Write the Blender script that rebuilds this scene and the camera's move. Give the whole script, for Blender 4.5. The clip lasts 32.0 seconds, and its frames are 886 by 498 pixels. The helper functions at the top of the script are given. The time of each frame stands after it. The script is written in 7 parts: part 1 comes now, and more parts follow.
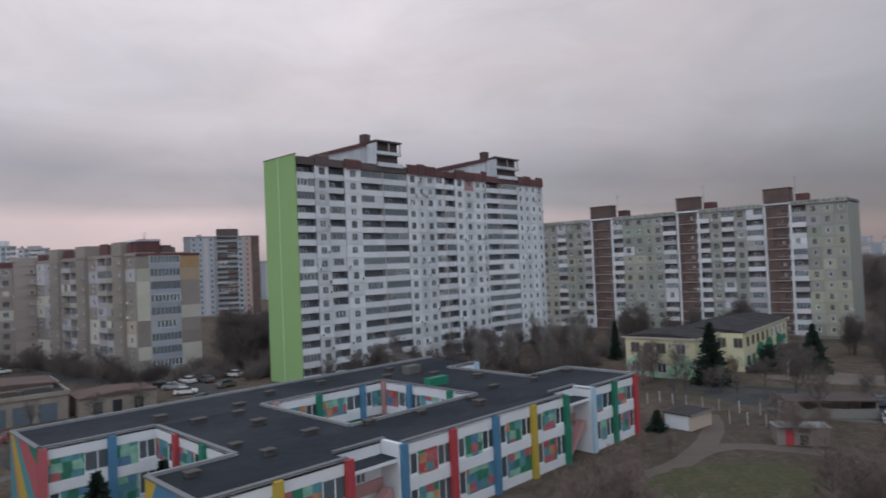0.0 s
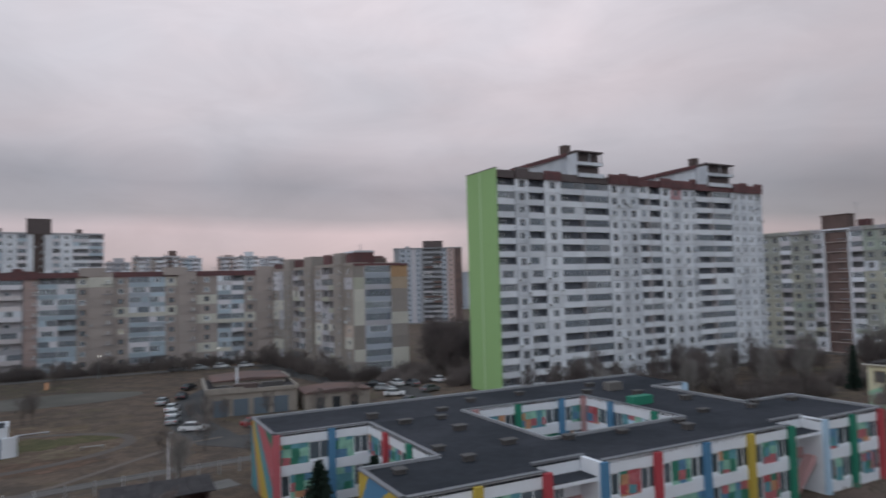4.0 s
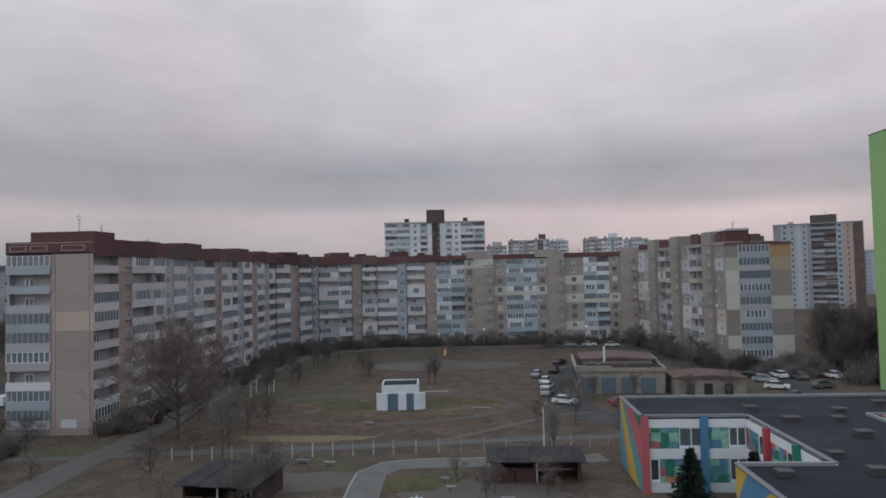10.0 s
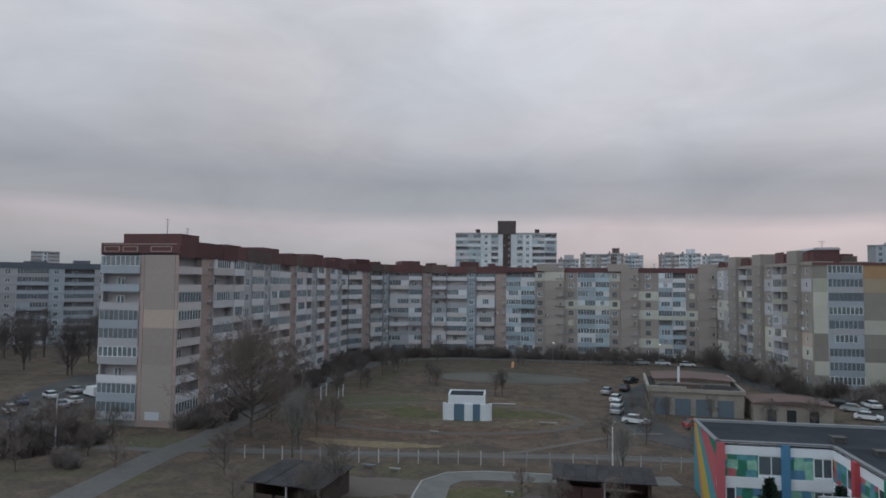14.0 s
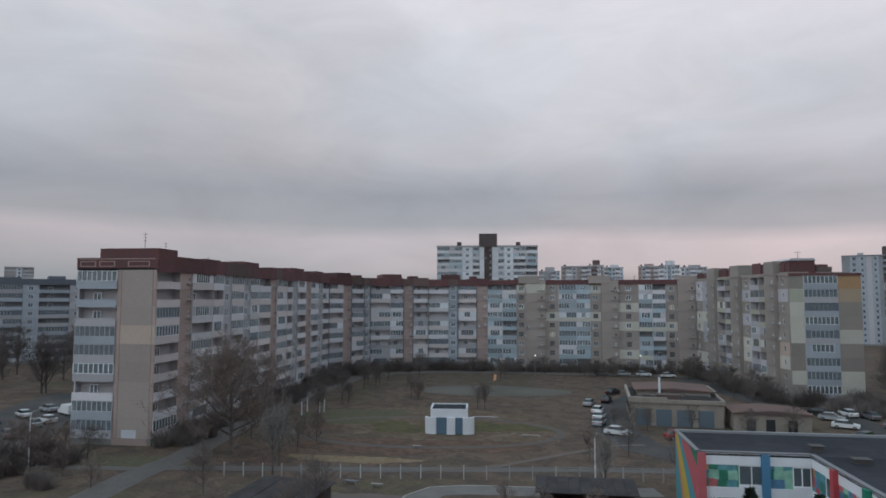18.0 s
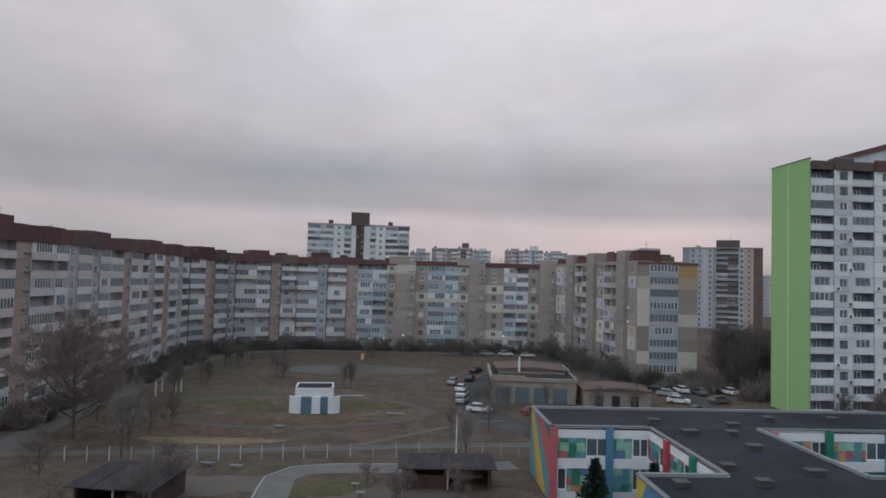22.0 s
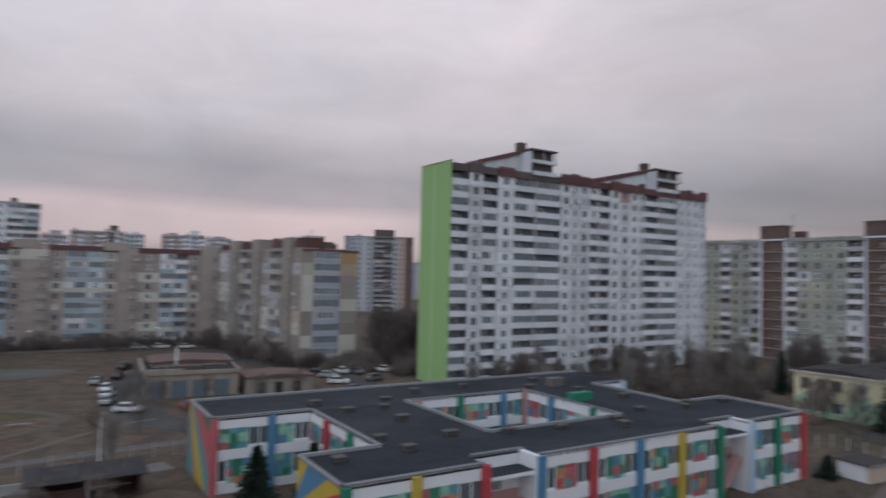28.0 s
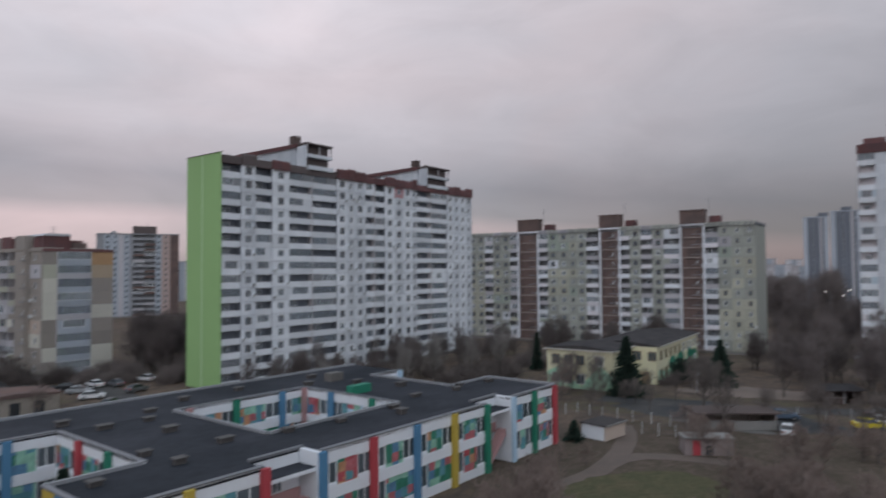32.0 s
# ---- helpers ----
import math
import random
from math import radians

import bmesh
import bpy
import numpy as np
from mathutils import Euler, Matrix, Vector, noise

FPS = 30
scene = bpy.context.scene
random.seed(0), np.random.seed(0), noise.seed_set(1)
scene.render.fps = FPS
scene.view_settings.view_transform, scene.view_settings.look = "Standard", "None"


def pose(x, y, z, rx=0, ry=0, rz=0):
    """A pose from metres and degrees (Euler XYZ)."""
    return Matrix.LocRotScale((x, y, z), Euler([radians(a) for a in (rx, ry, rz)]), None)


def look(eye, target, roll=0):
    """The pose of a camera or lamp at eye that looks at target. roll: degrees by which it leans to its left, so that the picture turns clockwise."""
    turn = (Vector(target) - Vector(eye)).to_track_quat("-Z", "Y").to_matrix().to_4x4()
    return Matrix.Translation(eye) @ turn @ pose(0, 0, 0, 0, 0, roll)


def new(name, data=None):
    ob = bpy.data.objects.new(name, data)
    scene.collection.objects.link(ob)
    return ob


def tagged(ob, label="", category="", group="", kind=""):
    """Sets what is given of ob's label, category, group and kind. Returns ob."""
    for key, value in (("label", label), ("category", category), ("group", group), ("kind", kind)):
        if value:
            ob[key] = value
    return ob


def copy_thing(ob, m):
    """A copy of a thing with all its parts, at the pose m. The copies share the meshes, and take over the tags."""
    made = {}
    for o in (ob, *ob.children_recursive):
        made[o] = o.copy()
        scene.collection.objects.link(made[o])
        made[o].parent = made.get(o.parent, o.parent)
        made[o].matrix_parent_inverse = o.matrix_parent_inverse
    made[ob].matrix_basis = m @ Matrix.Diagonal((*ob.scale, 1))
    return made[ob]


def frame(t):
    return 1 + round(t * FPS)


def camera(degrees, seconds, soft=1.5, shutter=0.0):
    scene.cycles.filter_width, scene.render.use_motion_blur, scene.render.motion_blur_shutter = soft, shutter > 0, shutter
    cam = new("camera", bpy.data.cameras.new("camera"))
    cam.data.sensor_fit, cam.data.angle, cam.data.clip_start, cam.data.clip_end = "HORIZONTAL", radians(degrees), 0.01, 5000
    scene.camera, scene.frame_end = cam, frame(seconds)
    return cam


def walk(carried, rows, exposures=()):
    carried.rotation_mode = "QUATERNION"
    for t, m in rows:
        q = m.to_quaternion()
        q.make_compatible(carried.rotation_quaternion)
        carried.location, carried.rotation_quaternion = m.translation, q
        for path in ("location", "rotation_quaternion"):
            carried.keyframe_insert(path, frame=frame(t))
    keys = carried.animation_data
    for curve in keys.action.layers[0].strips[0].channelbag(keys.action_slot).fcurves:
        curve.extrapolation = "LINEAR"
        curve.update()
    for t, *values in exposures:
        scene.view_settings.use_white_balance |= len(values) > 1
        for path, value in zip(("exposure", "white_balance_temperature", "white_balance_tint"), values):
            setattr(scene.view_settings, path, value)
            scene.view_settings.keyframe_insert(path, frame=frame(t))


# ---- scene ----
cam = camera(68.40, 32.0, soft=1.7, shutter=0.8)
EYE = (0.0, 0.0, 22.5)
# seconds, tilt, lean, turn
PATH = [
    (0.0, 91.43, 2.40, 0.06),
    (0.5, 91.70, 2.79, 2.40),
    (1.0, 91.82, 2.41, 3.24),
    (1.5, 92.46, 1.92, 3.62),
    (2.0, 92.44, 1.59, 4.26),
    (2.5, 92.93, 0.66, 4.59),
    (3.0, 92.46, 1.06, 7.02),
    (3.5, 92.38, 1.51, 11.99),
    (4.0, 93.05, 1.44, 17.44),
    (4.5, 92.31, 1.54, 23.50),
    (6.5, 91.44, 2.53, 36.13),
    (7.0, 90.72, 1.05, 37.25),
    (7.5, 91.01, 0.50, 39.54),
    (8.0, 91.59, 0.07, 41.97),
    (8.5, 91.89, -0.07, 42.32),
    (9.0, 91.17, 0.20, 45.20),
    (9.5, 91.18, 1.88, 48.57),
    (10.0, 92.16, 1.35, 48.66),
    (10.5, 92.37, 1.71, 49.63),
    (11.0, 92.60, 1.67, 50.99),
    (11.5, 93.39, 1.78, 52.75),
    (12.0, 92.89, 2.17, 53.14),
    (12.5, 92.95, 1.76, 53.75),
    (13.0, 93.12, 0.59, 55.11),
    (13.5, 92.74, -0.13, 54.98),
    (14.0, 93.12, -0.54, 54.78),
    (14.5, 93.37, -0.24, 55.02),
    (16.5, 94.13, -0.28, 55.08),
    (17.0, 94.19, -0.26, 54.26),
    (17.5, 94.21, -0.08, 53.46),
    (18.0, 94.27, -0.10, 53.17),
    (18.5, 94.24, -0.23, 52.87),
    (19.0, 94.41, -0.47, 52.31),
    (19.5, 94.15, -0.84, 51.81),
    (20.0, 93.92, -1.52, 48.69),
    (20.5, 92.34, -1.04, 47.00),
    (21.0, 91.76, -1.04, 44.87),
    (21.5, 92.47, -1.13, 43.42),
    (22.0, 92.66, -1.61, 41.84),
    (22.5, 92.77, -1.51, 42.01),
    (23.0, 92.80, -1.42, 41.45),
    (23.5, 92.79, -1.39, 41.44),
    (24.0, 92.70, -1.17, 40.43),
    (24.5, 92.81, -0.98, 39.68),
    (26.5, 94.06, -2.53, 29.82),
    (27.0, 93.62, -2.12, 26.17),
    (27.5, 93.02, -1.17, 20.01),
    (28.0, 92.25, -1.39, 13.05),
    (28.5, 93.97, -3.07, 4.77),
    (29.0, 94.22, -3.26, -1.19),
    (29.5, 93.68, -2.69, -4.01),
    (30.0, 92.85, -1.47, -3.64),
    (30.5, 92.21, -0.55, -2.38),
    (31.0, 91.34, -0.99, -2.73),
    (31.5, 90.56, 0.16, -2.75),
    (32.0, 91.98, 0.42, -6.31),
]
walk(cam, [(t, pose(*EYE, a, b, c)) for t, a, b, c in PATH], exposures=[(0, 0.02, 6550, 11), (1.5, -0.04, 6550, 11), (4.5, -0.04, 6550, 11), (9, 0.0, 6600, 9), (13, -0.04, 6300, 4), (19, 0.0, 6350, 5), (23, 0.0, 6550, 9), (28, -0.05, 6550, 12), (29.2, -0.14, 6600, 13), (31, -0.03, 6600, 13), (32, 0.0, 6550, 11)])

# ---- sky and sun ----
world = bpy.data.worlds.new("world")
scene.world = world
world.use_nodes = True
wt = world.node_tree
wt.nodes.clear()


def wnode(kind, **values):
    n = wt.nodes.new(kind)
    for key, value in values.items():
        n.inputs[key].default_value = value
    return n


w_out = wt.nodes.new("ShaderNodeOutputWorld")
w_co = wt.nodes.new("ShaderNodeTexCoord")
w_sep = wt.nodes.new("ShaderNodeSeparateXYZ")
wt.links.new(w_co.outputs["Generated"], w_sep.inputs[0])
w_map = wt.nodes.new("ShaderNodeMapping")
w_map.inputs["Scale"].default_value = (1.0, 1.0, 2.6)
wt.links.new(w_co.outputs["Generated"], w_map.inputs[0])
w_big = wnode("ShaderNodeTexNoise", Scale=1.5, Detail=4.0, Roughness=0.45, Distortion=0.3)
w_small = wnode("ShaderNodeTexNoise", Scale=4.6, Detail=6.0, Roughness=0.58, Distortion=0.5)
w_hue = wnode("ShaderNodeTexNoise", Scale=2.3, Detail=3.0, Roughness=0.5, Distortion=0.3)
wt.links.new(w_map.outputs[0], w_big.inputs[0])
wt.links.new(w_map.outputs[0], w_small.inputs[0])
wt.links.new(w_map.outputs[0], w_hue.inputs[0])


def wmath(op, a, b):
    n = wt.nodes.new("ShaderNodeMath")
    n.operation = op
    for i, v in enumerate((a, b)):
        if isinstance(v, (int, float)):
            n.inputs[i].default_value = v
        else:
            wt.links.new(v, n.inputs[i])
    return n.outputs[0]


# height above the horizon, with an uneven lower edge of the cloud deck
rise = wmath("ADD", w_sep.outputs[2], wmath("MULTIPLY", wmath("SUBTRACT", w_big.outputs[0], 0.5), 0.045))
rise = wmath("ADD", rise, wmath("MULTIPLY", w_sep.outputs[0], 0.018))
rise = wmath("ADD", rise, wmath("MULTIPLY", wmath("MAXIMUM", wmath("SUBTRACT", w_sep.outputs[0], 0.12), 0.0), 0.09))
w_ramp = wt.nodes.new("ShaderNodeValToRGB")
stops = [(0.0, (0.34, 0.30, 0.31)), (0.03, (0.62, 0.51, 0.53)), (0.075, (0.71, 0.58, 0.605)), (0.098, (0.47, 0.43, 0.46)),
         (0.14, (0.425, 0.405, 0.445)), (0.215, (0.645, 0.61, 0.655)), (0.40, (0.845, 0.80, 0.855)), (0.62, (0.78, 0.86, 0.965)), (1.0, (0.74, 0.90, 1.06))]
while len(w_ramp.color_ramp.elements) < len(stops):
    w_ramp.color_ramp.elements.new(0.5)
for el, (p, c) in zip(w_ramp.color_ramp.elements, stops):
    el.position, el.color = p, (*c, 1)
wt.links.new(rise, w_ramp.inputs[0])
cloud = wmath("ADD", 0.585, wmath("ADD", wmath("MULTIPLY", w_big.outputs[0], 0.40), wmath("MULTIPLY", w_small.outputs[0], 0.40)))
# heavier cloud towards the east
w_east = wt.nodes.new("ShaderNodeMapRange")
w_east.interpolation_type = "SMOOTHSTEP"
w_east.inputs["From Min"].default_value, w_east.inputs["From Max"].default_value = -0.45, 0.9
wt.links.new(w_sep.outputs[0], w_east.inputs["Value"])
east = w_east.outputs[0]
cloud = wmath("MULTIPLY", cloud, wmath("SUBTRACT", 1.0, wmath("MULTIPLY", east, 0.44)))
cloud = wmath("MULTIPLY", cloud, wmath("SUBTRACT", 1.0, wmath("MULTIPLY", wmath("MULTIPLY", east, wmath("MAXIMUM", wmath("SUBTRACT", 1.0, wmath("MULTIPLY", w_sep.outputs[2], 4.0)), 0.0)), 0.36)))
# the glow along the horizon dies away towards the west
west = wmath("MULTIPLY", wmath("SUBTRACT", -0.66, w_sep.outputs[0]), 3.6)
west = wmath("MINIMUM", wmath("MAXIMUM", west, 0.0), 1.0)
low = wmath("MAXIMUM", wmath("SUBTRACT", 1.0, wmath("MULTIPLY", w_sep.outputs[2], 5.5)), 0.22)
w_cool = wt.nodes.new("ShaderNodeMix")
w_cool.data_type = "RGBA"
wt.links.new(wmath("MULTIPLY", wmath("MULTIPLY", west, low), 0.85), w_cool.inputs["Factor"])
# thin places in the deck are pinkish, thick ones bluish
w_tone = wt.nodes.new("ShaderNodeMix")
w_tone.data_type, w_tone.blend_type = "RGBA", "MULTIPLY"
w_tone.inputs["Factor"].default_value = 1.0
w_tint = wt.nodes.new("ShaderNodeValToRGB")
w_tint.color_ramp.elements[0].position, w_tint.color_ramp.elements[0].color = 0.34, (0.965, 1.0, 1.02, 1)
w_tint.color_ramp.elements[1].position, w_tint.color_ramp.elements[1].color = 0.66, (1.03, 0.99, 0.985, 1)
wt.links.new(w_hue.outputs[0], w_tint.inputs[0])
wt.links.new(w_ramp.outputs[0], w_tone.inputs["A"])
wt.links.new(w_tint.outputs[0], w_tone.inputs["B"])
wt.links.new(w_tone.outputs["Result"], w_cool.inputs["A"])
w_cool.inputs["B"].default_value = (0.32, 0.35, 0.395, 1)
w_mix = wt.nodes.new("ShaderNodeVectorMath")
w_mix.operation = "SCALE"
wt.links.new(w_cool.outputs["Result"], w_mix.inputs[0])
wt.links.new(cloud, w_mix.inputs["Scale"])
w_deck = wnode("ShaderNodeBackground", Strength=1.0)
wt.links.new(w_mix.outputs[0], w_deck.inputs[0])
w_sky = wt.nodes.new("ShaderNodeTexSky")
w_sky.sky_type, w_sky.sun_disc = "NISHITA", False
w_sky.sun_elevation, w_sky.sun_rotation = radians(24), radians(200)
w_blue = wnode("ShaderNodeBackground", Strength=0.05)
wt.links.new(w_sky.outputs[0], w_blue.inputs[0])
w_sum = wt.nodes.new("ShaderNodeMixShader")
w_sum.inputs[0].default_value = 0.12
wt.links.new(w_deck.outputs[0], w_sum.inputs[1])
wt.links.new(w_blue.outputs[0], w_sum.inputs[2])
wt.links.new(w_sum.outputs[0], w_out.inputs[0])

sun = new("sun", bpy.data.lights.new("sun", "SUN"))
sun.data.energy, sun.data.angle, sun.data.color = 0.75, radians(110), (0.86, 0.97, 1.03)
sun.matrix_world = look((14, -70, 62), (0, 10, 0))

# ---- materials ----


def mat(name, color, rough=0.85, metal=0.0, grain=0.25, grain_scale=3.0, stain=0.25, stain_scale=0.25, vary=0.0, bump=0.15, tint=None, streak=0.0, spec=0.3):
    """Painted, mineral or organic surface: grain and stains at two scales, differences from piece to piece by vary."""
    m = bpy.data.materials.new(name)
    m.use_nodes = True
    t = m.node_tree
    b = t.nodes["Principled BSDF"]
    b.inputs["Roughness"].default_value, b.inputs["Metallic"].default_value = rough, metal
    b.inputs["Specular IOR Level"].default_value = spec
    co = t.nodes.new("ShaderNodeTexCoord")
    info = t.nodes.new("ShaderNodeObjectInfo")
    off = t.nodes.new("ShaderNodeVectorMath")
    off.operation = "MULTIPLY_ADD"
    comb = t.nodes.new("ShaderNodeCombineXYZ")
    for i in range(3):
        t.links.new(info.outputs["Random"], comb.inputs[i])
    t.links.new(comb.outputs[0], off.inputs[0])
    off.inputs[1].default_value = (91.0, 57.0, 33.0)
    t.links.new(co.outputs["Object"], off.inputs[2])
    n1 = t.nodes.new("ShaderNodeTexNoise")
    n1.inputs["Scale"].default_value, n1.inputs["Detail"].default_value = grain_scale, 6
    n2 = t.nodes.new("ShaderNodeTexNoise")
    n2.inputs["Scale"].default_value, n2.inputs["Detail"].default_value = stain_scale, 4
    t.links.new(off.outputs[0], n1.inputs[0])
    if streak:
        mp = t.nodes.new("ShaderNodeMapping")
        mp.inputs["Scale"].default_value = (1, 1, streak)
        t.links.new(off.outputs[0], mp.inputs[0])
        t.links.new(mp.outputs[0], n2.inputs[0])
    else:
        t.links.new(off.outputs[0], n2.inputs[0])

    def ma(op, x, y):
        n = t.nodes.new("ShaderNodeMath")
        n.operation = op
        for i, v in enumerate((x, y)):
            if isinstance(v, (int, float)):
                n.inputs[i].default_value = v
            else:
                t.links.new(v, n.inputs[i])
        return n.outputs[0]

    g = ma("ADD", 1.0 - (grain + stain + vary) / 2, ma("MULTIPLY", n1.outputs[0], grain))
    g = ma("ADD", g, ma("MULTIPLY", n2.outputs[0], stain))
    g = ma("ADD", g, ma("MULTIPLY", info.outputs["Random"], vary))
    src = t.nodes.new("ShaderNodeMix")
    src.data_type = "RGBA"
    src.inputs["A"].default_value = (*color, 1)
    src.inputs["B"].default_value = (*(tint or color), 1)
    edge = ma("MULTIPLY", ma("SUBTRACT", n2.outputs[0], 0.38), 4.0)
    edge = ma("MINIMUM", ma("MAXIMUM", edge, 0.0), 1.0)
    t.links.new(edge, src.inputs["Factor"])
    sc = t.nodes.new("ShaderNodeVectorMath")
    sc.operation = "SCALE"
    t.links.new(src.outputs["Result"], sc.inputs[0])
    t.links.new(g, sc.inputs["Scale"])
    t.links.new(sc.outputs[0], b.inputs["Base Color"])
    if bump:
        bp = t.nodes.new("ShaderNodeBump")
        bp.inputs["Strength"].default_value, bp.inputs["Distance"].default_value = bump, 0.05
        t.links.new(n1.outputs[0], bp.inputs["Height"])
        t.links.new(bp.outputs[0], b.inputs["Normal"])
    return m


def glass_mat(name, color, rough=0.04):
    m = bpy.data.materials.new(name)
    m.use_nodes = True
    b = m.node_tree.nodes["Principled BSDF"]
    b.inputs["Base Color"].default_value = (*color, 1)
    b.inputs["Roughness"].default_value = rough
    b.inputs["Transmission Weight"].default_value = 0.72
    b.inputs["IOR"].default_value = 1.38
    return m


def glow_mat(name, color, strength):
    m = bpy.data.materials.new(name)
    m.use_nodes = True
    b = m.node_tree.nodes["Principled BSDF"]
    b.inputs["Base Color"].default_value = (*color, 1)
    b.inputs["Emission Color"].default_value = (*color, 1)
    b.inputs["Emission Strength"].default_value = strength
    return m


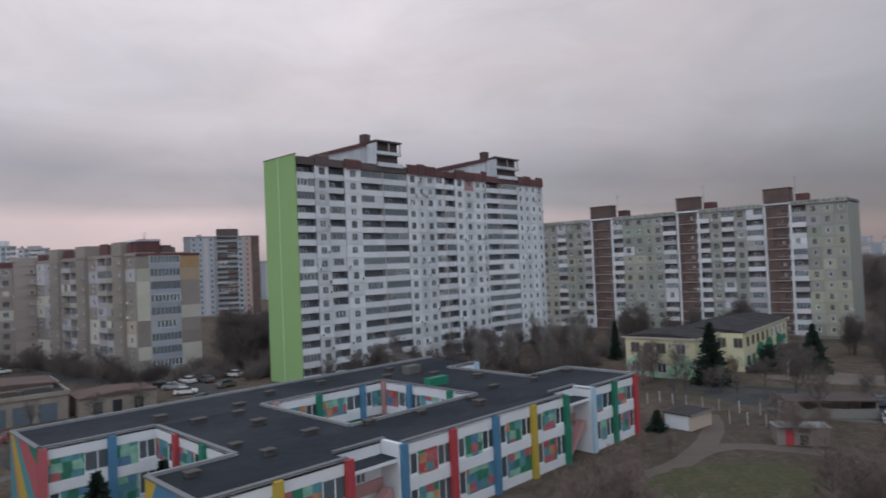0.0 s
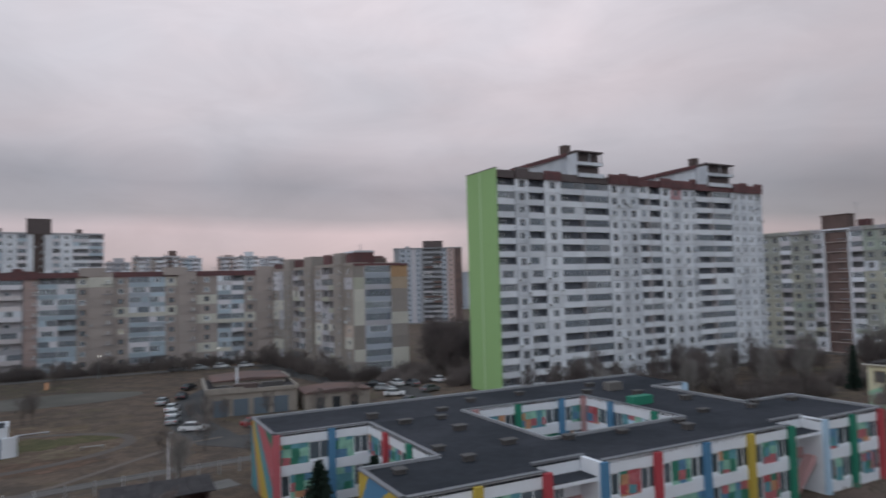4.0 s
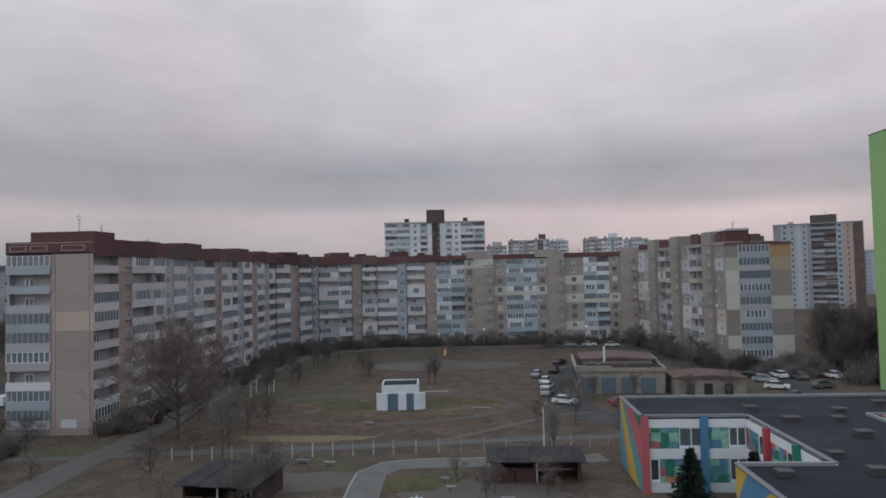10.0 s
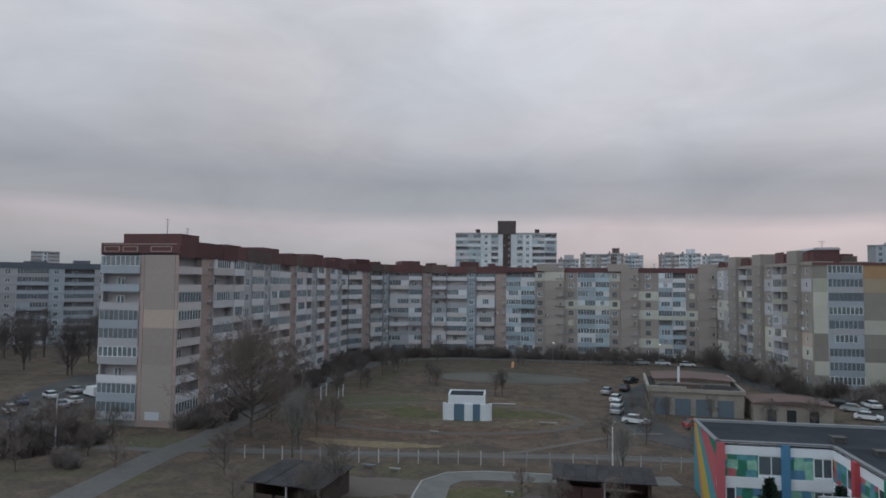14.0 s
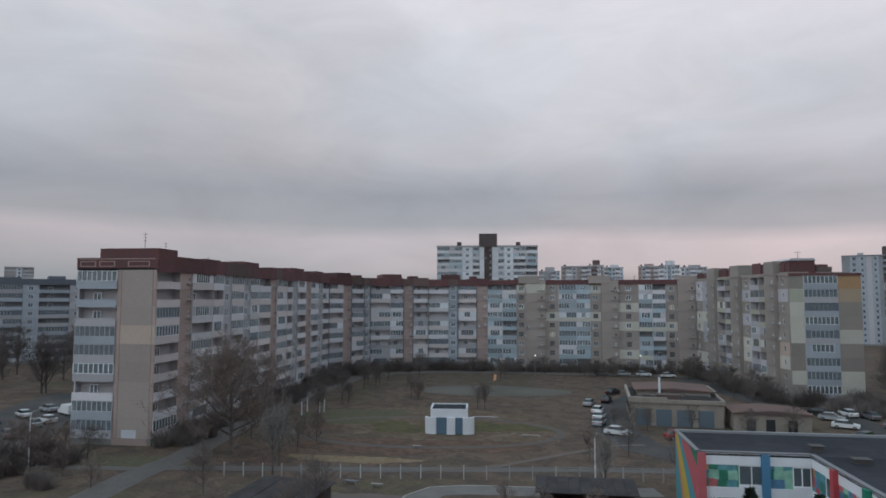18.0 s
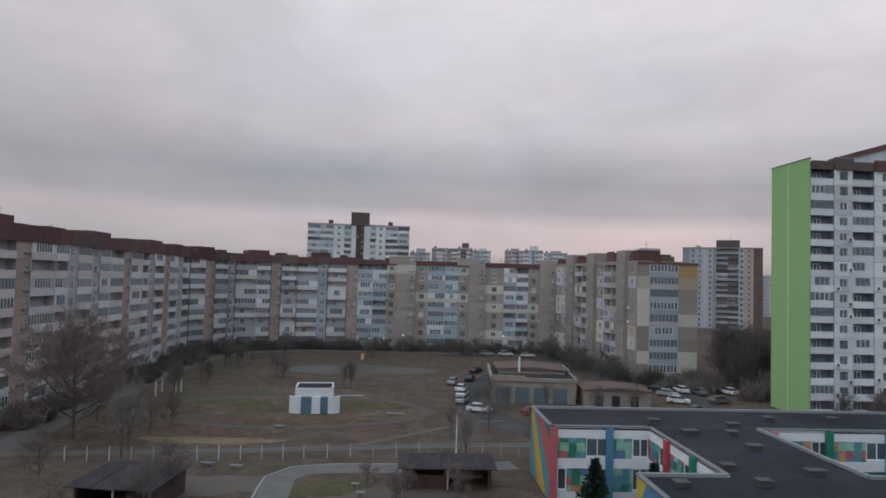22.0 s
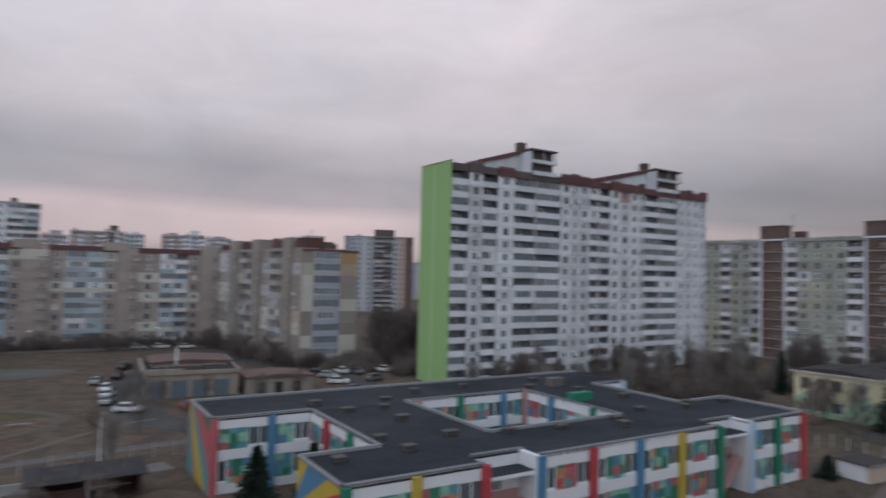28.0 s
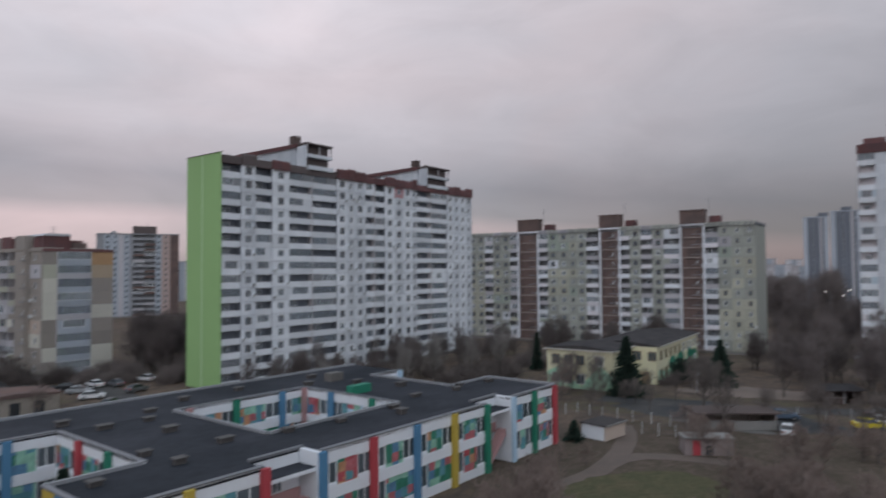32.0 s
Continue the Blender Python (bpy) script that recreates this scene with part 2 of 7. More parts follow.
M = {
    "white": mat("white_panel", (0.71, 0.74, 0.79), vary=0.28, stain=0.4, stain_scale=0.5, streak=0.25, tint=(0.52, 0.55, 0.60)),
    "white2": mat("bright_render", (0.77, 0.80, 0.85), vary=0.2, stain=0.3, tint=(0.63, 0.66, 0.71)),
    "grey": mat("grey_panel", (0.47, 0.465, 0.50), vary=0.25, stain=0.4, streak=0.3, tint=(0.41, 0.40, 0.43)),
    "bluegrey": mat("blue_grey_panel", (0.39, 0.43, 0.49), vary=0.25, stain=0.35, streak=0.3),
    # slate cladding; also carries far haze and the white block's loggia shade
    "slate": mat("slate_cladding_haze_shade", (0.155, 0.172, 0.205), vary=0.3, stain=0.3),
    "tan": mat("tan_render", (0.40, 0.345, 0.32), vary=0.16, stain=0.35, streak=0.4, tint=(0.36, 0.315, 0.295)),
    # weathered tan, darkened so that the arm's shadow is in the colour
    "dun": mat("weathered_shaded_dun", (0.335, 0.30, 0.272), vary=0.2, stain=0.45, streak=0.4, tint=(0.275, 0.25, 0.232)),
    "beige": mat("beige_render", (0.52, 0.43, 0.37), vary=0.1, stain=0.2),
    "cream": mat("cream_render", (0.59, 0.575, 0.515), vary=0.1, stain=0.25),
    "brick": mat("red_brown_tile", (0.46, 0.35, 0.325), vary=0.2, stain=0.4, grain_scale=9, tint=(0.40, 0.315, 0.295)),
    "warm": mat("warm_grey_panel", (0.72, 0.665, 0.67), vary=0.25, stain=0.4, streak=0.3, tint=(0.63, 0.58, 0.585)),
    "dirt": mat("trodden_earth", (0.118, 0.095, 0.084), grain=0.4, stain=0.7, stain_scale=0.3, tint=(0.078, 0.066, 0.059)),
    "tower": mat("red_brown_cladding", (0.18, 0.125, 0.115), vary=0.3, stain=0.4, grain_scale=6, tint=(0.12, 0.09, 0.085)),
    "paleblue": mat("pale_blue_sheet", (0.46, 0.55, 0.62), vary=0.35, stain=0.3, streak=0.3, tint=(0.38, 0.45, 0.51)),
    "yellow_patch": mat("pale_yellow_panel", (0.43, 0.43, 0.36), vary=0.2, stain=0.3),
    "green_patch": mat("pale_green_panel", (0.35, 0.40, 0.35), vary=0.2, stain=0.3),
    "ochre": mat("ochre_panel", (0.47, 0.30, 0.17), vary=0.1, stain=0.2),
    "sandstone": mat("faded_ochre_panel", (0.44, 0.35, 0.26), vary=0.1, stain=0.25),
    "umber": mat("umber_cladding", (0.12, 0.099, 0.099), vary=0.2, stain=0.4, stain_scale=0.6),
    "pink_patch": mat("faded_pink_panel", (0.46, 0.26, 0.28), vary=0.1, stain=0.3),
    "dark_twig": mat("dark_bare_twigs", (0.145, 0.122, 0.118), vary=0.35, bump=0),
    "dark_hedge": mat("dark_leafless_shrub", (0.15, 0.127, 0.12), vary=0.4, bump=0),
    "maroon": mat("maroon_cladding", (0.165, 0.078, 0.079), vary=0.4, stain=0.5, stain_scale=0.6, tint=(0.115, 0.066, 0.070)),
    "brown": mat("brown_cladding", (0.10, 0.075, 0.07), vary=0.3, stain=0.3),
    "green_wall": mat("lime_green_render", (0.30, 0.49, 0.215), grain=0.08, stain=0.14, stain_scale=0.08),
    "green_light": mat("pale_green_render", (0.48, 0.64, 0.40), grain=0.08, stain=0.1),
    "mpanel": mat("grey_green_panel", (0.38, 0.395, 0.36), vary=0.3, stain=0.35, streak=0.3, tint=(0.33, 0.345, 0.315)),
    "parapet": mat("balcony_sheet", (0.72, 0.705, 0.745), vary=0.28, stain=0.4, streak=0.3, tint=(0.62, 0.605, 0.64)),
    "parapet_w": mat("white_balcony_sheet", (0.70, 0.73, 0.78), vary=0.3, stain=0.3),
    # dark grey with the loggias' recess shade put in; also a plain cladding grey
    "shade": mat("loggia_shade_grey", (0.24, 0.25, 0.27), vary=0.5, stain=0.6, stain_scale=0.4),
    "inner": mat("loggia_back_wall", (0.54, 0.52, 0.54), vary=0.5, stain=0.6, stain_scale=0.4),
    # darkness of unlit rooms put into the colour; also dark grilles and doors
    "dark": mat("dark_room_shade", (0.06, 0.065, 0.072), vary=0.8, stain=0.5, stain_scale=0.8),
    "frame": mat("window_frame_paint", (0.76, 0.79, 0.82), vary=0.45, stain=0.1, rough=0.5),
    "glass": glass_mat("window_glass", (0.50, 0.56, 0.61)),
    # opaque pane; the dark of the room behind is painted into it
    "dimglass": mat("opaque_dim_window", (0.085, 0.105, 0.12), rough=0.12, grain=0.1, stain=0.5, stain_scale=0.8, spec=0.5, bump=0, vary=0.6),
    "roof": mat("bitumen_roof", (0.026, 0.030, 0.038), grain=0.6, grain_scale=1.2, stain=0.8, stain_scale=0.12, tint=(0.036, 0.038, 0.047), rough=0.85, spec=0.15),
    "coping": mat("galvanised_coping", (0.19, 0.197, 0.215), rough=0.5, metal=0.3),
    "concrete": mat("concrete", (0.28, 0.27, 0.26), stain=0.5, tint=(0.21, 0.205, 0.20)),
    "asphalt": mat("asphalt", (0.060, 0.061, 0.065), grain=0.6, grain_scale=2, stain=0.7, stain_scale=0.15, tint=(0.075, 0.070, 0.068), spec=0.15),
    "path": mat("worn_concrete_path", (0.175, 0.166, 0.158), stain=0.6, stain_scale=0.5, tint=(0.125, 0.118, 0.113)),
    "sand": mat("trodden_sand", (0.140, 0.112, 0.098), grain=0.4, stain=0.7, stain_scale=0.3, tint=(0.104, 0.085, 0.074)),
    "bark": mat("tree_bark", (0.11, 0.098, 0.09), grain=0.5, grain_scale=8),
    "pale_twig": mat("pale_birch_twigs", (0.24, 0.225, 0.215), vary=0.2, bump=0),
    "red_twig": mat("reddish_twigs", (0.205, 0.158, 0.140), vary=0.4, bump=0),
    "twig": mat("bare_twigs", (0.155, 0.131, 0.122), vary=0.35, bump=0),
    "hedge": mat("leafless_shrub", (0.21, 0.168, 0.152), vary=0.4, bump=0),
    "needle": mat("conifer_needles", (0.026, 0.040, 0.032), vary=0.3, bump=0, rough=1.0, spec=0.02),
    "metal": mat("grey_metal", (0.30, 0.31, 0.33), rough=0.45, metal=0.6),
    "tyre": mat("rubber", (0.02, 0.02, 0.02)),
    "carglass": mat("car_glass", (0.02, 0.024, 0.03), rough=0.08, grain=0, stain=0, spec=0.6),
    "lit": glow_mat("lit_window", (1.0, 0.80, 0.52), 0.4),
    "lamp": glow_mat("lamp_glow", (1.0, 0.97, 0.9), 2.5),
}
PAINT = {"red": (0.44, 0.065, 0.08), "coral": (0.46, 0.12, 0.14), "blue": (0.085, 0.22, 0.37), "yellow": (0.50, 0.37, 0.07), "green": (0.025, 0.20, 0.13), "teal": (0.085, 0.28, 0.33),
         "lightblue": (0.42, 0.58, 0.72), "pink": (0.46, 0.27, 0.27), "orange": (0.50, 0.24, 0.12), "mint": (0.24, 0.50, 0.38), "white": (0.73, 0.76, 0.81), "lemon": (0.55, 0.56, 0.28)}
C = {k: mat(k + "_paint", v, grain=0.1, stain=0.22, stain_scale=0.4, rough=0.6, bump=0.05) for k, v in PAINT.items()}

# ---- building helpers ----


class Geo:
    """Vertices and faces of one mesh."""

    def __init__(self):
        self.v, self.f, self.m = [], [], []

    def box(self, x0, x1, y0, y1, z0, z1, m=0):
        n = len(self.v)
        self.v += [(x, y, z) for z in (z0, z1) for y in (y0, y1) for x in (x0, x1)]
        for q in ((0, 2, 3, 1), (4, 5, 7, 6), (0, 1, 5, 4), (2, 6, 7, 3), (0, 4, 6, 2), (1, 3, 7, 5)):
            self.f.append([n + i for i in q])
            self.m.append(m)
        return self

    def prism(self, pts, z0, z1, m=0):
        """Upright prism over a plan outline, counter-clockwise."""
        n, k = len(self.v), len(pts)
        self.v += [(x, y, z0) for x, y in pts] + [(x, y, z1) for x, y in pts]
        self.f += [list(range(n + k - 1, n - 1, -1)), list(range(n + k, n + 2 * k))]
        self.f += [[n + i, n + (i + 1) % k, n + k + (i + 1) % k, n + k + i] for i in range(k)]
        self.m += [m] * (k + 2)
        return self

    def slab(self, pts, y0, y1, m=0):
        """Prism over an outline in x and z, between two depths."""
        n, k = len(self.v), len(pts)
        self.v += [(x, y0, z) for x, z in pts] + [(x, y1, z) for x, z in pts]
        self.f += [list(range(n, n + k)), list(range(n + 2 * k - 1, n + k - 1, -1))]
        self.f += [[n + (i + 1) % k, n + i, n + k + i, n + k + (i + 1) % k] for i in range(k)]
        self.m += [m] * (k + 2)
        return self

    def plate(self, xs, zs, skip, y0, y1, m=0):
        """Upright plate on a grid of x and z, with the cells in skip left open: one connected piece."""
        n, nx, nz = len(self.v), len(xs), len(zs)
        self.v += [(x, y, z) for y in (y0, y1) for z in zs for x in xs]

        def at(i, j, k):
            return n + k * nx * nz + j * nx + i

        full = {(i, j) for i in range(nx - 1) for j in range(nz - 1)} - set(skip)
        for i, j in sorted(full):
            q = [[at(i, j, 0), at(i + 1, j, 0), at(i + 1, j + 1, 0), at(i, j + 1, 0)], [at(i, j, 1), at(i, j + 1, 1), at(i + 1, j + 1, 1), at(i + 1, j, 1)]]
            if (i - 1, j) not in full:
                q.append([at(i, j, 0), at(i, j + 1, 0), at(i, j + 1, 1), at(i, j, 1)])
            if (i + 1, j) not in full:
                q.append([at(i + 1, j, 0), at(i + 1, j, 1), at(i + 1, j + 1, 1), at(i + 1, j + 1, 0)])
            if (i, j - 1) not in full:
                q.append([at(i, j, 0), at(i, j, 1), at(i + 1, j, 1), at(i + 1, j, 0)])
            if (i, j + 1) not in full:
                q.append([at(i, j + 1, 0), at(i + 1, j + 1, 0), at(i + 1, j + 1, 1), at(i, j + 1, 1)])
            self.f += q
            self.m += [m] * len(q)
        return self

    def profile(self, pts, x0, x1, m=0):
        """Outline in y and z drawn out along x."""
        n, k = len(self.v), len(pts)
        self.v += [(x0, y, z) for y, z in pts] + [(x1, y, z) for y, z in pts]
        self.f += [list(range(n + k - 1, n - 1, -1)), list(range(n + k, n + 2 * k))]
        self.f += [[n + i, n + (i + 1) % k, n + k + (i + 1) % k, n + k + i] for i in range(k)]
        self.m += [m] * (k + 2)
        return self

    def add(self, other, dx, dy, dz):
        n = len(self.v)
        self.v += [(x + dx, y + dy, z + dz) for x, y, z in other.v]
        self.f += [[i + n for i in f] for f in other.f]
        self.m += other.m
        return self

    def tube(self, a, b, ra, rb, sides=5, m=0):
        a, b = Vector(a), Vector(b)
        d = (b - a).normalized()
        h = d.orthogonal().normalized()
        o = d.cross(h)
        n = len(self.v)
        for p, r in ((a, ra), (b, rb)):
            for i in range(sides):
                w = 2 * math.pi * i / sides
                self.v.append(tuple(p + r * (math.cos(w) * h + math.sin(w) * o)))
        for i in range(sides):
            j = (i + 1) % sides
            self.f.append([n + i, n + j, n + sides + j, n + sides + i])
            self.m.append(m)
        self.f.append([n + sides + i for i in range(sides)])
        self.m.append(m)
        return self

    def mesh(self, name, *mats):
        me = bpy.data.meshes.new(name)
        me.from_pydata(self.v, [], self.f)
        for q in mats:
            me.materials.append(q)
        if len(mats) > 1:
            me.polygons.foreach_set("material_index", self.m)
        me.update()
        return me


def put(name, me, parent=None, at=(0, 0, 0), label="", turn=0.0):
    """One object on a mesh, at a place in its parent."""
    ob = new(name, me)
    ob.parent = parent
    ob.matrix_basis = pose(*at, 0, 0, turn)
    if label:
        ob["label"] = label
    return ob


def part(name, geo, material, parent, label="", at=(0, 0, 0)):
    mats = material if isinstance(material, (list, tuple)) else (material,)
    return put(name, geo.mesh(name, *mats), parent, at, label)


def thing(name, at, label, category, group="", turn=0.0, kind=""):
    ob = new(name)
    ob.empty_display_size = 0.5
    ob.matrix_basis = pose(*at, 0, 0, turn)
    return tagged(ob, label, category, group, kind)


CACHE = {}


def shared(key, make, *mats):
    if key not in CACHE:
        CACHE[key] = make().mesh(str(key[0]), *mats)
    return CACHE[key]


GEO = {}


def shape(key, make):
    if key not in GEO:
        GEO[key] = make()
    return GEO[key]


def panel_geo(w, h, hole):
    """Wall panel with an opening, 0.24 thick, its outer face at y = 0; a narrow joint is left all round."""
    e = 0.032
    if not hole:
        return Geo().box(e, w - e, 0, 0.24, 0.006, h - 0.006)
    ow, oh, sill = hole[:3]
    c = w * (hole[3] if len(hole) > 3 else 0.5)
    return Geo().plate([e, c - ow / 2, c + ow / 2, w - e], [e, sill, sill + oh, h - e], {(1, 1)}, 0, 0.24)


def window_geo(w, h, lights):
    """Frame with its mullions; the corner at the origin."""
    t, xs = 0.11, [0, 0.11]
    for i in range(1, lights):
        xs += [w * i / lights - 0.055, w * i / lights + 0.055]
    xs += [w - t, w]
    return Geo().plate(xs, [0, t, h - t, h], {(i, 1) for i in range(1, len(xs) - 1, 2)}, 0, 0.07)


def pane_geo(w, h):
    return Geo().box(0.06, w - 0.06, 0.03, 0.045, 0.06, h - 0.06)


def add_window(pin, x, y, z, w, h, lights, frame="frame", pane="glass"):
    f = pin("window", shared(("window", w, h, lights, frame), lambda: window_geo(w, h, lights), M[frame]), x, y, z)
    put("pane", shared(("pane", w, h, pane), lambda: pane_geo(w, h), M[pane]), f)
    return f


def parapet_geo(w):
    """Balcony slab, solid parapet and its rail in one profile."""
    return Geo().profile([(1.1, 0.08), (-0.06, 0.08), (-0.06, 1.05), (-0.02, 1.05), (-0.02, 1.11), (-0.17, 1.11), (-0.17, 1.05), (-0.14, 1.05), (-0.14, -0.1), (1.1, -0.1)], 0.03, w - 0.03)


def glazing_geo(w, h):
    n = max(3, round(w / 0.85))
    xs = [0.04]
    for i in range(n + 1):
        x = 0.09 + (w - 0.18) * i / n
        xs += [x - 0.055, x + 0.055]
    xs = xs[1:]
    return Geo().plate(xs, [0, 0.07, h - 0.07, h], {(i, 1) for i in range(1, len(xs) - 1, 2)}, 0, 0.06)


def infill_geo(w, h, style):
    """Glazing of a closed-in loggia, part of its width boarded up: slot 0 the frame, slot 1 the boarding."""
    a, b = {"full": (0, 1), "ends": (0.17, 0.83), "left": (0.42, 1), "right": (0, 0.6), "narrow": (0.34, 0.66)}[style]
    a, b = a * w, b * w
    g = Geo().add(glazing_geo(b - a, h), a, 0, 0)
    if a:
        g.box(0.04, a - 0.005, 0, 0.07, 0, h, 1)
    if b < w:
        g.box(b + 0.005, w - 0.04, 0, 0.07, 0, h, 1)
    return g


def far_facade(root, bays, storeys, sh, z0, rng, parapets, glazed):
    """The same face for a building far off, its pieces joined by kind."""
    jobs = {}

    def add(kind, mk, geo, x, y, z):
        jobs.setdefault((kind, mk), Geo()).add(geo, x, y, z)

    x = 0.0
    for kind, w, mk in bays:
        for s in range(storeys):
            z = z0 + s * sh
            if kind == "L":
                add("balcony_front", rng.choice(parapets), shape(("b", w), lambda: parapet_geo(w)), x, 0, z)
                if rng.random() < glazed:
                    add("balcony_glazing", "frame", shape(("g", w, sh), lambda: glazing_geo(w, sh - 1.25)), x, -0.12, z + 1.11)
            else:
                hole = {"W": (1.5, 1.45, 0.85), "V": (0.9, 1.3, 0.9), "S": (0.8, 0.7, 1.2)}.get(kind)
                add("panelling", mk, shape(("p", w, sh, hole), lambda: panel_geo(w, sh, hole)), x, 0, z)
                if hole:
                    add("glazing", "glass", shape(("w", hole), lambda: pane_geo(hole[0], hole[1])), x + (w - hole[0]) / 2, 0.1, z + hole[2])
        x += w
    for (kind, mk), geo in jobs.items():
        part(kind, geo, M[mk], root)["kind"] = "stuff"


def facade(root, bays, storeys, sh, z0, rng, patches=None, front=0.0, flip=1, parapets=("parapet", "parapet", "parapet_w"), glazed=0.62, xf=(0, 0, 0), ac=0.06, frames=("frame",), shaft=0.0, boards=("parapet_w", "parapet", "paleblue"), lit=(), fins=True, out=0.0, styles=("full", "full", "full", "full", "ends", "ends", "left", "right", "narrow"), sashes=("frame", "frame", "frame", "grey", "bluegrey")):
    """The visible face of a block of flats along x, outer face at y = front: bays of (kind, width, material) from x = 0.
    W window bay, V bay with a small window, L loggia, P blank, S stair bay."""
    ca, sa = math.cos(radians(xf[2])), math.sin(radians(xf[2]))

    def pin(name, me, px, py, pz):
        return put(name, me, root, (xf[0] + ca * px - sa * py, xf[1] + sa * px + ca * py, pz), turn=xf[2])

    x = 0.0
    for bi, (kind, w, mk) in enumerate(bays):
        if fins and kind == "L" and bi:
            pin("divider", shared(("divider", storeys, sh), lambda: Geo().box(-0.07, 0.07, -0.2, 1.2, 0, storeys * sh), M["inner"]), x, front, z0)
        for s in range(storeys):
            z = z0 + s * sh
            m = (patches or {}).get((bi, s), mk)
            deep = front
            front = deep - shaft if kind == "S" else deep - out if kind in "WV" else deep
            if kind == "L":
                if m not in M:
                    m = mk
                pk = rng.choice(parapets) if m == mk else m
                pin("balcony", shared(("balcony", w, pk), lambda: parapet_geo(w), M[pk]), x, front, z)
                gh = sh - 1.11 - 0.14
                if rng.random() < glazed:
                    fk, sk = rng.choice(sashes), rng.choice(styles)
                    bk = rng.choice(boards)
                    g = pin("balcony_window", shared(("glazing", w, gh, fk, sk, bk), lambda: infill_geo(w, gh, sk), M[fk], M[bk]), x, front - 0.12, z + 1.11)
                    put("pane", shared(("gpane", w, gh), lambda: Geo().box(0.06, w - 0.06, 0.02, 0.035, 0.05, gh - 0.05), M["glass"]), g)
                elif rng.random() < 0.7:
                    add_window(pin, x + w * 0.3, front + 1.18, z + 0.8, 1.4, 1.4, 2)
            else:
                hole = {"W": (1.5, 1.45, 0.85), "V": (0.9, 1.3, 0.9), "S": (0.6, 0.75, 1.2, 0.8)}.get(kind)
                if kind == "S":
                    pin("ledge", shared(("ledge", w), lambda: Geo().box(w * 0.55, w - 0.05, -0.28, -0.005, -0.09, 0.09), M["shade"]), x, front, z + sh * 0.3)
                pin("panel", shared(("panel", w, sh, hole, m), lambda: panel_geo(w, sh, hole), M[m]), x, front, z)
                if hole and ac and rng.random() < ac:
                    unit = pin("air_conditioner", shared(("air_conditioner",), lambda: Geo().box(0, 0.85, -0.34, -0.02, 0, 0.58), M["frame"]), x + rng.choice((0.08, w - 0.93)), front, z + rng.uniform(0.2, 0.9))
                    put("fan_grille", shared(("fan_grille",), lambda: Geo().box(0.08, 0.55, -0.36, -0.345, 0.06, 0.52), M["dark"]), unit)
                if hole:
                    wf = add_window(pin, x + (w * hole[3] - hole[0] / 2 if kind == "S" else (w - hole[0]) / 2), front + 0.1, z + hole[2], hole[0], hole[1], 2 if kind == "W" else 1, rng.choice(frames))
                    if (bi, s) in lit:
                        put("lit_blind", shared(("lit_blind", hole), lambda: Geo().box(0.1, hole[0] - 0.1, 0.09, 0.1, 0.1, hole[1] - 0.1), M["lit"]), wf)
            front = deep
        x += w
    return x


def block(name, at, turn, bays, storeys, depth, label, seed, sh=2.8, base=0.8, group="", patches=None, core="inner", shaft=0.0, roofband="maroon", band=1.9, back="grey", left_in=0.3, right_in=0.3, end_mat=None, far=False, out=0.0, **more):
    """A panel-built block of flats: plinth, core, side walls, roof band with coping and its visible face."""
    root = thing(name, at, label, "apartment building", group, turn)
    rng = random.Random(seed)
    length = sum(b[1] for b in bays)
    top = base + storeys * sh
    part("plinth", Geo().box(-0.05, length + 0.05, 0.1, depth, -0.6, base), M["concrete"], root)
    comb, x = [], 0.0
    for kind, w, mk in bays:
        y = 1.3 if kind == "L" else 0.26 - out if kind in "WV" else 0.26
        comb += [(max(x, left_in), y), (min(x + w, length - right_in), y)]
        x += w
    comb += [(length - right_in, depth - 0.3), (left_in, depth - 0.3)]
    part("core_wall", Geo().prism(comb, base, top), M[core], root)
    x = 0.0
    for kind, w, mk in bays:
        if kind == "S" and shaft:
            part("stair_shaft", Geo().box(x, x + w, 0.245 - shaft, 0.25, base, top + band - 0.2), M[mk], root)
        x += w
    part("back_wall", Geo().box(0.3, length - 0.3, depth - 0.3, depth, base, top), M[back], root)
    if left_in < 0.5:
        part("side_wall", Geo().box(0, 0.3, 0.26, depth, base, top), M[end_mat or back], root)
    if right_in < 0.5:
        part("side_wall", Geo().box(length - 0.3, length, 0.26, depth, base, top), M[end_mat or back], root)
    part("roof", Geo().box(0, length, 0.0, depth, top, top + 0.25), M["roof"], root)
    if band:
        part("roof_band", Geo().box(-0.1, length + 0.1, -0.18, 0.12, top - 0.1, top + band), M[roofband], root)
        part("roof_band", Geo().box(-0.1, length + 0.1, depth - 0.2, depth, top + 0.25, top + band), M[roofband], root)
        part("roof_band", Geo().box(-0.1, 0.15, 0.12, depth - 0.2, top + 0.25, top + band), M[roofband], root)
        part("roof_band", Geo().box(length - 0.15, length + 0.1, 0.12, depth - 0.2, top + 0.25, top + band), M[roofband], root)
    if far:
        far_facade(root, bays, storeys, sh, base, rng, more.get("parapets", ("parapet", "parapet_w")), more.get("glazed", 0.3))
        return root, length, top
    facade(root, bays, storeys, sh, base, rng, patches, shaft=shaft, out=out, **more)
    return root, length, top


def roof_screens(root, bays, top, seed, rise=0.8):
    """Uneven cladding along the roof edge, one length for each bay."""
    r, x = random.Random(seed), 0.0
    for kind, w, mk in bays:
        h = r.choice((0.0, 0.0, 0.3, 0.6, 1.0)) * rise
        part("roof_screen", Geo().box(x + 0.04, x + w - 0.04, -0.27 - r.random() * 0.05, -0.185, top - r.uniform(0.05, 0.4), top + 1.9 + h), M[r.choice(("maroon", "maroon", "maroon", "tower"))], root)
        x += w


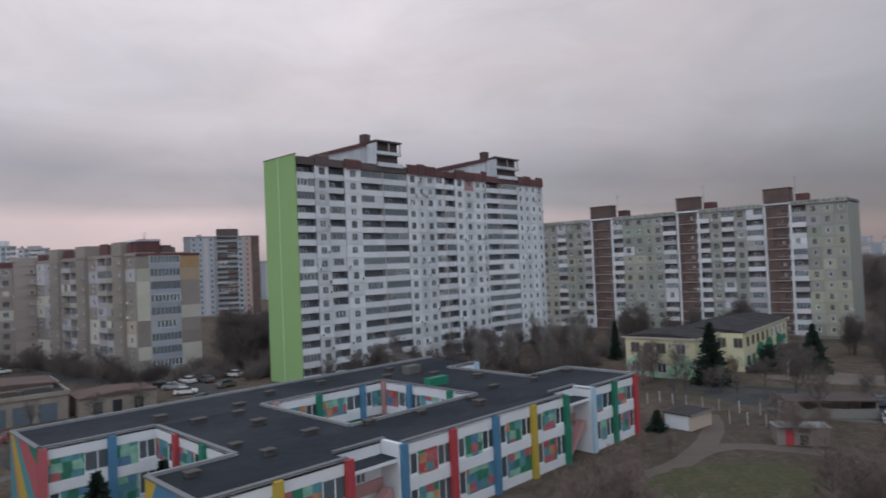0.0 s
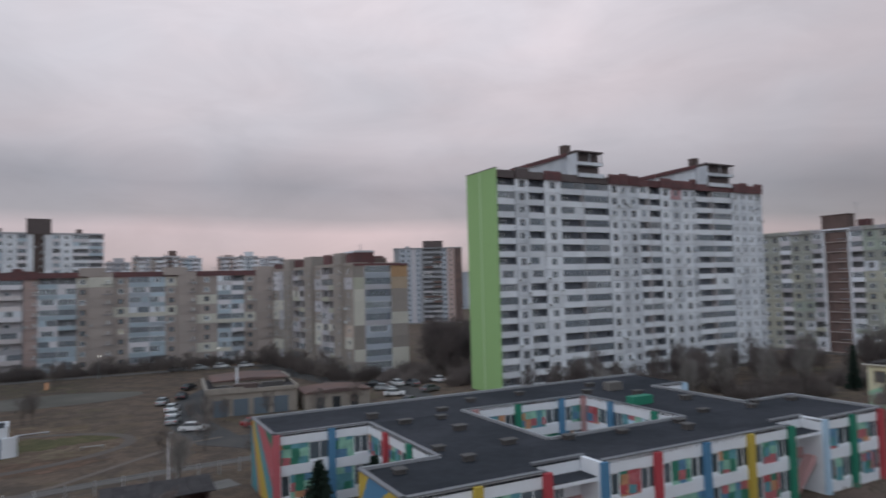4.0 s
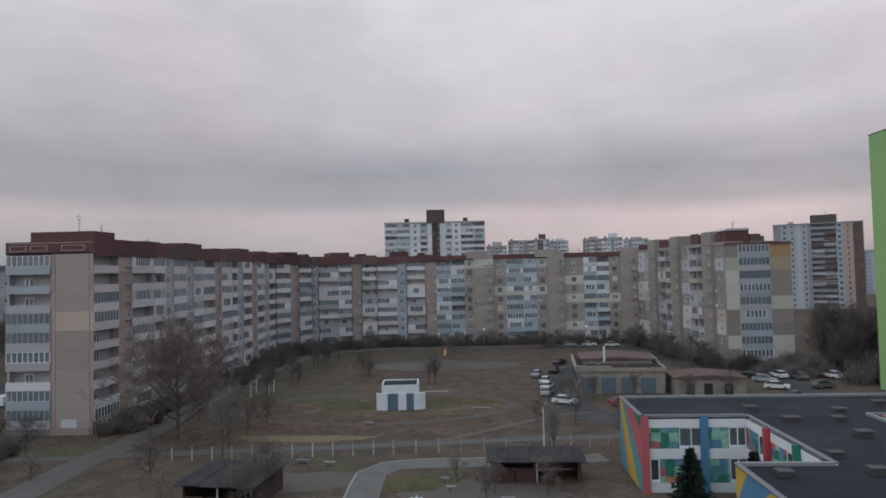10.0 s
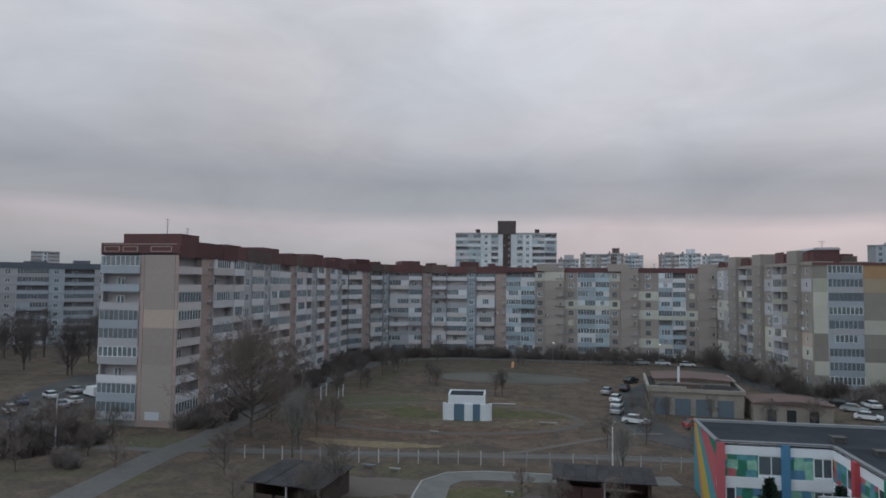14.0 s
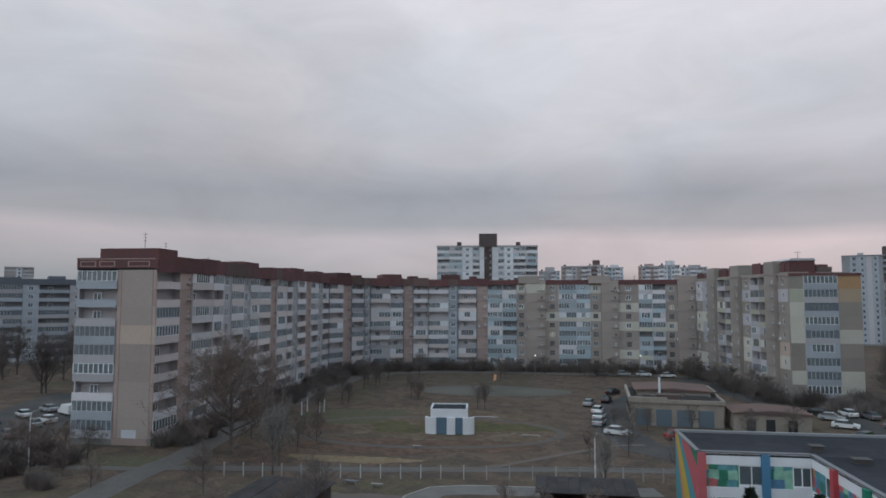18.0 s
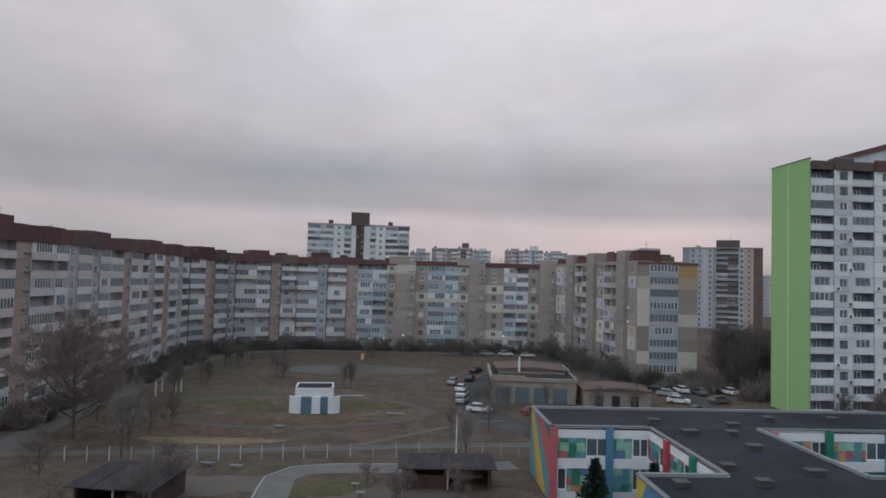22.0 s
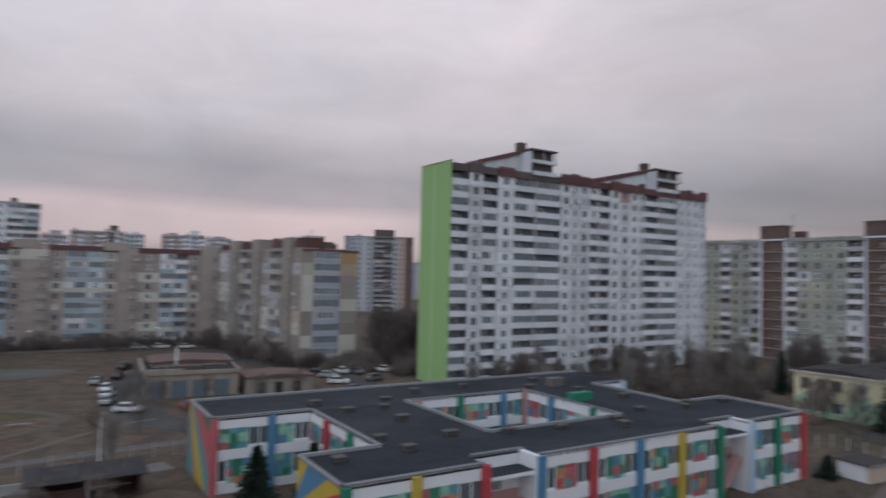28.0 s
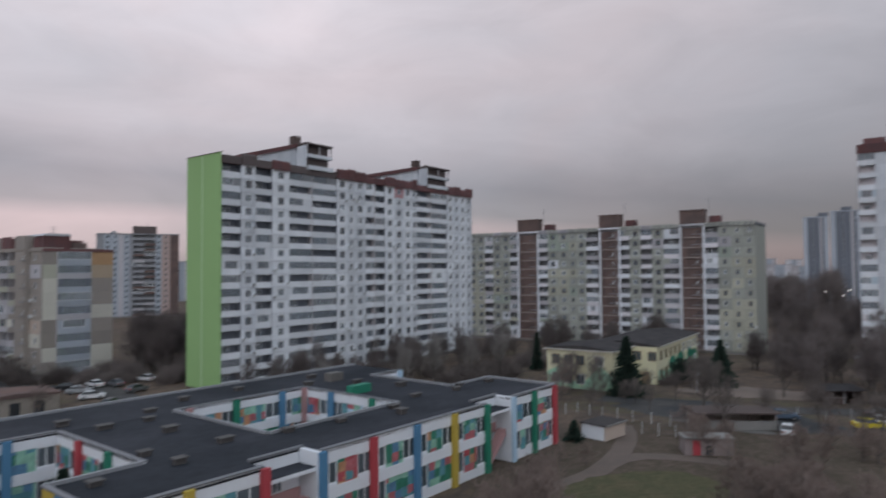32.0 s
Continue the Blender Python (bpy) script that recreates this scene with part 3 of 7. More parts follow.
def roof_box(root, x0, x1, y0, y1, z0, z1, m="maroon", label=""):
    return part("lift_house", Geo().box(x0, x1, y0, y1, z0, z1), M[m], root, label)


def aerial(root, x, y, z, h):
    g = Geo().tube((x, y, z), (x, y, z + h), 0.06, 0.04)
    for k in range(3):
        g.tube((x - 0.7 + 0.15 * k, y, z + h - 0.3 - 0.5 * k), (x + 0.7 - 0.15 * k, y, z + h - 0.3 - 0.5 * k), 0.03, 0.03)
    part("aerial", g, M["metal"], root)

# ---- ground ----
gg = Geo()
gg.v = [(-2600, -900, 0), (2600, -900, 0), (2600, 4200, 0), (-2600, 4200, 0)]
gg.f, gg.m = [[0, 1, 2, 3]], [0]


def mottled(name, colors, scales):
    """Rough ground: three colours mixed by two noises, with fine grain and relief."""
    m = bpy.data.materials.new(name)
    m.use_nodes = True
    t = m.node_tree
    b = t.nodes["Principled BSDF"]
    b.inputs["Roughness"].default_value = 1.0
    b.inputs["Specular IOR Level"].default_value = 0.1
    co = t.nodes.new("ShaderNodeTexCoord")
    last = None
    for i, sc in enumerate(scales):
        n = t.nodes.new("ShaderNodeTexNoise")
        n.inputs["Scale"].default_value, n.inputs["Detail"].default_value, n.inputs["Roughness"].default_value, n.inputs["Distortion"].default_value = sc, 6, 0.62, 0.6
        t.links.new(co.outputs["Object"], n.inputs[0])
        r = t.nodes.new("ShaderNodeMapRange")
        r.inputs["From Min"].default_value, r.inputs["From Max"].default_value = 0.42, 0.60
        t.links.new(n.outputs[0], r.inputs["Value"])
        x = t.nodes.new("ShaderNodeMix")
        x.data_type = "RGBA"
        t.links.new(r.outputs[0], x.inputs["Factor"])
        if last is None:
            x.inputs["A"].default_value = (*colors[0], 1)
        else:
            t.links.new(last, x.inputs["A"])
        x.inputs["B"].default_value = (*colors[i + 1], 1)
        last = x.outputs["Result"]
    g = t.nodes.new("ShaderNodeTexNoise")
    g.inputs["Scale"].default_value, g.inputs["Detail"].default_value = 1.6, 8
    t.links.new(co.outputs["Object"], g.inputs[0])
    ad = t.nodes.new("ShaderNodeMath")
    ad.operation = "MULTIPLY_ADD"
    ad.inputs[1].default_value, ad.inputs[2].default_value = 0.9, 0.55
    t.links.new(g.outputs[0], ad.inputs[0])
    sc = t.nodes.new("ShaderNodeVectorMath")
    sc.operation = "SCALE"
    t.links.new(last, sc.inputs[0])
    t.links.new(ad.outputs[0], sc.inputs["Scale"])
    t.links.new(sc.outputs[0], b.inputs["Base Color"])
    bp = t.nodes.new("ShaderNodeBump")
    bp.inputs["Strength"].default_value, bp.inputs["Distance"].default_value = 0.5, 0.15
    t.links.new(g.outputs[0], bp.inputs["Height"])
    t.links.new(bp.outputs[0], b.inputs["Normal"])
    return m


M["grass"] = mottled("winter_grass", ((0.138, 0.098, 0.076), (0.098, 0.089, 0.058), (0.138, 0.102, 0.082), (0.088, 0.070, 0.060)), (0.03, 0.11, 0.3))
ground = put("ground", gg.mesh("ground", M["grass"]))
tagged(ground, "brown winter grass and bare earth between the blocks", "ground", kind="structure")

# ---- nine-storey blocks round the meadow ----
B9 = dict(sh=2.86, base=1.0)
R1 = [("S", 3.6, "brick"), ("L", 7.2, "grey"), ("L", 4.2, "grey"), ("W", 3.2, "grey"), ("L", 6.0, "grey"), ("W", 3.2, "grey"), ("L", 4.2, "grey"), ("L", 6.4, "grey"),
      ("S", 3.2, "brick"), ("L", 6.2, "grey"), ("L", 3.6, "grey"), ("W", 3.0, "grey"), ("L", 6.2, "grey"), ("W", 3.2, "grey"), ("L", 6.4, "grey"), ("S", 3.4, "brick"), ("L", 6.0, "grey"), ("L", 5.0, "grey")]


def span(p, q):
    return math.dist(p, q), math.degrees(math.atan2(q[1] - p[1], q[0] - p[0]))


def fitted(bays, length):
    k = length / sum(b[1] for b in bays)
    return [(a, round(w * k, 3), c) for a, w, c in bays]


def run_block(p, q, bays, storeys, depth, label, seed, **more):
    """A block whose visible face runs from p to q, with its body on the left of that line."""
    length, turn = span(p, q)
    return block("apartment_building", (p[0], p[1], 0), turn, fitted(bays, length), storeys, depth, label, seed, group="blocks of flats", **more)


Q = [(-107, 25), (-170.5, 86.5), (-176.5, 104), (-170, 121.5), (-158, 136), (-113, 180.3), (-68.8, 145.9), (-58.4, 156.0)]

root, L_, T_ = run_block(Q[0], Q[1], [("L", 6.8, "grey"), ("S", 3.9, "brick"), ("L", 7.4, "grey"), ("L", 4.4, "grey"), ("W", 3.2, "grey"), ("L", 5.6, "grey"), ("W", 3.0, "grey"), ("L", 4.6, "grey"), ("L", 6.4, "grey"), ("S", 3.6, "brick"),
                                       ("L", 6.4, "grey"), ("L", 3.8, "grey"), ("W", 3.2, "grey"), ("L", 6.6, "grey"), ("S", 3.6, "brick"), ("L", 6.4, "grey"), ("W", 3.4, "grey"), ("L", 6.2, "grey")],
                         9, 13.4, "nine-storey grey panel block with tan end and red-brown stair bays", 1, left_in=1.4, parapets=("warm", "parapet"), boards=("parapet", "grey", "parapet", "parapet_w"), glazed=0.66, styles=("full", "full", "full", "full", "ends", "right"), ac=0.12, **B9)
facade(root, [("L", 6.9, "grey"), ("P", 0.7, "brick"), ("P", 5.2, "tan"), ("P", 0.6, "brick")], 9, 2.86, 1.0, random.Random(5),
       patches={(2, 5): "beige", (3, 5): "beige"}, glazed=0.85, xf=(0, 13.4, -90), parapets=("grey", "bluegrey", "grey", "parapet"), boards=("parapet", "paleblue", "grey"), styles=("full", "full", "full", "ends"), ac=0.0)
part("base_panel", Geo().box(-0.03, -0.005, 2.6, 5.0, 1.05, 2.3), M["white2"], root, "white painted patch at the foot of the end wall")
part("base_panel", Geo().box(-0.12, -0.055, 0.7, 6.5, -0.3, 0.99), M["brick"], root, "brick-red plinth of the end wall")
for x0, x1, y0, y1, z in ((-0.13, L_, -0.24, -0.19, 1.7), (-0.13, L_, -0.24, -0.19, 0.35), (-0.17, -0.12, 0.3, 13.0, 1.7)):
    part("band_trim", Geo().box(x0, x1, y0, y1, T_ + z - 0.06, T_ + z + 0.06), M["brick"], root)
for y0, y1 in ((1.2, 4.8), (7.0, 9.6), (10.2, 12.8)):
    part("band_panel", Geo().plate([0, 0.12, y1 - y0 - 0.12, y1 - y0], [0, 0.1, 0.75, 0.85], {(1, 1)}, 0, 0.05), M["brick"], root, at=(-0.16, y1, T_ + 0.5)).rotation_euler[2] = -math.pi / 2
for x0, x1, h in ((2.0, 7.6, 3.5), (9.0, 14.5, 2.5), (17, 23, 2.7), (33, 41, 3.1), (49, 53, 2.6), (62, 70, 3.1), (80, 86, 3.0)):
    roof_box(root, x0, x1, 1.0, 11.0, T_ + 0.25, T_ + h)
roof_screens(root, fitted(R1[:15], L_), T_, 101, 0.7)
for x in (3, 9, 17, 24, 44, 70):
    aerial(root, x, 4, T_ + (3.5 if x == 3 else 2.5 if x == 9 else 0.3), 2.6 if x < 20 else 3.2)

CURVE = [("L", 5.8, "grey"), ("S", 3.2, "brick"), ("L", 5.4, "bluegrey"), ("W", 3.0, "grey")]
for i, bays in ((1, CURVE), (2, [("L", 6.2, "bluegrey"), ("L", 4.2, "grey"), ("S", 3.0, "brick"), ("L", 5.0, "grey")]), (3, [("L", 6.0, "grey"), ("W", 2.8, "bluegrey"), ("L", 5.6, "bluegrey"), ("S", 3.2, "brick")])):
    root, L_, T_ = run_block(Q[i], Q[i + 1], bays, 9, 14, "nine-storey grey panel section at the bend of the block", 10 + i, back="tan", ac=0.12, parapets=("parapet", "warm", "parapet", "grey"), boards=("parapet", "grey", "parapet_w"), glazed=0.6, band=1.5, **B9)
    roof_screens(root, fitted(bays, L_), T_ - 0.35, 110 + i, 0.5)
    for x in (0.0, sum(b[1] for b in fitted(bays, L_)[:2]), sum(b[1] for b in fitted(bays, L_)[:3])):
        part("downpipe", Geo().tube((x, -0.32, 0.4), (x, -0.32, T_), 0.11, 0.11, 6), M["slate"], root, "dark downpipe at the joint of two sections")
    roof_box(root, 4, 10, 0.6, 11, T_ + 0.25, T_ + 3.1)
    roof_box(root, 13, 15.5, 1, 6, T_ + 0.25, T_ + 2.6)

white_row = {(b, 5): "cream" for b in (4, 5, 6, 7)}
white_row.update({(b, 4): "cream" for b in (9, 10, 11, 12)})
white_row.update({(2, 8): "cream", (3, 8): "cream", (9, 6): "cream", (9, 1): "cream", (10, 1): "cream", (7, 8): "cream"})
# core darker than the face: loggia shade is in its colour
root, L_, T_ = run_block(Q[4], Q[5], [("L", 4.9, "bluegrey"), ("L", 4.6, "bluegrey"), ("W", 3.1, "tan"), ("S", 6.3, "tan"), ("W", 4.1, "tan"), ("L", 5.6, "bluegrey"), ("L", 4.4, "bluegrey"), ("W", 3.4, "tan"), ("S", 5.4, "tan"),
                                       ("W", 6.2, "tan"), ("L", 4.2, "bluegrey"), ("L", 4.0, "bluegrey"), ("W", 3.6, "tan"), ("S", 5.4, "tan")], 9, 14,
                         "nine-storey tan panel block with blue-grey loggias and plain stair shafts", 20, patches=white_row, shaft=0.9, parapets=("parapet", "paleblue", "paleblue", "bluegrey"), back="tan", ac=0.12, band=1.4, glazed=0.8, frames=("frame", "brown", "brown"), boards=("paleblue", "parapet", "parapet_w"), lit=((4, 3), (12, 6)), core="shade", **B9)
for x in (9.8, 31.5, 58.5):
    roof_box(root, x, x + 6.5, -0.8, 8, T_ + 0.25, T_ + 2.6, "tan")
for x in (16, 27, 46):
    aerial(root, x, 4, T_ + 0.3, 2.6)

B9B = dict(sh=2.95, base=1.0)
ARM = {(0, 8): "parapet", (1, 8): "grey", (0, 7): "parapet", (0, 5): "cream", (1, 5): "cream", (0, 4): "cream", (0, 2): "dun", (1, 2): "dun", (0, 1): "cream", (1, 1): "cream", (0, 0): "cream", (0, 6): "dun", (1, 3): "grey",
       (6, 3): "cream", (6, 2): "cream", (10, 3): "beige", (10, 2): "cream", (6, 7): "grey", (10, 7): "grey", (6, 5): "grey"}
# the dark core colour carries the shade inside the balconies
root, L_, T_ = run_block(Q[5], Q[6], [("W", 5.9, "dun"), ("V", 5.7, "grey"), ("S", 5.5, "dun"), ("L", 5.2, "grey"), ("L", 5.0, "yellow_patch"), ("S", 5.1, "dun"), ("W", 5.0, "dun"), ("L", 4.6, "grey"), ("L", 4.3, "yellow_patch"), ("S", 4.6, "dun"), ("V", 4.4, "dun"), ("P", 0.7, "dun")], 9, 13,
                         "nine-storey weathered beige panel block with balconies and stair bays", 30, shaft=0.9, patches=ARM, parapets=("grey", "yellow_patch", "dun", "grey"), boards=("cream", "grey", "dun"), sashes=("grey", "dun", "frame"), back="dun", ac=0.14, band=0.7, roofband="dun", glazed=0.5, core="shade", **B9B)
for x, w in ((11.7, 5.3), (27.4, 5.1), (46.3, 4.6)):
    roof_box(root, x, x + w, -0.85, 8, T_ + 0.25, T_ + 3.3, "dun")
for x, w, h in ((1.0, 8.5, 2.0), (17.4, 9.6, 2.5), (37.6, 8.5, 3.0), (51.2, 4.0, 2.4)):
    roof_box(root, x, x + w, 0.5, 9, T_ + 0.25, T_ + h)
    part("roof_screen", Geo().box(x + 0.3, x + w * 0.55, 0.3, 0.48, T_ + 0.25, T_ + h + 0.35), M["maroon"], root)
END = {(0, s): ("dun", "cream", "dun", "dun", "cream", "cream", "cream", "yellow_patch", "dun")[s] for s in range(9)}
END.update({(2, s): ("cream", "cream", "dun", "dun", "cream", "dun", "dun", "sandstone", "ochre")[s] for s in range(9)})
# near-black core: the depth shade of the wide loggias is in its colour
root, L_, T_ = run_block(Q[6], Q[7], [("P", 2.9, "grey"), ("L", 6.9, "bluegrey"), ("P", 4.7, "dun")], 9, 13, "end section of a nine-storey block, patched tan panels, wide loggias", 31, patches=END,
                         parapets=("bluegrey", "bluegrey", "grey"), boards=("bluegrey", "slate", "slate"), styles=("full", "full", "full", "ends"), sashes=("bluegrey", "slate", "slate", "frame"), core="dark", glazed=0.75, back="dun", ac=0.12, band=0.45, roofband="maroon", **B9B)
roof_box(root, 0.4, 5.6, 0.5, 12, T_ + 0.25, T_ + 3.2)
part("lift_house_roof", Geo().slab([(0.2, T_ + 3.2), (5.8, T_ + 3.2), (5.4, T_ + 3.7), (0.8, T_ + 3.7)], 0.3, 12.2), M["grey"], root, "grey cap of the lift house")
roof_box(root, 6.2, 9.4, 1.5, 12, T_ + 0.25, T_ + 1.9, "tower")
aerial(root, 3.4, 4, T_ + 3.7, 1.8)

# ---- sixteen-storey white block with the lime-green end ----
WB = [("L", 4.2, "white"), ("W", 3.3, "white"), ("L", 4.1, "white"), ("W", 4.3, "white2"), ("L", 6.4, "white"), ("L", 7.1, "white"), ("W", 3.2, "white2"), ("V", 2.4, "white"), ("W", 3.4, "white"),
      ("L", 3.4, "white"), ("L", 3.5, "white"), ("W", 3.4, "white2"), ("W", 3.4, "white"), ("W", 3.4, "white2"), ("V", 1.6, "white"), ("L", 6.3, "white"), ("L", 6.9, "white"), ("V", 3.0, "white2"), ("V", 2.8, "white"), ("V", 3.0, "white2"), ("V", 2.8, "white")]
WTURN = 46.0
# slate core: shade of the loggia recesses painted onto their back walls
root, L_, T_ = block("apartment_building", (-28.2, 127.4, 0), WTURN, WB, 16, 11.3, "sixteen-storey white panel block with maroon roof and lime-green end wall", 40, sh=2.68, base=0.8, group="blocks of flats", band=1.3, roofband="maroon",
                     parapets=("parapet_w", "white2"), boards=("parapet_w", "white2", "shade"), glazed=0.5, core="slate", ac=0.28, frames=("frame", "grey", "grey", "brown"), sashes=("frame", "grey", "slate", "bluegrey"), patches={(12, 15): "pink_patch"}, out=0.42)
part("end_wall", Geo().box(-0.25, -0.01, -0.1, 11.4, 0.2, T_ + 1.9), M["green_wall"], root, "lime-green rendered end wall")
part("light_stripe", Geo().box(-0.27, -0.255, 5.9, 6.2, 0.2, T_ + 1.7), M["green_light"], root, "pale green vertical stripe")
part("gable_coping", Geo().box(-0.35, 0.1, -0.2, 11.5, T_ + 1.9, T_ + 2.0), M["brown"], root)
for x0, x1 in ((10.0, 27.5), (47.5, 71.0)):
    xm = x0 + (x1 - x0) * 0.63
    part("roof_house_wall", Geo().slab([(x0, T_ + 0.3), (x1, T_ + 0.3), (x1, T_ + 5.4), (xm, T_ + 6.2), (x0, T_ + 2.8)], 3.0, 9.0), M["white"], root, "white side wall of the roof house")
    part("roof_house_roof", Geo().slab([(x0 - 0.4, T_ + 2.8), (xm, T_ + 6.2), (xm, T_ + 7.1), (x0 - 0.4, T_ + 3.7)], 2.6, 9.3), M["maroon"], root, "maroon sloping roof edge")
    part("roof_house_front", Geo().box(xm - 0.4, x1 + 0.3, 0.9, 9.2, T_ + 0.3, T_ + 6.6), M["umber"], root, "dark brown front of the roof house")
    part("roof_house_side", Geo().box(xm - 0.6, xm - 0.41, -0.3, 2.9, T_ + 1.2, T_ + 6.3), M["white"], root, "white side wall of the roof house")
    for z0, z1, y in ((1.25, 2.0, -0.7), (4.0, 4.55, -0.35)):
        part("roof_house_ledge", Geo().profile([(0.89, T_ + z0), (y + 0.12, T_ + z0), (y + 0.12, T_ + z1), (y, T_ + z1), (y, T_ + z0 - 0.15), (0.89, T_ + z0 - 0.15)], xm - 0.4, x1 + 0.5), M["white"], root, "white balcony ledge of the roof house")
    for px in (xm - 0.3, (xm + x1) / 2, x1 + 0.1):
        part("roof_house_post", Geo().box(px, px + 0.22, -0.25, 0.0, T_ + 4.55, T_ + 6.5), M["grey"], root)
    part("roof_house_canopy", Geo().box(xm - 0.6, x1 + 0.6, -0.45, 9.3, T_ + 6.6, T_ + 6.95), M["umber"], root, "dark canopy of the roof house")
    part("chimney", Geo().box(xm - 0.6, xm + 1.1, 3.4, 5.2, T_ + 6.95, T_ + 8.8), M["brown"], root, "dark square chimney")
    part("vent_pipe", Geo().tube((xm + 4, 4, T_ + 6.95), (xm + 4.2, 4, T_ + 8.0), 0.35, 0.45, 8), M["brown"], root)
rb = random.Random(41)
x = 0.0
for bi, (kind, w, mk) in enumerate(WB):
    col = "umber" if bi in (0, 1, 2, 4, 5) else rb.choice(("maroon", "maroon", "maroon", "tower"))
    if kind == "L":
        part("roof_screen", Geo().box(x + 0.05, x + w - 0.05, -0.3, -0.19, T_ - 0.05, T_ + 1.5), M[col], root)
    else:
        h = rb.choice((1.9, 2.2, 2.5))
        part("roof_screen", Geo().profile([(-0.19, T_ + 0.02), (-0.19, T_ + h), (-0.6, T_ + h), (-0.82, T_ + h - 0.35), (-0.82, T_ - 0.1), (-0.45, T_ + 0.02)], x + 0.05, x + w - 0.05), M[col], root)
    x += w

# ---- twelve-storey block with brown stair towers ----
MB = [("W", 3.2, "mpanel"), ("L", 3.6, "mpanel"), ("W", 3.2, "mpanel"), ("W", 3.2, "mpanel"), ("L", 3.4, "mpanel"), ("W", 3.2, "mpanel"), ("W", 3.2, "mpanel"), ("L", 3.5, "mpanel"), ("S", 6.9, "tower"), ("L", 3.5, "mpanel"), ("W", 3.6, "mpanel"), ("W", 3.6, "mpanel"), ("V", 2.6, "mpanel"),
      ("W", 3.2, "mpanel"), ("L", 3.9, "mpanel"), ("S", 5.9, "tower"), ("L", 3.8, "mpanel"), ("W", 3.3, "mpanel"), ("L", 3.3, "mpanel"), ("W", 3.3, "mpanel"), ("L", 4.3, "mpanel"), ("S", 6.0, "tower"), ("L", 4.3, "mpanel"), ("V", 3.3, "mpanel"), ("V", 3.0, "mpanel"), ("V", 3.0, "mpanel")]
rp = random.Random(52)
MPATCH = {}
for bi, (kind, w, mk) in enumerate(MB):
    for s in range(12):
        if kind != "S" and rp.random() < 0.1:
            MPATCH[(bi, s)] = rp.choice(("yellow_patch", "green_patch", "white", "grey"))
for bi, s0, s1 in ((2, 0, 7), (3, 0, 9), (10, 5, 8), (11, 5, 8), (23, 0, 7), (24, 0, 7), (25, 0, 6)):
    for s in range(s0, s1):
        MPATCH[(bi, s)] = rp.choice(("yellow_patch", "yellow_patch", "mpanel"))
for bi, s in ((10, 7), (11, 7), (12, 7), (10, 10), (11, 10), (1, 2), (2, 2), (2, 3), (3, 3), (24, 8), (25, 8), (25, 7), (23, 9)):
    MPATCH[(bi, s)] = "yellow_patch" if s < 9 else "green_patch"
mdir = (math.cos(radians(-43)), math.sin(radians(-43)))
m0 = -30.0
# core painted darker than the panels to give the balcony openings their shade
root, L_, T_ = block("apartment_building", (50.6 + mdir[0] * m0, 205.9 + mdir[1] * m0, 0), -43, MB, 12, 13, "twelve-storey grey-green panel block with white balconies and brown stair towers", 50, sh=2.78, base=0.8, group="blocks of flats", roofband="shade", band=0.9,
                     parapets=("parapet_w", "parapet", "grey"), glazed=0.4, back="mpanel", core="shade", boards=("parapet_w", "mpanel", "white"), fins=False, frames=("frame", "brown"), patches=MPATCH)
for s0, s1 in ((-3.5, 3.4), (24.6, 30.4), (48.3, 54.3)):
    a, b = s0 - m0, s1 - m0
    roof_box(root, a - 0.2, b + 0.2, -0.5, 2.8, T_ + 0.3, T_ + 4.6, "tower", "red-brown lift house")
    part("lift_house_ledge", Geo().box(a - 0.4, b + 0.4, -0.7, 2.9, T_ + 0.5, T_ + 0.9), M["parapet_w"], root, "pale ledge of the lift house")
    part("lift_house_ledge", Geo().box(a - 0.4, b + 0.4, -0.7, 2.9, T_ + 4.6, T_ + 4.85), M["tower"], root)
    roof_box(root, b + 0.6, b + 3.4, 3.2, 6, T_ + 0.3, T_ + 3.2, "maroon")
    for e0, e1, f0, f1 in ((a - 0.4, a + 0.15, a + 0.16, a + (b - a) * 0.24), (b - 0.15, b + 0.4, a + (b - a) * 0.76, b - 0.16)):
        part("tower_edge", Geo().box(e0, e1, -0.5, 0.0, 0.8, T_ + 0.3), M["white2"], root, "white edge of the stair tower")
        part("tower_flank", Geo().box(f0, f1, -0.14, -0.005, 0.8, T_), M["tower"], root, "red-brown flank of the stair tower")
    for k in range(12):
        part("tower_ledge", Geo().box(a + 0.2, b - 0.2, -0.35, -0.01, 0.8 + k * 2.78 - 0.12, 0.8 + k * 2.78 + 0.12), M["tan"], root)
    aerial(root, b + 0.7, 3, T_ + 3.2, 5)
rm = random.Random(51)
x = 0.0
for kind, w, mk in MB:
    if kind != "S":
        n = 2 * max(1, round(w / 1.7)) + 1
        xs = [x + 0.03 + (w - 0.06) * k / n for k in range(n + 1)]
        part("roof_screen", Geo().plate(xs, [T_ + 0.1, T_ + 0.38, T_ + 0.85, T_ + 1.15], {(k, j) for k in range(1, n, 2) for j in (1, 2) if j == 1 or rm.random() < 0.5}, -0.34, -0.2), M[rm.choice(("mpanel", "grey", "mpanel"))], root, "pale openwork roof screen")
    x += w

# ---- blocks farther off ----


def far_block(az, d, width, storeys, bays, label, seed, face=None, depth=14, far=True, **more):
    a = radians(az)
    turn = -az if face is None else face
    c = (math.sin(a) * d, math.cos(a) * d)
    t = radians(turn)
    p = (c[0] - math.cos(t) * width / 2, c[1] - math.sin(t) * width / 2)
    q = (c[0] + math.cos(t) * width / 2, c[1] + math.sin(t) * width / 2)
    return run_block(p, q, bays, storeys, depth, label, seed, far=far, **more)


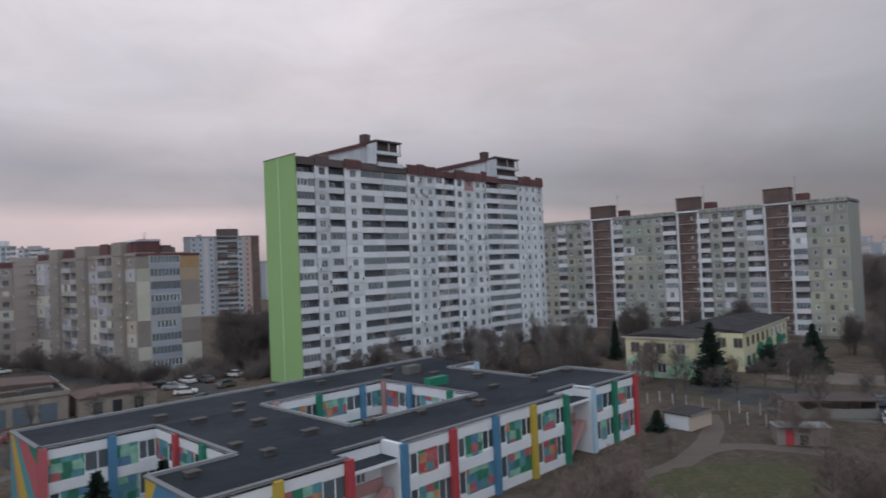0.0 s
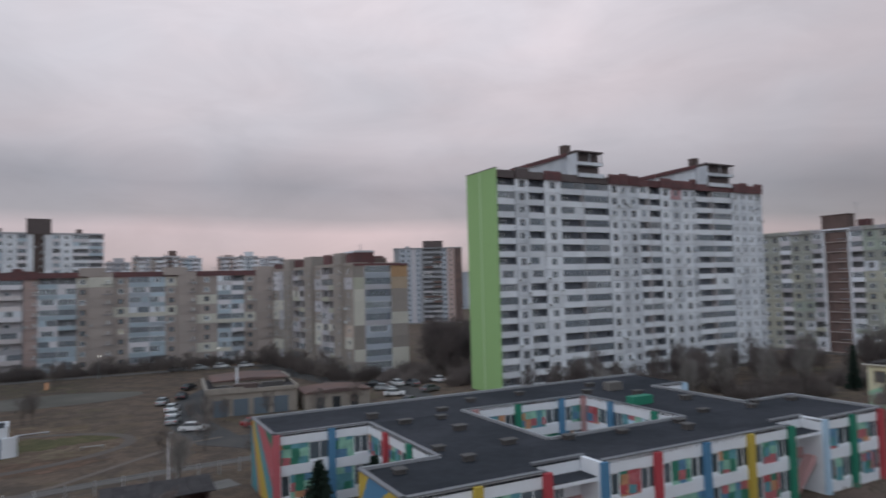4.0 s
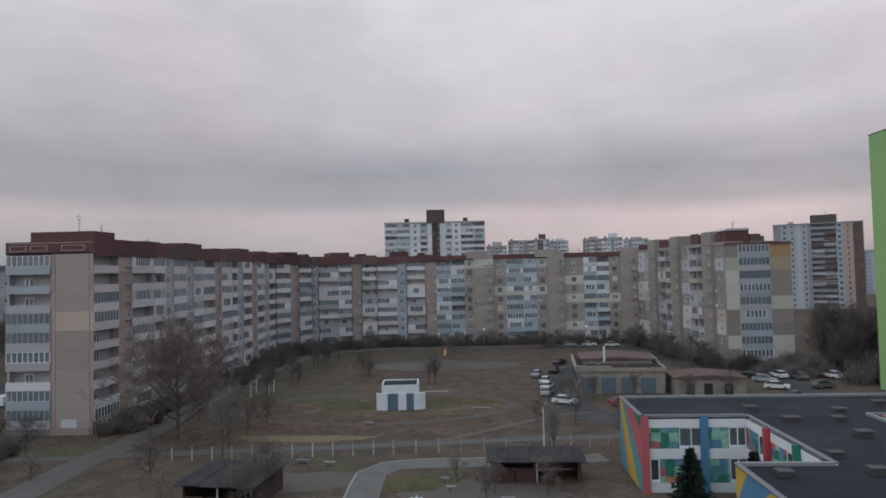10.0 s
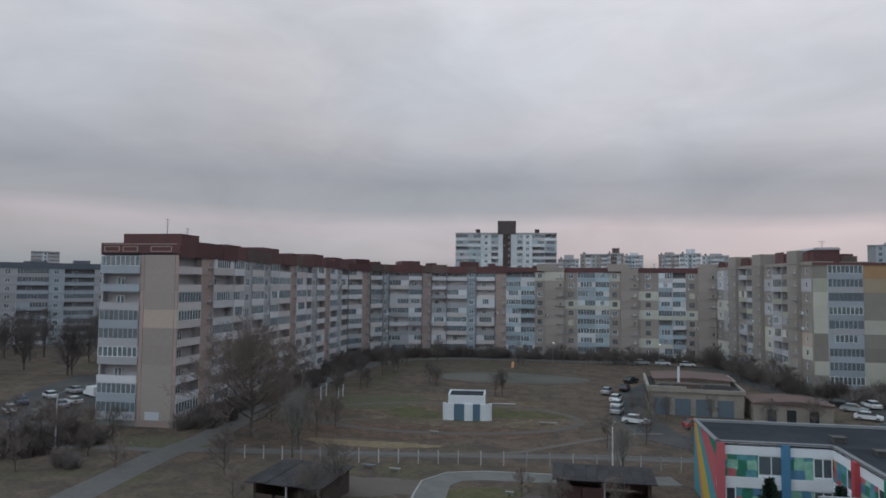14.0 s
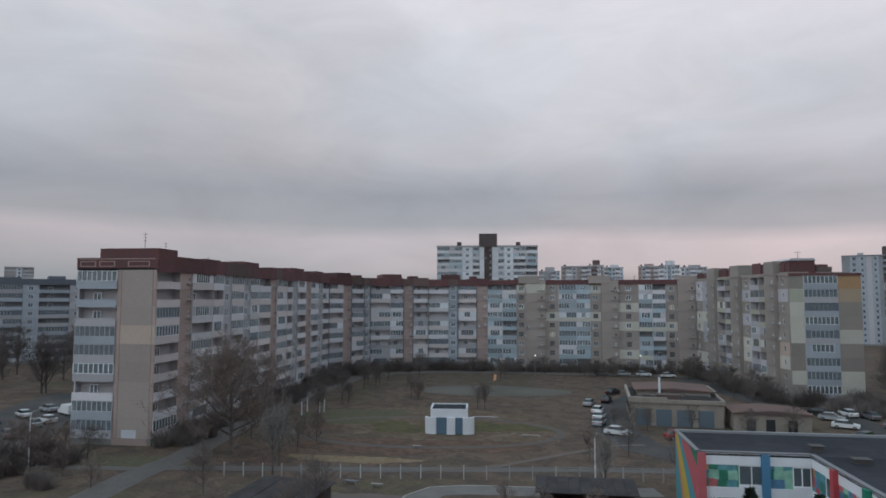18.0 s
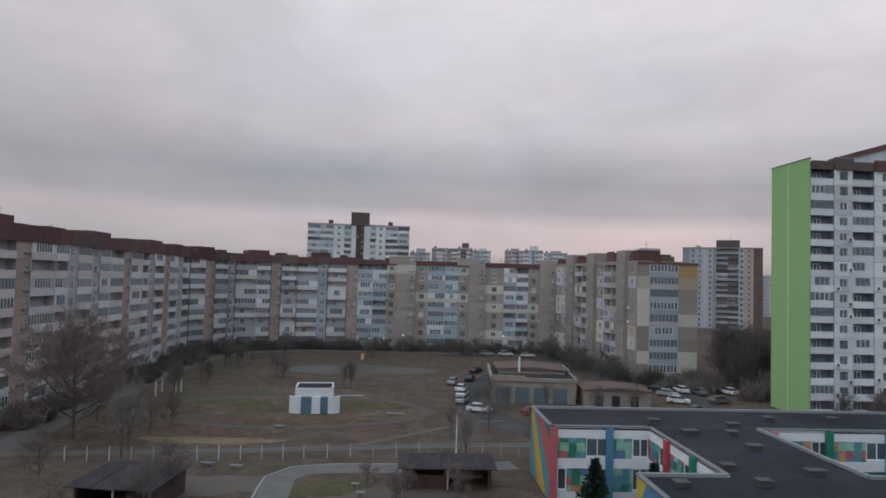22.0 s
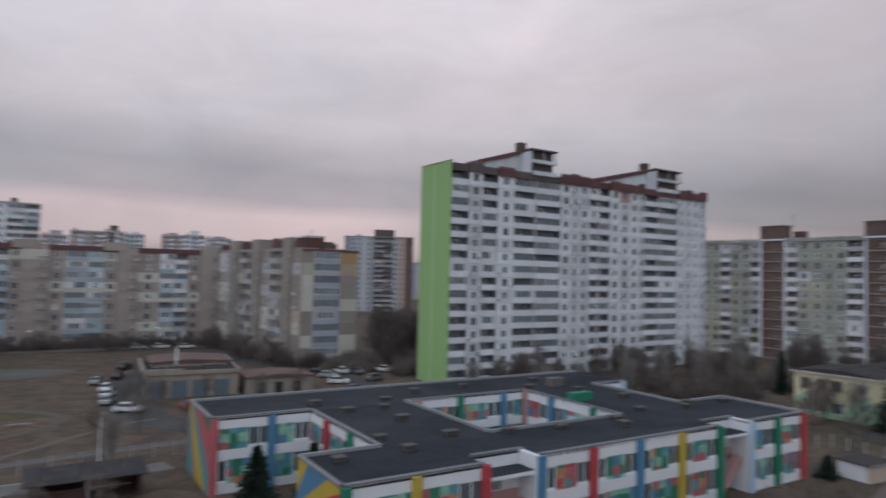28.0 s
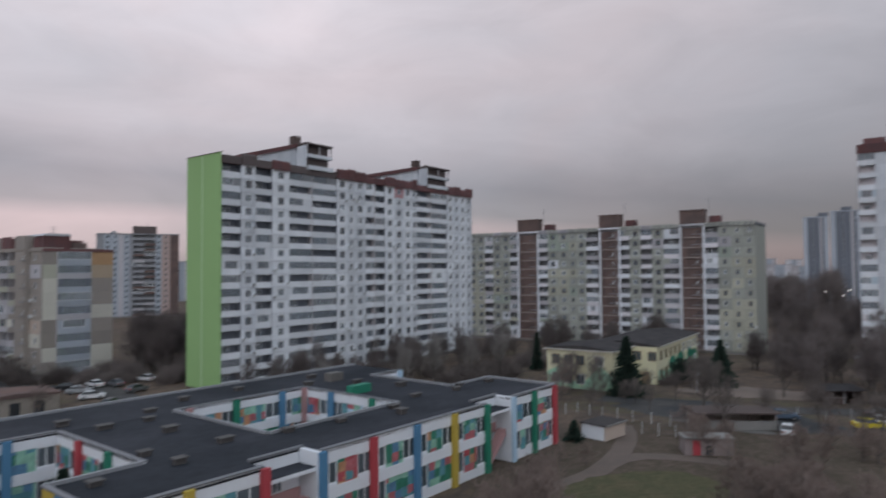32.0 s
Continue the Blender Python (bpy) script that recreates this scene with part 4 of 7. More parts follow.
TB = [("L", 5.6, "grey"), ("L", 5.6, "grey"), ("W", 4.7, "white2"), ("L", 3.0, "white"), ("P", 2.1, "white2"), ("S", 3.4, "brown"), ("P", 2.7, "white2"), ("L", 2.6, "white"), ("W", 4.2, "white2"), ("L", 5.3, "grey"), ("L", 5.3, "grey")]
# loggia shade is painted into the core wall here too
root, L_, T_ = far_block(-49.3, 296, 45.6, 16, TB, "white sixteen-storey tower with a dark central stair shaft", 60, band=0.6, roofband="grey", glazed=0.7, shaft=0.3, parapets=("paleblue", "parapet", "parapet_w"), boards=("paleblue", "grey"), far=False, core="shade")
roof_box(root, L_ * 0.42, L_ * 0.60, -0.35, 8, T_, T_ + 6.0, "umber", "dark lift house above the stair shaft")
for x in (9.0, 36.0):
    roof_box(root, x, x + 2, 3, 5, T_ + 0.3, T_ + 2.4, "brown")
root, L_, T_ = far_block(-18.72, 372, 38.8, 15, [("P", 3.4, "shade"), ("W", 3.6, "bluegrey"), ("V", 3.0, "bluegrey"), ("P", 2.4, "grey"), ("V", 2.8, "bluegrey"), ("P", 1.6, "shade"), ("L", 5.4, "umber"), ("L", 5.2, "umber"), ("W", 2.9, "bluegrey"), ("V", 4.2, "brick"), ("P", 4.3, "tower")],
                         "fifteen-storey tower in blue-grey and brown stripes", 61, band=0.5, roofband="shade", glazed=0.1, parapets=("shade", "grey", "shade", "tower"), core="shade")
roof_box(root, 16.6, 28.0, 0.4, 9, T_, T_ + 4.4, "umber")
roof_box(root, 6.6, 9.0, 1, 6, T_, T_ + 1.6, "grey")
aerial(root, 23.5, 3, T_ + 4.4, 2.0)
rf = random.Random(62)
for a0, a1, el, d, lift, cols in ((-44.8, -43.0, 2.4, 450, 2.6, ("grey", "white")), (-42.9, -40.65, 2.9, 440, 0, ("tan", "grey")), (-40.65, -39.3, 3.0, 430, 3.2, ("tower", "tan")), (-39.28, -37.7, 2.8, 460, 1.6, ("white", "paleblue")),
                              (-36.5, -34.85, 2.55, 450, 1.4, ("brick", "grey")), (-34.83, -33.2, 2.75, 440, 2.8, ("white", "bluegrey")), (-33.15, -31.1, 2.5, 470, 1.2, ("grey", "white")), (-30.4, -28.6, 1.9, 480, 0, ("tan", "grey"))):
    w = radians(a1 - a0) * d
    n = round((22.5 + d * math.tan(radians(el)) - 1.8) / 2.8)
    kinds = [("W", 4, cols[0]), ("L", 5, cols[1]), ("V", 4, cols[0]), ("L", 5, "bluegrey"), ("W", 4, cols[1])]
    rf.shuffle(kinds)
    root, L_, T_ = far_block((a0 + a1) / 2, d, w, n, kinds, "weathered panel tower on the skyline", rf.randrange(999), band=0.8, roofband="grey", glazed=0.3)
    if lift:
        roof_box(root, L_ * 0.3, L_ * 0.75, 1, 9, T_, T_ + lift + 0.8, cols[0])
    roof_box(root, L_ * 0.1, L_ * 0.18, 2, 4, T_ + 0.25, T_ + 1.9, "brown")
# distance haze is painted in: panels, balconies and roof bands turned blue-grey
root, L_, T_ = far_block(-88.0, 262, 56, 9, [("L", 6, "bluegrey"), ("W", 3, "grey"), ("L", 6, "bluegrey"), ("W", 3.4, "grey"), ("L", 6, "grey"), ("W", 3, "bluegrey"), ("L", 6, "grey"), ("W", 3, "grey")], "nine-storey panel block beyond the car park, haze painted in as blue-grey", 63, far=False, roofband="slate", parapets=("bluegrey", "grey", "bluegrey"), boards=("bluegrey", "slate"), sashes=("grey", "bluegrey"), core="shade", **B9)
for x, w, h in ((2, 6, 2.6), (17, 5, 3.2), (30, 7, 2.4), (45, 5, 3.0)):
    roof_box(root, x, x + w, 1, 9, T_ + 0.25, T_ + h, "slate")
far_block(-98.0, 300, 40, 9, [("L", 6, "bluegrey"), ("W", 3, "grey"), ("L", 6, "bluegrey"), ("W", 3.4, "grey")], "nine-storey panel block beyond the car park, haze painted in as blue-grey", 64, roofband="bluegrey", **B9)
far_block(-86.2, 620, 20, 16, [("L", 6, "grey"), ("W", 3, "white"), ("L", 6, "grey")], "pale tower block in the haze", 65, band=0.8, roofband="grey")
# haze on these high-rises is mixed into the slate and blue-grey colours
for a0, a1, n, step in ((35.3, 36.95, 18, 0.6), (37.1, 39.1, 19, 0.35)):
    w = radians(a1 - a0) * 420
    root, L_, T_ = far_block((a0 + a1) / 2, 420, w, n, [("P", 2.6, "bluegrey"), ("P", 3, "slate"), ("V", 1.5, "slate"), ("P", 3.0, "slate"), ("P", 1.4, "grey"), ("V", 1.5, "slate"), ("P", 2.5, "bluegrey")], "dark blue high-rise behind bare trees", 66 + n, band=0.5, roofband="bluegrey")
    roof_box(root, L_ * step, L_ * step + 5, 1, 9, T_ + 0.25, T_ + 2.6, "slate")
root, L_, T_ = far_block(44.4, 178, 34, 17, [("L", 3.2, "white"), ("P", 5, "white"), ("P", 5, "white"), ("P", 5, "white"), ("W", 4, "white2"), ("L", 6, "white2"), ("W", 4, "white2")], "white seventeen-storey tower with a maroon top", 70, face=-42, band=2.0, sh=2.84, parapets=("parapet_w",), far=False)
roof_box(root, 1.2, 5.5, 0.6, 8, T_ + 0.25, T_ + 3.4, "maroon")
roof_box(root, 6.2, 20, 0.8, 9, T_ + 0.25, T_ + 6.2, "white2", "white roof house")
roof_box(root, 6.0, 20.2, 0.6, 9.2, T_ + 6.2, T_ + 6.5, "brown")
for az, d, w, n in ((31.2, 1150, 26, 8), (32.2, 1000, 34, 9), (32.9, 1250, 22, 14), (33.6, 1100, 40, 10), (34.6, 1200, 24, 13), (35.2, 1050, 30, 9), (-15.7, 560, 24, 11)):
    far_block(az, d, w, n, [("L", 8, "grey"), ("W", 8, "bluegrey"), ("L", 8, "warm")], "distant pale block on the horizon", 71 + n, band=0.8, roofband="grey")


# ---- kindergarten with the painted pillars ----
KX, KY, KT = -16.9, 43.05, 45.0
kg = thing("kindergarten", (KX, KY, 0), "two-storey white kindergarten with coloured pillars, murals and black roof", "kindergarten", turn=KT)


def mural_mat(name, colors, scale):
    """Painted patchwork: cells of flat colours with blurred overlaps."""
    m = bpy.data.materials.new(name)
    m.use_nodes = True
    t = m.node_tree
    b = t.nodes["Principled BSDF"]
    b.inputs["Roughness"].default_value = 0.65
    co, info = t.nodes.new("ShaderNodeTexCoord"), t.nodes.new("ShaderNodeObjectInfo")
    off = t.nodes.new("ShaderNodeVectorMath")
    off.operation = "ADD"
    rnd = t.nodes.new("ShaderNodeVectorMath")
    rnd.operation = "SCALE"
    rnd.inputs[0].default_value = (83, 41, 67)
    t.links.new(info.outputs["Random"], rnd.inputs["Scale"])
    t.links.new(co.outputs["Object"], off.inputs[0])
    t.links.new(rnd.outputs[0], off.inputs[1])
    vo = t.nodes.new("ShaderNodeTexVoronoi")
    vo.distance = "CHEBYCHEV"
    vo.inputs["Scale"].default_value, vo.inputs["Randomness"].default_value = scale, 0.22
    wob = t.nodes.new("ShaderNodeTexNoise")
    wob.inputs["Scale"].default_value, wob.inputs["Detail"].default_value = 1.1, 2
    t.links.new(off.outputs[0], wob.inputs[0])
    push = t.nodes.new("ShaderNodeVectorMath")
    push.operation = "MULTIPLY_ADD"
    push.inputs[1].default_value = (0.3, 0.3, 0.3)
    t.links.new(wob.outputs["Color"], push.inputs[0])
    t.links.new(off.outputs[0], push.inputs[2])
    t.links.new(push.outputs[0], vo.inputs["Vector"])
    sp = t.nodes.new("ShaderNodeSeparateColor")
    t.links.new(vo.outputs["Color"], sp.inputs[0])
    ramp = t.nodes.new("ShaderNodeValToRGB")
    ramp.color_ramp.interpolation = "CONSTANT"
    while len(ramp.color_ramp.elements) < len(colors):
        ramp.color_ramp.elements.new(0.5)
    for i, (e, c) in enumerate(zip(ramp.color_ramp.elements, colors)):
        e.position, e.color = i / len(colors), (*[0.88 * q + 0.10 * sum(PAINT[c]) / 3 for q in PAINT[c]], 1)
    t.links.new(sp.outputs[0], ramp.inputs[0])
    no = t.nodes.new("ShaderNodeTexNoise")
    no.inputs["Scale"].default_value = 1.4
    t.links.new(off.outputs[0], no.inputs[0])
    sc = t.nodes.new("ShaderNodeVectorMath")
    sc.operation = "SCALE"
    ad = t.nodes.new("ShaderNodeMath")
    ad.inputs[1].default_value = 0.5
    t.links.new(no.outputs[0], ad.inputs[0])
    t.links.new(ramp.outputs[0], sc.inputs[0])
    t.links.new(ad.outputs[0], sc.inputs["Scale"])
    t.links.new(sc.outputs[0], b.inputs["Base Color"])
    return m


MURAL = [mural_mat("patchwork_mural", ("teal", "mint", "coral", "teal", "green", "orange", "blue", "green", "mint"), 1.15),
         mural_mat("pale_mural", ("teal", "mint", "lightblue", "coral", "mint", "green"), 1.0),
         mural_mat("warm_mural", ("coral", "red", "teal", "orange", "green", "blue"), 1.1)]
rk = random.Random(7)
M["pale_coping"] = mat("pale_coping", (0.27, 0.28, 0.30), rough=0.6)
M["vent"] = mat("sooty_concrete", (0.095, 0.09, 0.09), stain=0.6)
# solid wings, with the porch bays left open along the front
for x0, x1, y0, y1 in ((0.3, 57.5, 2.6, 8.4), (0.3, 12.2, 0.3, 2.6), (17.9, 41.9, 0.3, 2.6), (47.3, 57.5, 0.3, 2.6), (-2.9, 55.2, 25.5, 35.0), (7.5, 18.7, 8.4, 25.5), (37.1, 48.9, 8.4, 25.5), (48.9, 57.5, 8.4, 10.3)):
    # near-black bodies, painted as the unlit rooms behind the windows
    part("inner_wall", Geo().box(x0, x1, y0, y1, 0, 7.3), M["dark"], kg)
for x0, x1, y0, y1 in ((0, 57.8, 2.3, 8.6), (0, 12.5, 0, 2.3), (17.6, 42.2, 0, 2.3), (47.0, 57.8, 0, 2.3), (-3.2, 55.5, 25.2, 35.3), (7.2, 19.0, 8.6, 25.2), (36.8, 49.2, 8.6, 25.2), (49.2, 57.8, 8.6, 10.6)):
    part("roof", Geo().box(x0, x1, y0, y1, 7.3, 7.5), M["roof"], kg, "black bitumen roof")


def kpin(ox, oy, turn):
    ca, sa = math.cos(radians(turn)), math.sin(radians(turn))

    def pin(name, me, px, py, pz, label=""):
        return put(name, me, kg, (ox + ca * px - sa * py, oy + sa * px + ca * py, pz), label, turn)
    return pin


def kbox(pin, name, x0, x1, y0, y1, z0, z1, material, label=""):
    return pin(name, Geo().box(0, x1 - x0, 0, y1 - y0, 0, z1 - z0).mesh(name, material), x0, y0, z0, label)


def kwall(ox, oy, turn, length, pillars, blanks=()):
    """One outer wall: white bands, murals and windows between coloured pillars, and the coping."""
    pin = kpin(ox, oy, turn)
    cuts = [0.0] + [p for p, c in pillars if 0.6 < p < length - 0.6] + [length]
    for a, b in zip(cuts, cuts[1:]):
        if any(a - 0.5 < m < b for m in blanks):
            continue
        kbox(pin, "parapet_wall", a, b, 0, 0.28, 6.45, 7.6, C["white"])
        kbox(pin, "floor_band", a, b, -0.05, 0.28, 3.35, 4.35, C["white"])
        kbox(pin, "base_wall", a, b, 0, 0.28, 0, 0.95, C["white"])
        kbox(pin, "coping", a, b, -0.12, 0.35, 7.6, 7.72, M["coping"])
        for z0, z1 in ((0.95, 3.35), (4.35, 6.45)):
            w, h = b - a, round(z1 - z0, 2)
            if w < 3.2:
                lay = [("m", w)]
            elif w < 4.6:
                lay = [("w", 1.7), ("m", w - 1.7)] if rk.random() < 0.5 else [("m", w - 1.7), ("w", 1.7)]
            else:
                lay = rk.choice(([("w", 1.8), ("m", w - 3.6), ("w", 1.8)], [("w", 1.8), ("m", w - 3.6), ("w", 1.8)], [("m", w - 2.4), ("w", 2.4)], [("w", 1.8), ("m", w - 1.8)]))
            x = a
            for what, lw in lay:
                if what == "m":
                    kbox(pin, "mural_panel", x, x + lw, 0.04, 0.28, z0, z1, MURAL[rk.choice((0, 0, 1, 2))], "painted patchwork panel")
                else:
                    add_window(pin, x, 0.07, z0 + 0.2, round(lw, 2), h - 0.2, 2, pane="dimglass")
                    kbox(pin, "window_sill", x, x + lw, -0.02, 0.28, z0, z0 + 0.19, C["white"])
                x += lw
    for p, c in pillars:
        kbox(pin, "pillar", p - 0.36, p + 0.36, -0.42, 0.02, 0, 7.56, C[c], c + " painted pillar")


kwall(0, 0, 0, 57.8, [(0.36, "green"), (6, "yellow"), (12.3, "red"), (18, "blue"), (24, "red"), (30, "blue"), (36, "yellow"), (42, "green"), (47.4, "lightblue"), (52.2, "green"), (57.3, "red")], blanks=(14.0, 44.0))
kwall(-3.2, 25.2, 0, 10.4, [(0.36, "coral"), (6.2, "blue")])
kwall(7.2, 25.2, -90, 16.6, [(5.2, "red"), (11.0, "green")])
kwall(19.0, 25.2, 0, 17.8, [(1.6, "pink"), (7.6, "green"), (14.2, "blue")])
kwall(36.8, 25.2, -90, 16.6, [(0.3, "pink"), (5.4, "blue"), (12.6, "green")])
kwall(49.2, 25.2, 0, 6.3, [(5.9, "lightblue")])


def clip(poly, keep):
    """The part of a polygon for which keep(point) is at least 0, keep being linear."""
    out = []
    for (p, q) in zip(poly, poly[1:] + poly[:1]):
        a, b = keep(p), keep(q)
        if a >= 0:
            out.append(p)
        if a * b < 0:
            f = a / (a - b)
            out.append((p[0] + f * (q[0] - p[0]), p[1] + f * (q[1] - p[1])))
    return out


def ray_wall(ox, oy, length, apex, rays):
    """End wall with a fan of painted rays; rays: degrees from the level and the colour up to the next one."""
    pin = kpin(ox, oy, -90)
    kbox(pin, "end_wall", 0, length, 0.0, 0.28, 0, 7.6, C["teal"], "end wall with a fan of painted rays")
    kbox(pin, "coping", -0.1, length + 0.1, -0.12, 0.35, 7.6, 7.72, M["coping"])
    for (a, c), (b, _) in zip(rays, rays[1:]):
        tri = [apex] + [(apex[0] + 30 * math.cos(radians(d)), apex[1] + 30 * math.sin(radians(d))) for d in (b, a)]
        for keep in (lambda p: p[0], lambda p: length - p[0], lambda p: p[1], lambda p: 7.58 - p[1]):
            tri = clip(tri, keep) if tri else tri
        if len(tri) > 2:
            pin("painted_ray", Geo().slab(tri, -0.02, -0.005).mesh("painted_ray", C[c]), 0, 0, 0, c + " painted ray")


ray_wall(-3.2, 35.3, 10.1, (-1.8, 11.0), [(-5, "green"), (-22, "coral"), (-36, "teal"), (-46, "yellow"), (-58, "orange"), (-64, "teal"), (-90, "teal")])
ray_wall(0, 8.6, 8.6, (-1.2, 3.2), [(80, "yellow"), (62, "yellow"), (52, "blue"), (30, "yellow"), (22, "red"), (-2, "blue"), (-14, "yellow"), (-22, "green"), (-50, "red"), (-80, "red")])

# porch bays: recessed wall, canopy, side wall and slanting stair
for a, b, side in ((12.6, 17.6, "white"), (42.3, 47.1, "lightblue")):
    pin = kpin(0, 0, 0)
    kbox(pin, "porch_wall", a, b, 2.3, 2.58, 0, 7.3, C["white"])
    add_window(pin, a + 1.6, 2.2, 4.4, 1.5, 1.9, 3)
    kbox(pin, "porch_panel", a + 0.1, b - 0.1, 2.1, 2.24, 3.3, 4.4, C["pink"])
    kbox(pin, "porch_canopy", a, b, 0.1, 2.2, 6.05, 6.35, C["white"])
    kbox(pin, "canopy_roof", a + 0.05, b - 0.05, 0.15, 2.2, 6.35, 6.42, M["roof"])
    kbox(pin, "porch_side_wall", b - 0.1, b + 0.32, -0.1, 2.25, 0, 7.6, C["white"])
    kbox(pin, "coping", a, b + 0.4, 2.2, 2.6, 7.5, 7.72, M["coping"])
    pin("stair_flight", Geo().slab([(0, 0), (0.5, 0), (b - a - 0.8, 3.2), (b - a - 0.8, 3.9), (b - a - 1.2, 3.9)], 0, 1.0).mesh("stair_flight", C["pink"]), a + 0.3, 0.4, 0, "pink slanting stair flight")

# vents on the flat roof
for vx, vy in ((2.5, 6.2), (9.0, 6.4), (8.4, 10.8), (15.0, 9.4), (14.0, 17.0), (10.6, 23.0), (8.6, 27.6), (15, 23), (22.8, 30.0), (30.6, 30.5), (38.2, 26), (42.5, 30.6), (43.2, 22), (45.4, 16.0), (34.6, 7.2), (41.0, 9.6), (47.2, 8.2), (49.6, 9.6), (26.5, 6.9), (55, 8.6), (20.7, 7.8), (33, 4.6), (17.2, 27)):
    w, d, h = rk.uniform(0.4, 0.68), rk.uniform(0.3, 0.42), rk.uniform(0.3, 0.5)
    v = put("roof_vent", Geo().box(-w, w, -d, d, 0, h).mesh("roof_vent", M["vent"]), kg, (vx, vy, 7.5), "low concrete roof vent")
    put("vent_cap", Geo().box(-w - 0.15, w + 0.15, -d - 0.15, d + 0.15, 0, 0.1).mesh("vent_cap", M["vent"]), v, (0, 0, h))
kbox(kpin(0, 0, 0), "roof_hatch", 42.0, 44.2, 25.8, 27.2, 7.5, 8.6, M["path"], "pale roof hatch housing")
kbox(kpin(0, 0, 0), "roof_hatch", 37.2, 40.4, 16.5, 17.6, 7.5, 8.5, C["green"], "green roof housing at the courtyard")
for x0, x1, y0, y1 in ((-3.2, 55.5, 35.0, 35.35), (0, 7.2, 8.4, 8.7), (19.0, 36.8, 8.35, 8.65), (18.75, 19.05, 8.65, 25.2), (49.0, 49.3, 10.6, 25.2), (57.5, 57.9, 0, 10.6), (49.2, 57.5, 10.4, 10.7)):
    part("coping", Geo().box(x0, x1, y0, y1, 7.5, 7.78), M["pale_coping"], kg)
for x0, x1, y0, y1 in ((-3.2, 55.5, 35.0, 35.3), (0, 7.2, 8.42, 8.6), (55.2, 55.5, 25.2, 34.7), (57.5, 57.8, 0.3, 10.4), (49.2, 57.5, 10.3, 10.6), (48.9, 49.2, 10.6, 25.2), (19.0, 36.8, 8.4, 8.6), (18.7, 19.0, 8.6, 25.2)):
    part("back_wall", Geo().box(x0, x1, y0, y1, 0, 7.5), C["white"], kg)

# ---- paths, roads and yards ----


def strip(name, pts, width, material, label, z=0.02, category="path"):
    """A level strip along a line of points, 4 cm thick at its edge."""
    g, left, right = Geo(), [], []
    for i, p in enumerate(pts):
        a, b = pts[max(i - 1, 0)], pts[min(i + 1, len(pts) - 1)]
        d = Vector((b[0] - a[0], b[1] - a[1])).normalized()
        left.append((p[0] - d.y * width / 2, p[1] + d.x * width / 2))
        right.append((p[0] + d.y * width / 2, p[1] - d.x * width / 2))
    n = len(pts)
    g.v = [(x, y, z) for x, y in left] + [(x, y, z) for x, y in right] + [(x, y, -0.05) for x, y in left] + [(x, y, -0.05) for x, y in right]
    for i in range(n - 1):
        g.f += [[i, n + i, n + i + 1, i + 1], [i, i + 1, 2 * n + i + 1, 2 * n + i], [n + i + 1, n + i, 3 * n + i, 3 * n + i + 1]]
    g.m = [0] * len(g.f)
    return tagged(put(name, g.mesh(name, material)), label, category, kind="structure")


def yard(name, c, rx, ry, turn, material, label, z=0.012, n=40, rough=0.12, seed=0):
    """A patch of ground with a wavering outline."""
    r, pts = random.Random(seed), []
    n = max(n, 90)
    ph = [r.uniform(0, 6.28) for _ in range(5)]
    for i in range(n):
        a = 2 * math.pi * i / n
        k = 1 + rough * (math.sin(2 * a + ph[0]) + 0.6 * math.sin(3 * a + ph[1]) + 0.4 * math.sin(5 * a + ph[2]) + 0.3 * math.sin(11 * a + ph[3]) + 0.25 * math.sin(19 * a + ph[4])) + r.uniform(-0.15, 0.15) * rough
        x, y = rx * k * math.cos(a), ry * k * math.sin(a)
        t = radians(turn)
        pts.append((c[0] + x * math.cos(t) - y * math.sin(t), c[1] + x * math.sin(t) + y * math.cos(t)))
    return tagged(put(name, Geo().prism(pts, -0.05, z).mesh(name, material)), label, "ground", kind="structure")


M["straw"] = mottled("straw_grass", ((0.205, 0.152, 0.098), (0.150, 0.114, 0.074), (0.22, 0.170, 0.116)), (0.12, 0.4))
M["rust_earth"] = mottled("rusty_earth", ((0.142, 0.090, 0.068), (0.104, 0.074, 0.056), (0.158, 0.102, 0.078), (0.090, 0.066, 0.052)), (0.06, 0.18, 0.5))
M["moss"] = mottled("mossy_grass", ((0.098, 0.094, 0.050), (0.118, 0.098, 0.058), (0.082, 0.078, 0.044)), (0.12, 0.4))
M["green_grass"] = mottled("dull_green_grass", ((0.108, 0.100, 0.066), (0.120, 0.102, 0.072), (0.094, 0.095, 0.060)), (0.12, 0.4))
M["dry_grass"] = mottled("dry_grass", ((0.158, 0.110, 0.080), (0.112, 0.094, 0.060), (0.168, 0.130, 0.098), (0.114, 0.081, 0.064)), (0.05, 0.14, 0.5))
M["court"] = mat("sports_court", (0.098, 0.090, 0.078), grain=0.4, stain=0.7, stain_scale=0.1, tint=(0.112, 0.102, 0.090))
M["slate_roof"] = mat("weathered_sheet_roof", (0.068, 0.063, 0.066), stain=0.7, stain_scale=0.5, tint=(0.040, 0.037, 0.040), spec=0.12)
M["kerb"] = mat("kerb_concrete", (0.30, 0.295, 0.285), stain=0.4)
M["footway"] = mat("pale_footway_asphalt", (0.142, 0.130, 0.125), grain=0.5, grain_scale=2, stain=0.6, stain_scale=0.2, tint=(0.112, 0.104, 0.100), spec=0.15)
strip("road_meadow", [(-66, -6), (-77, 7), (-85.4, 14.4), (-91, 19.4), (-98, 27.6), (-118, 44), (-150, 76), (-163, 92), (-166, 106), (-161, 120), (-150, 132), (-128, 153), (-104, 172)], 4.6, M["footway"], "worn asphalt lane along the foot of the curved block")
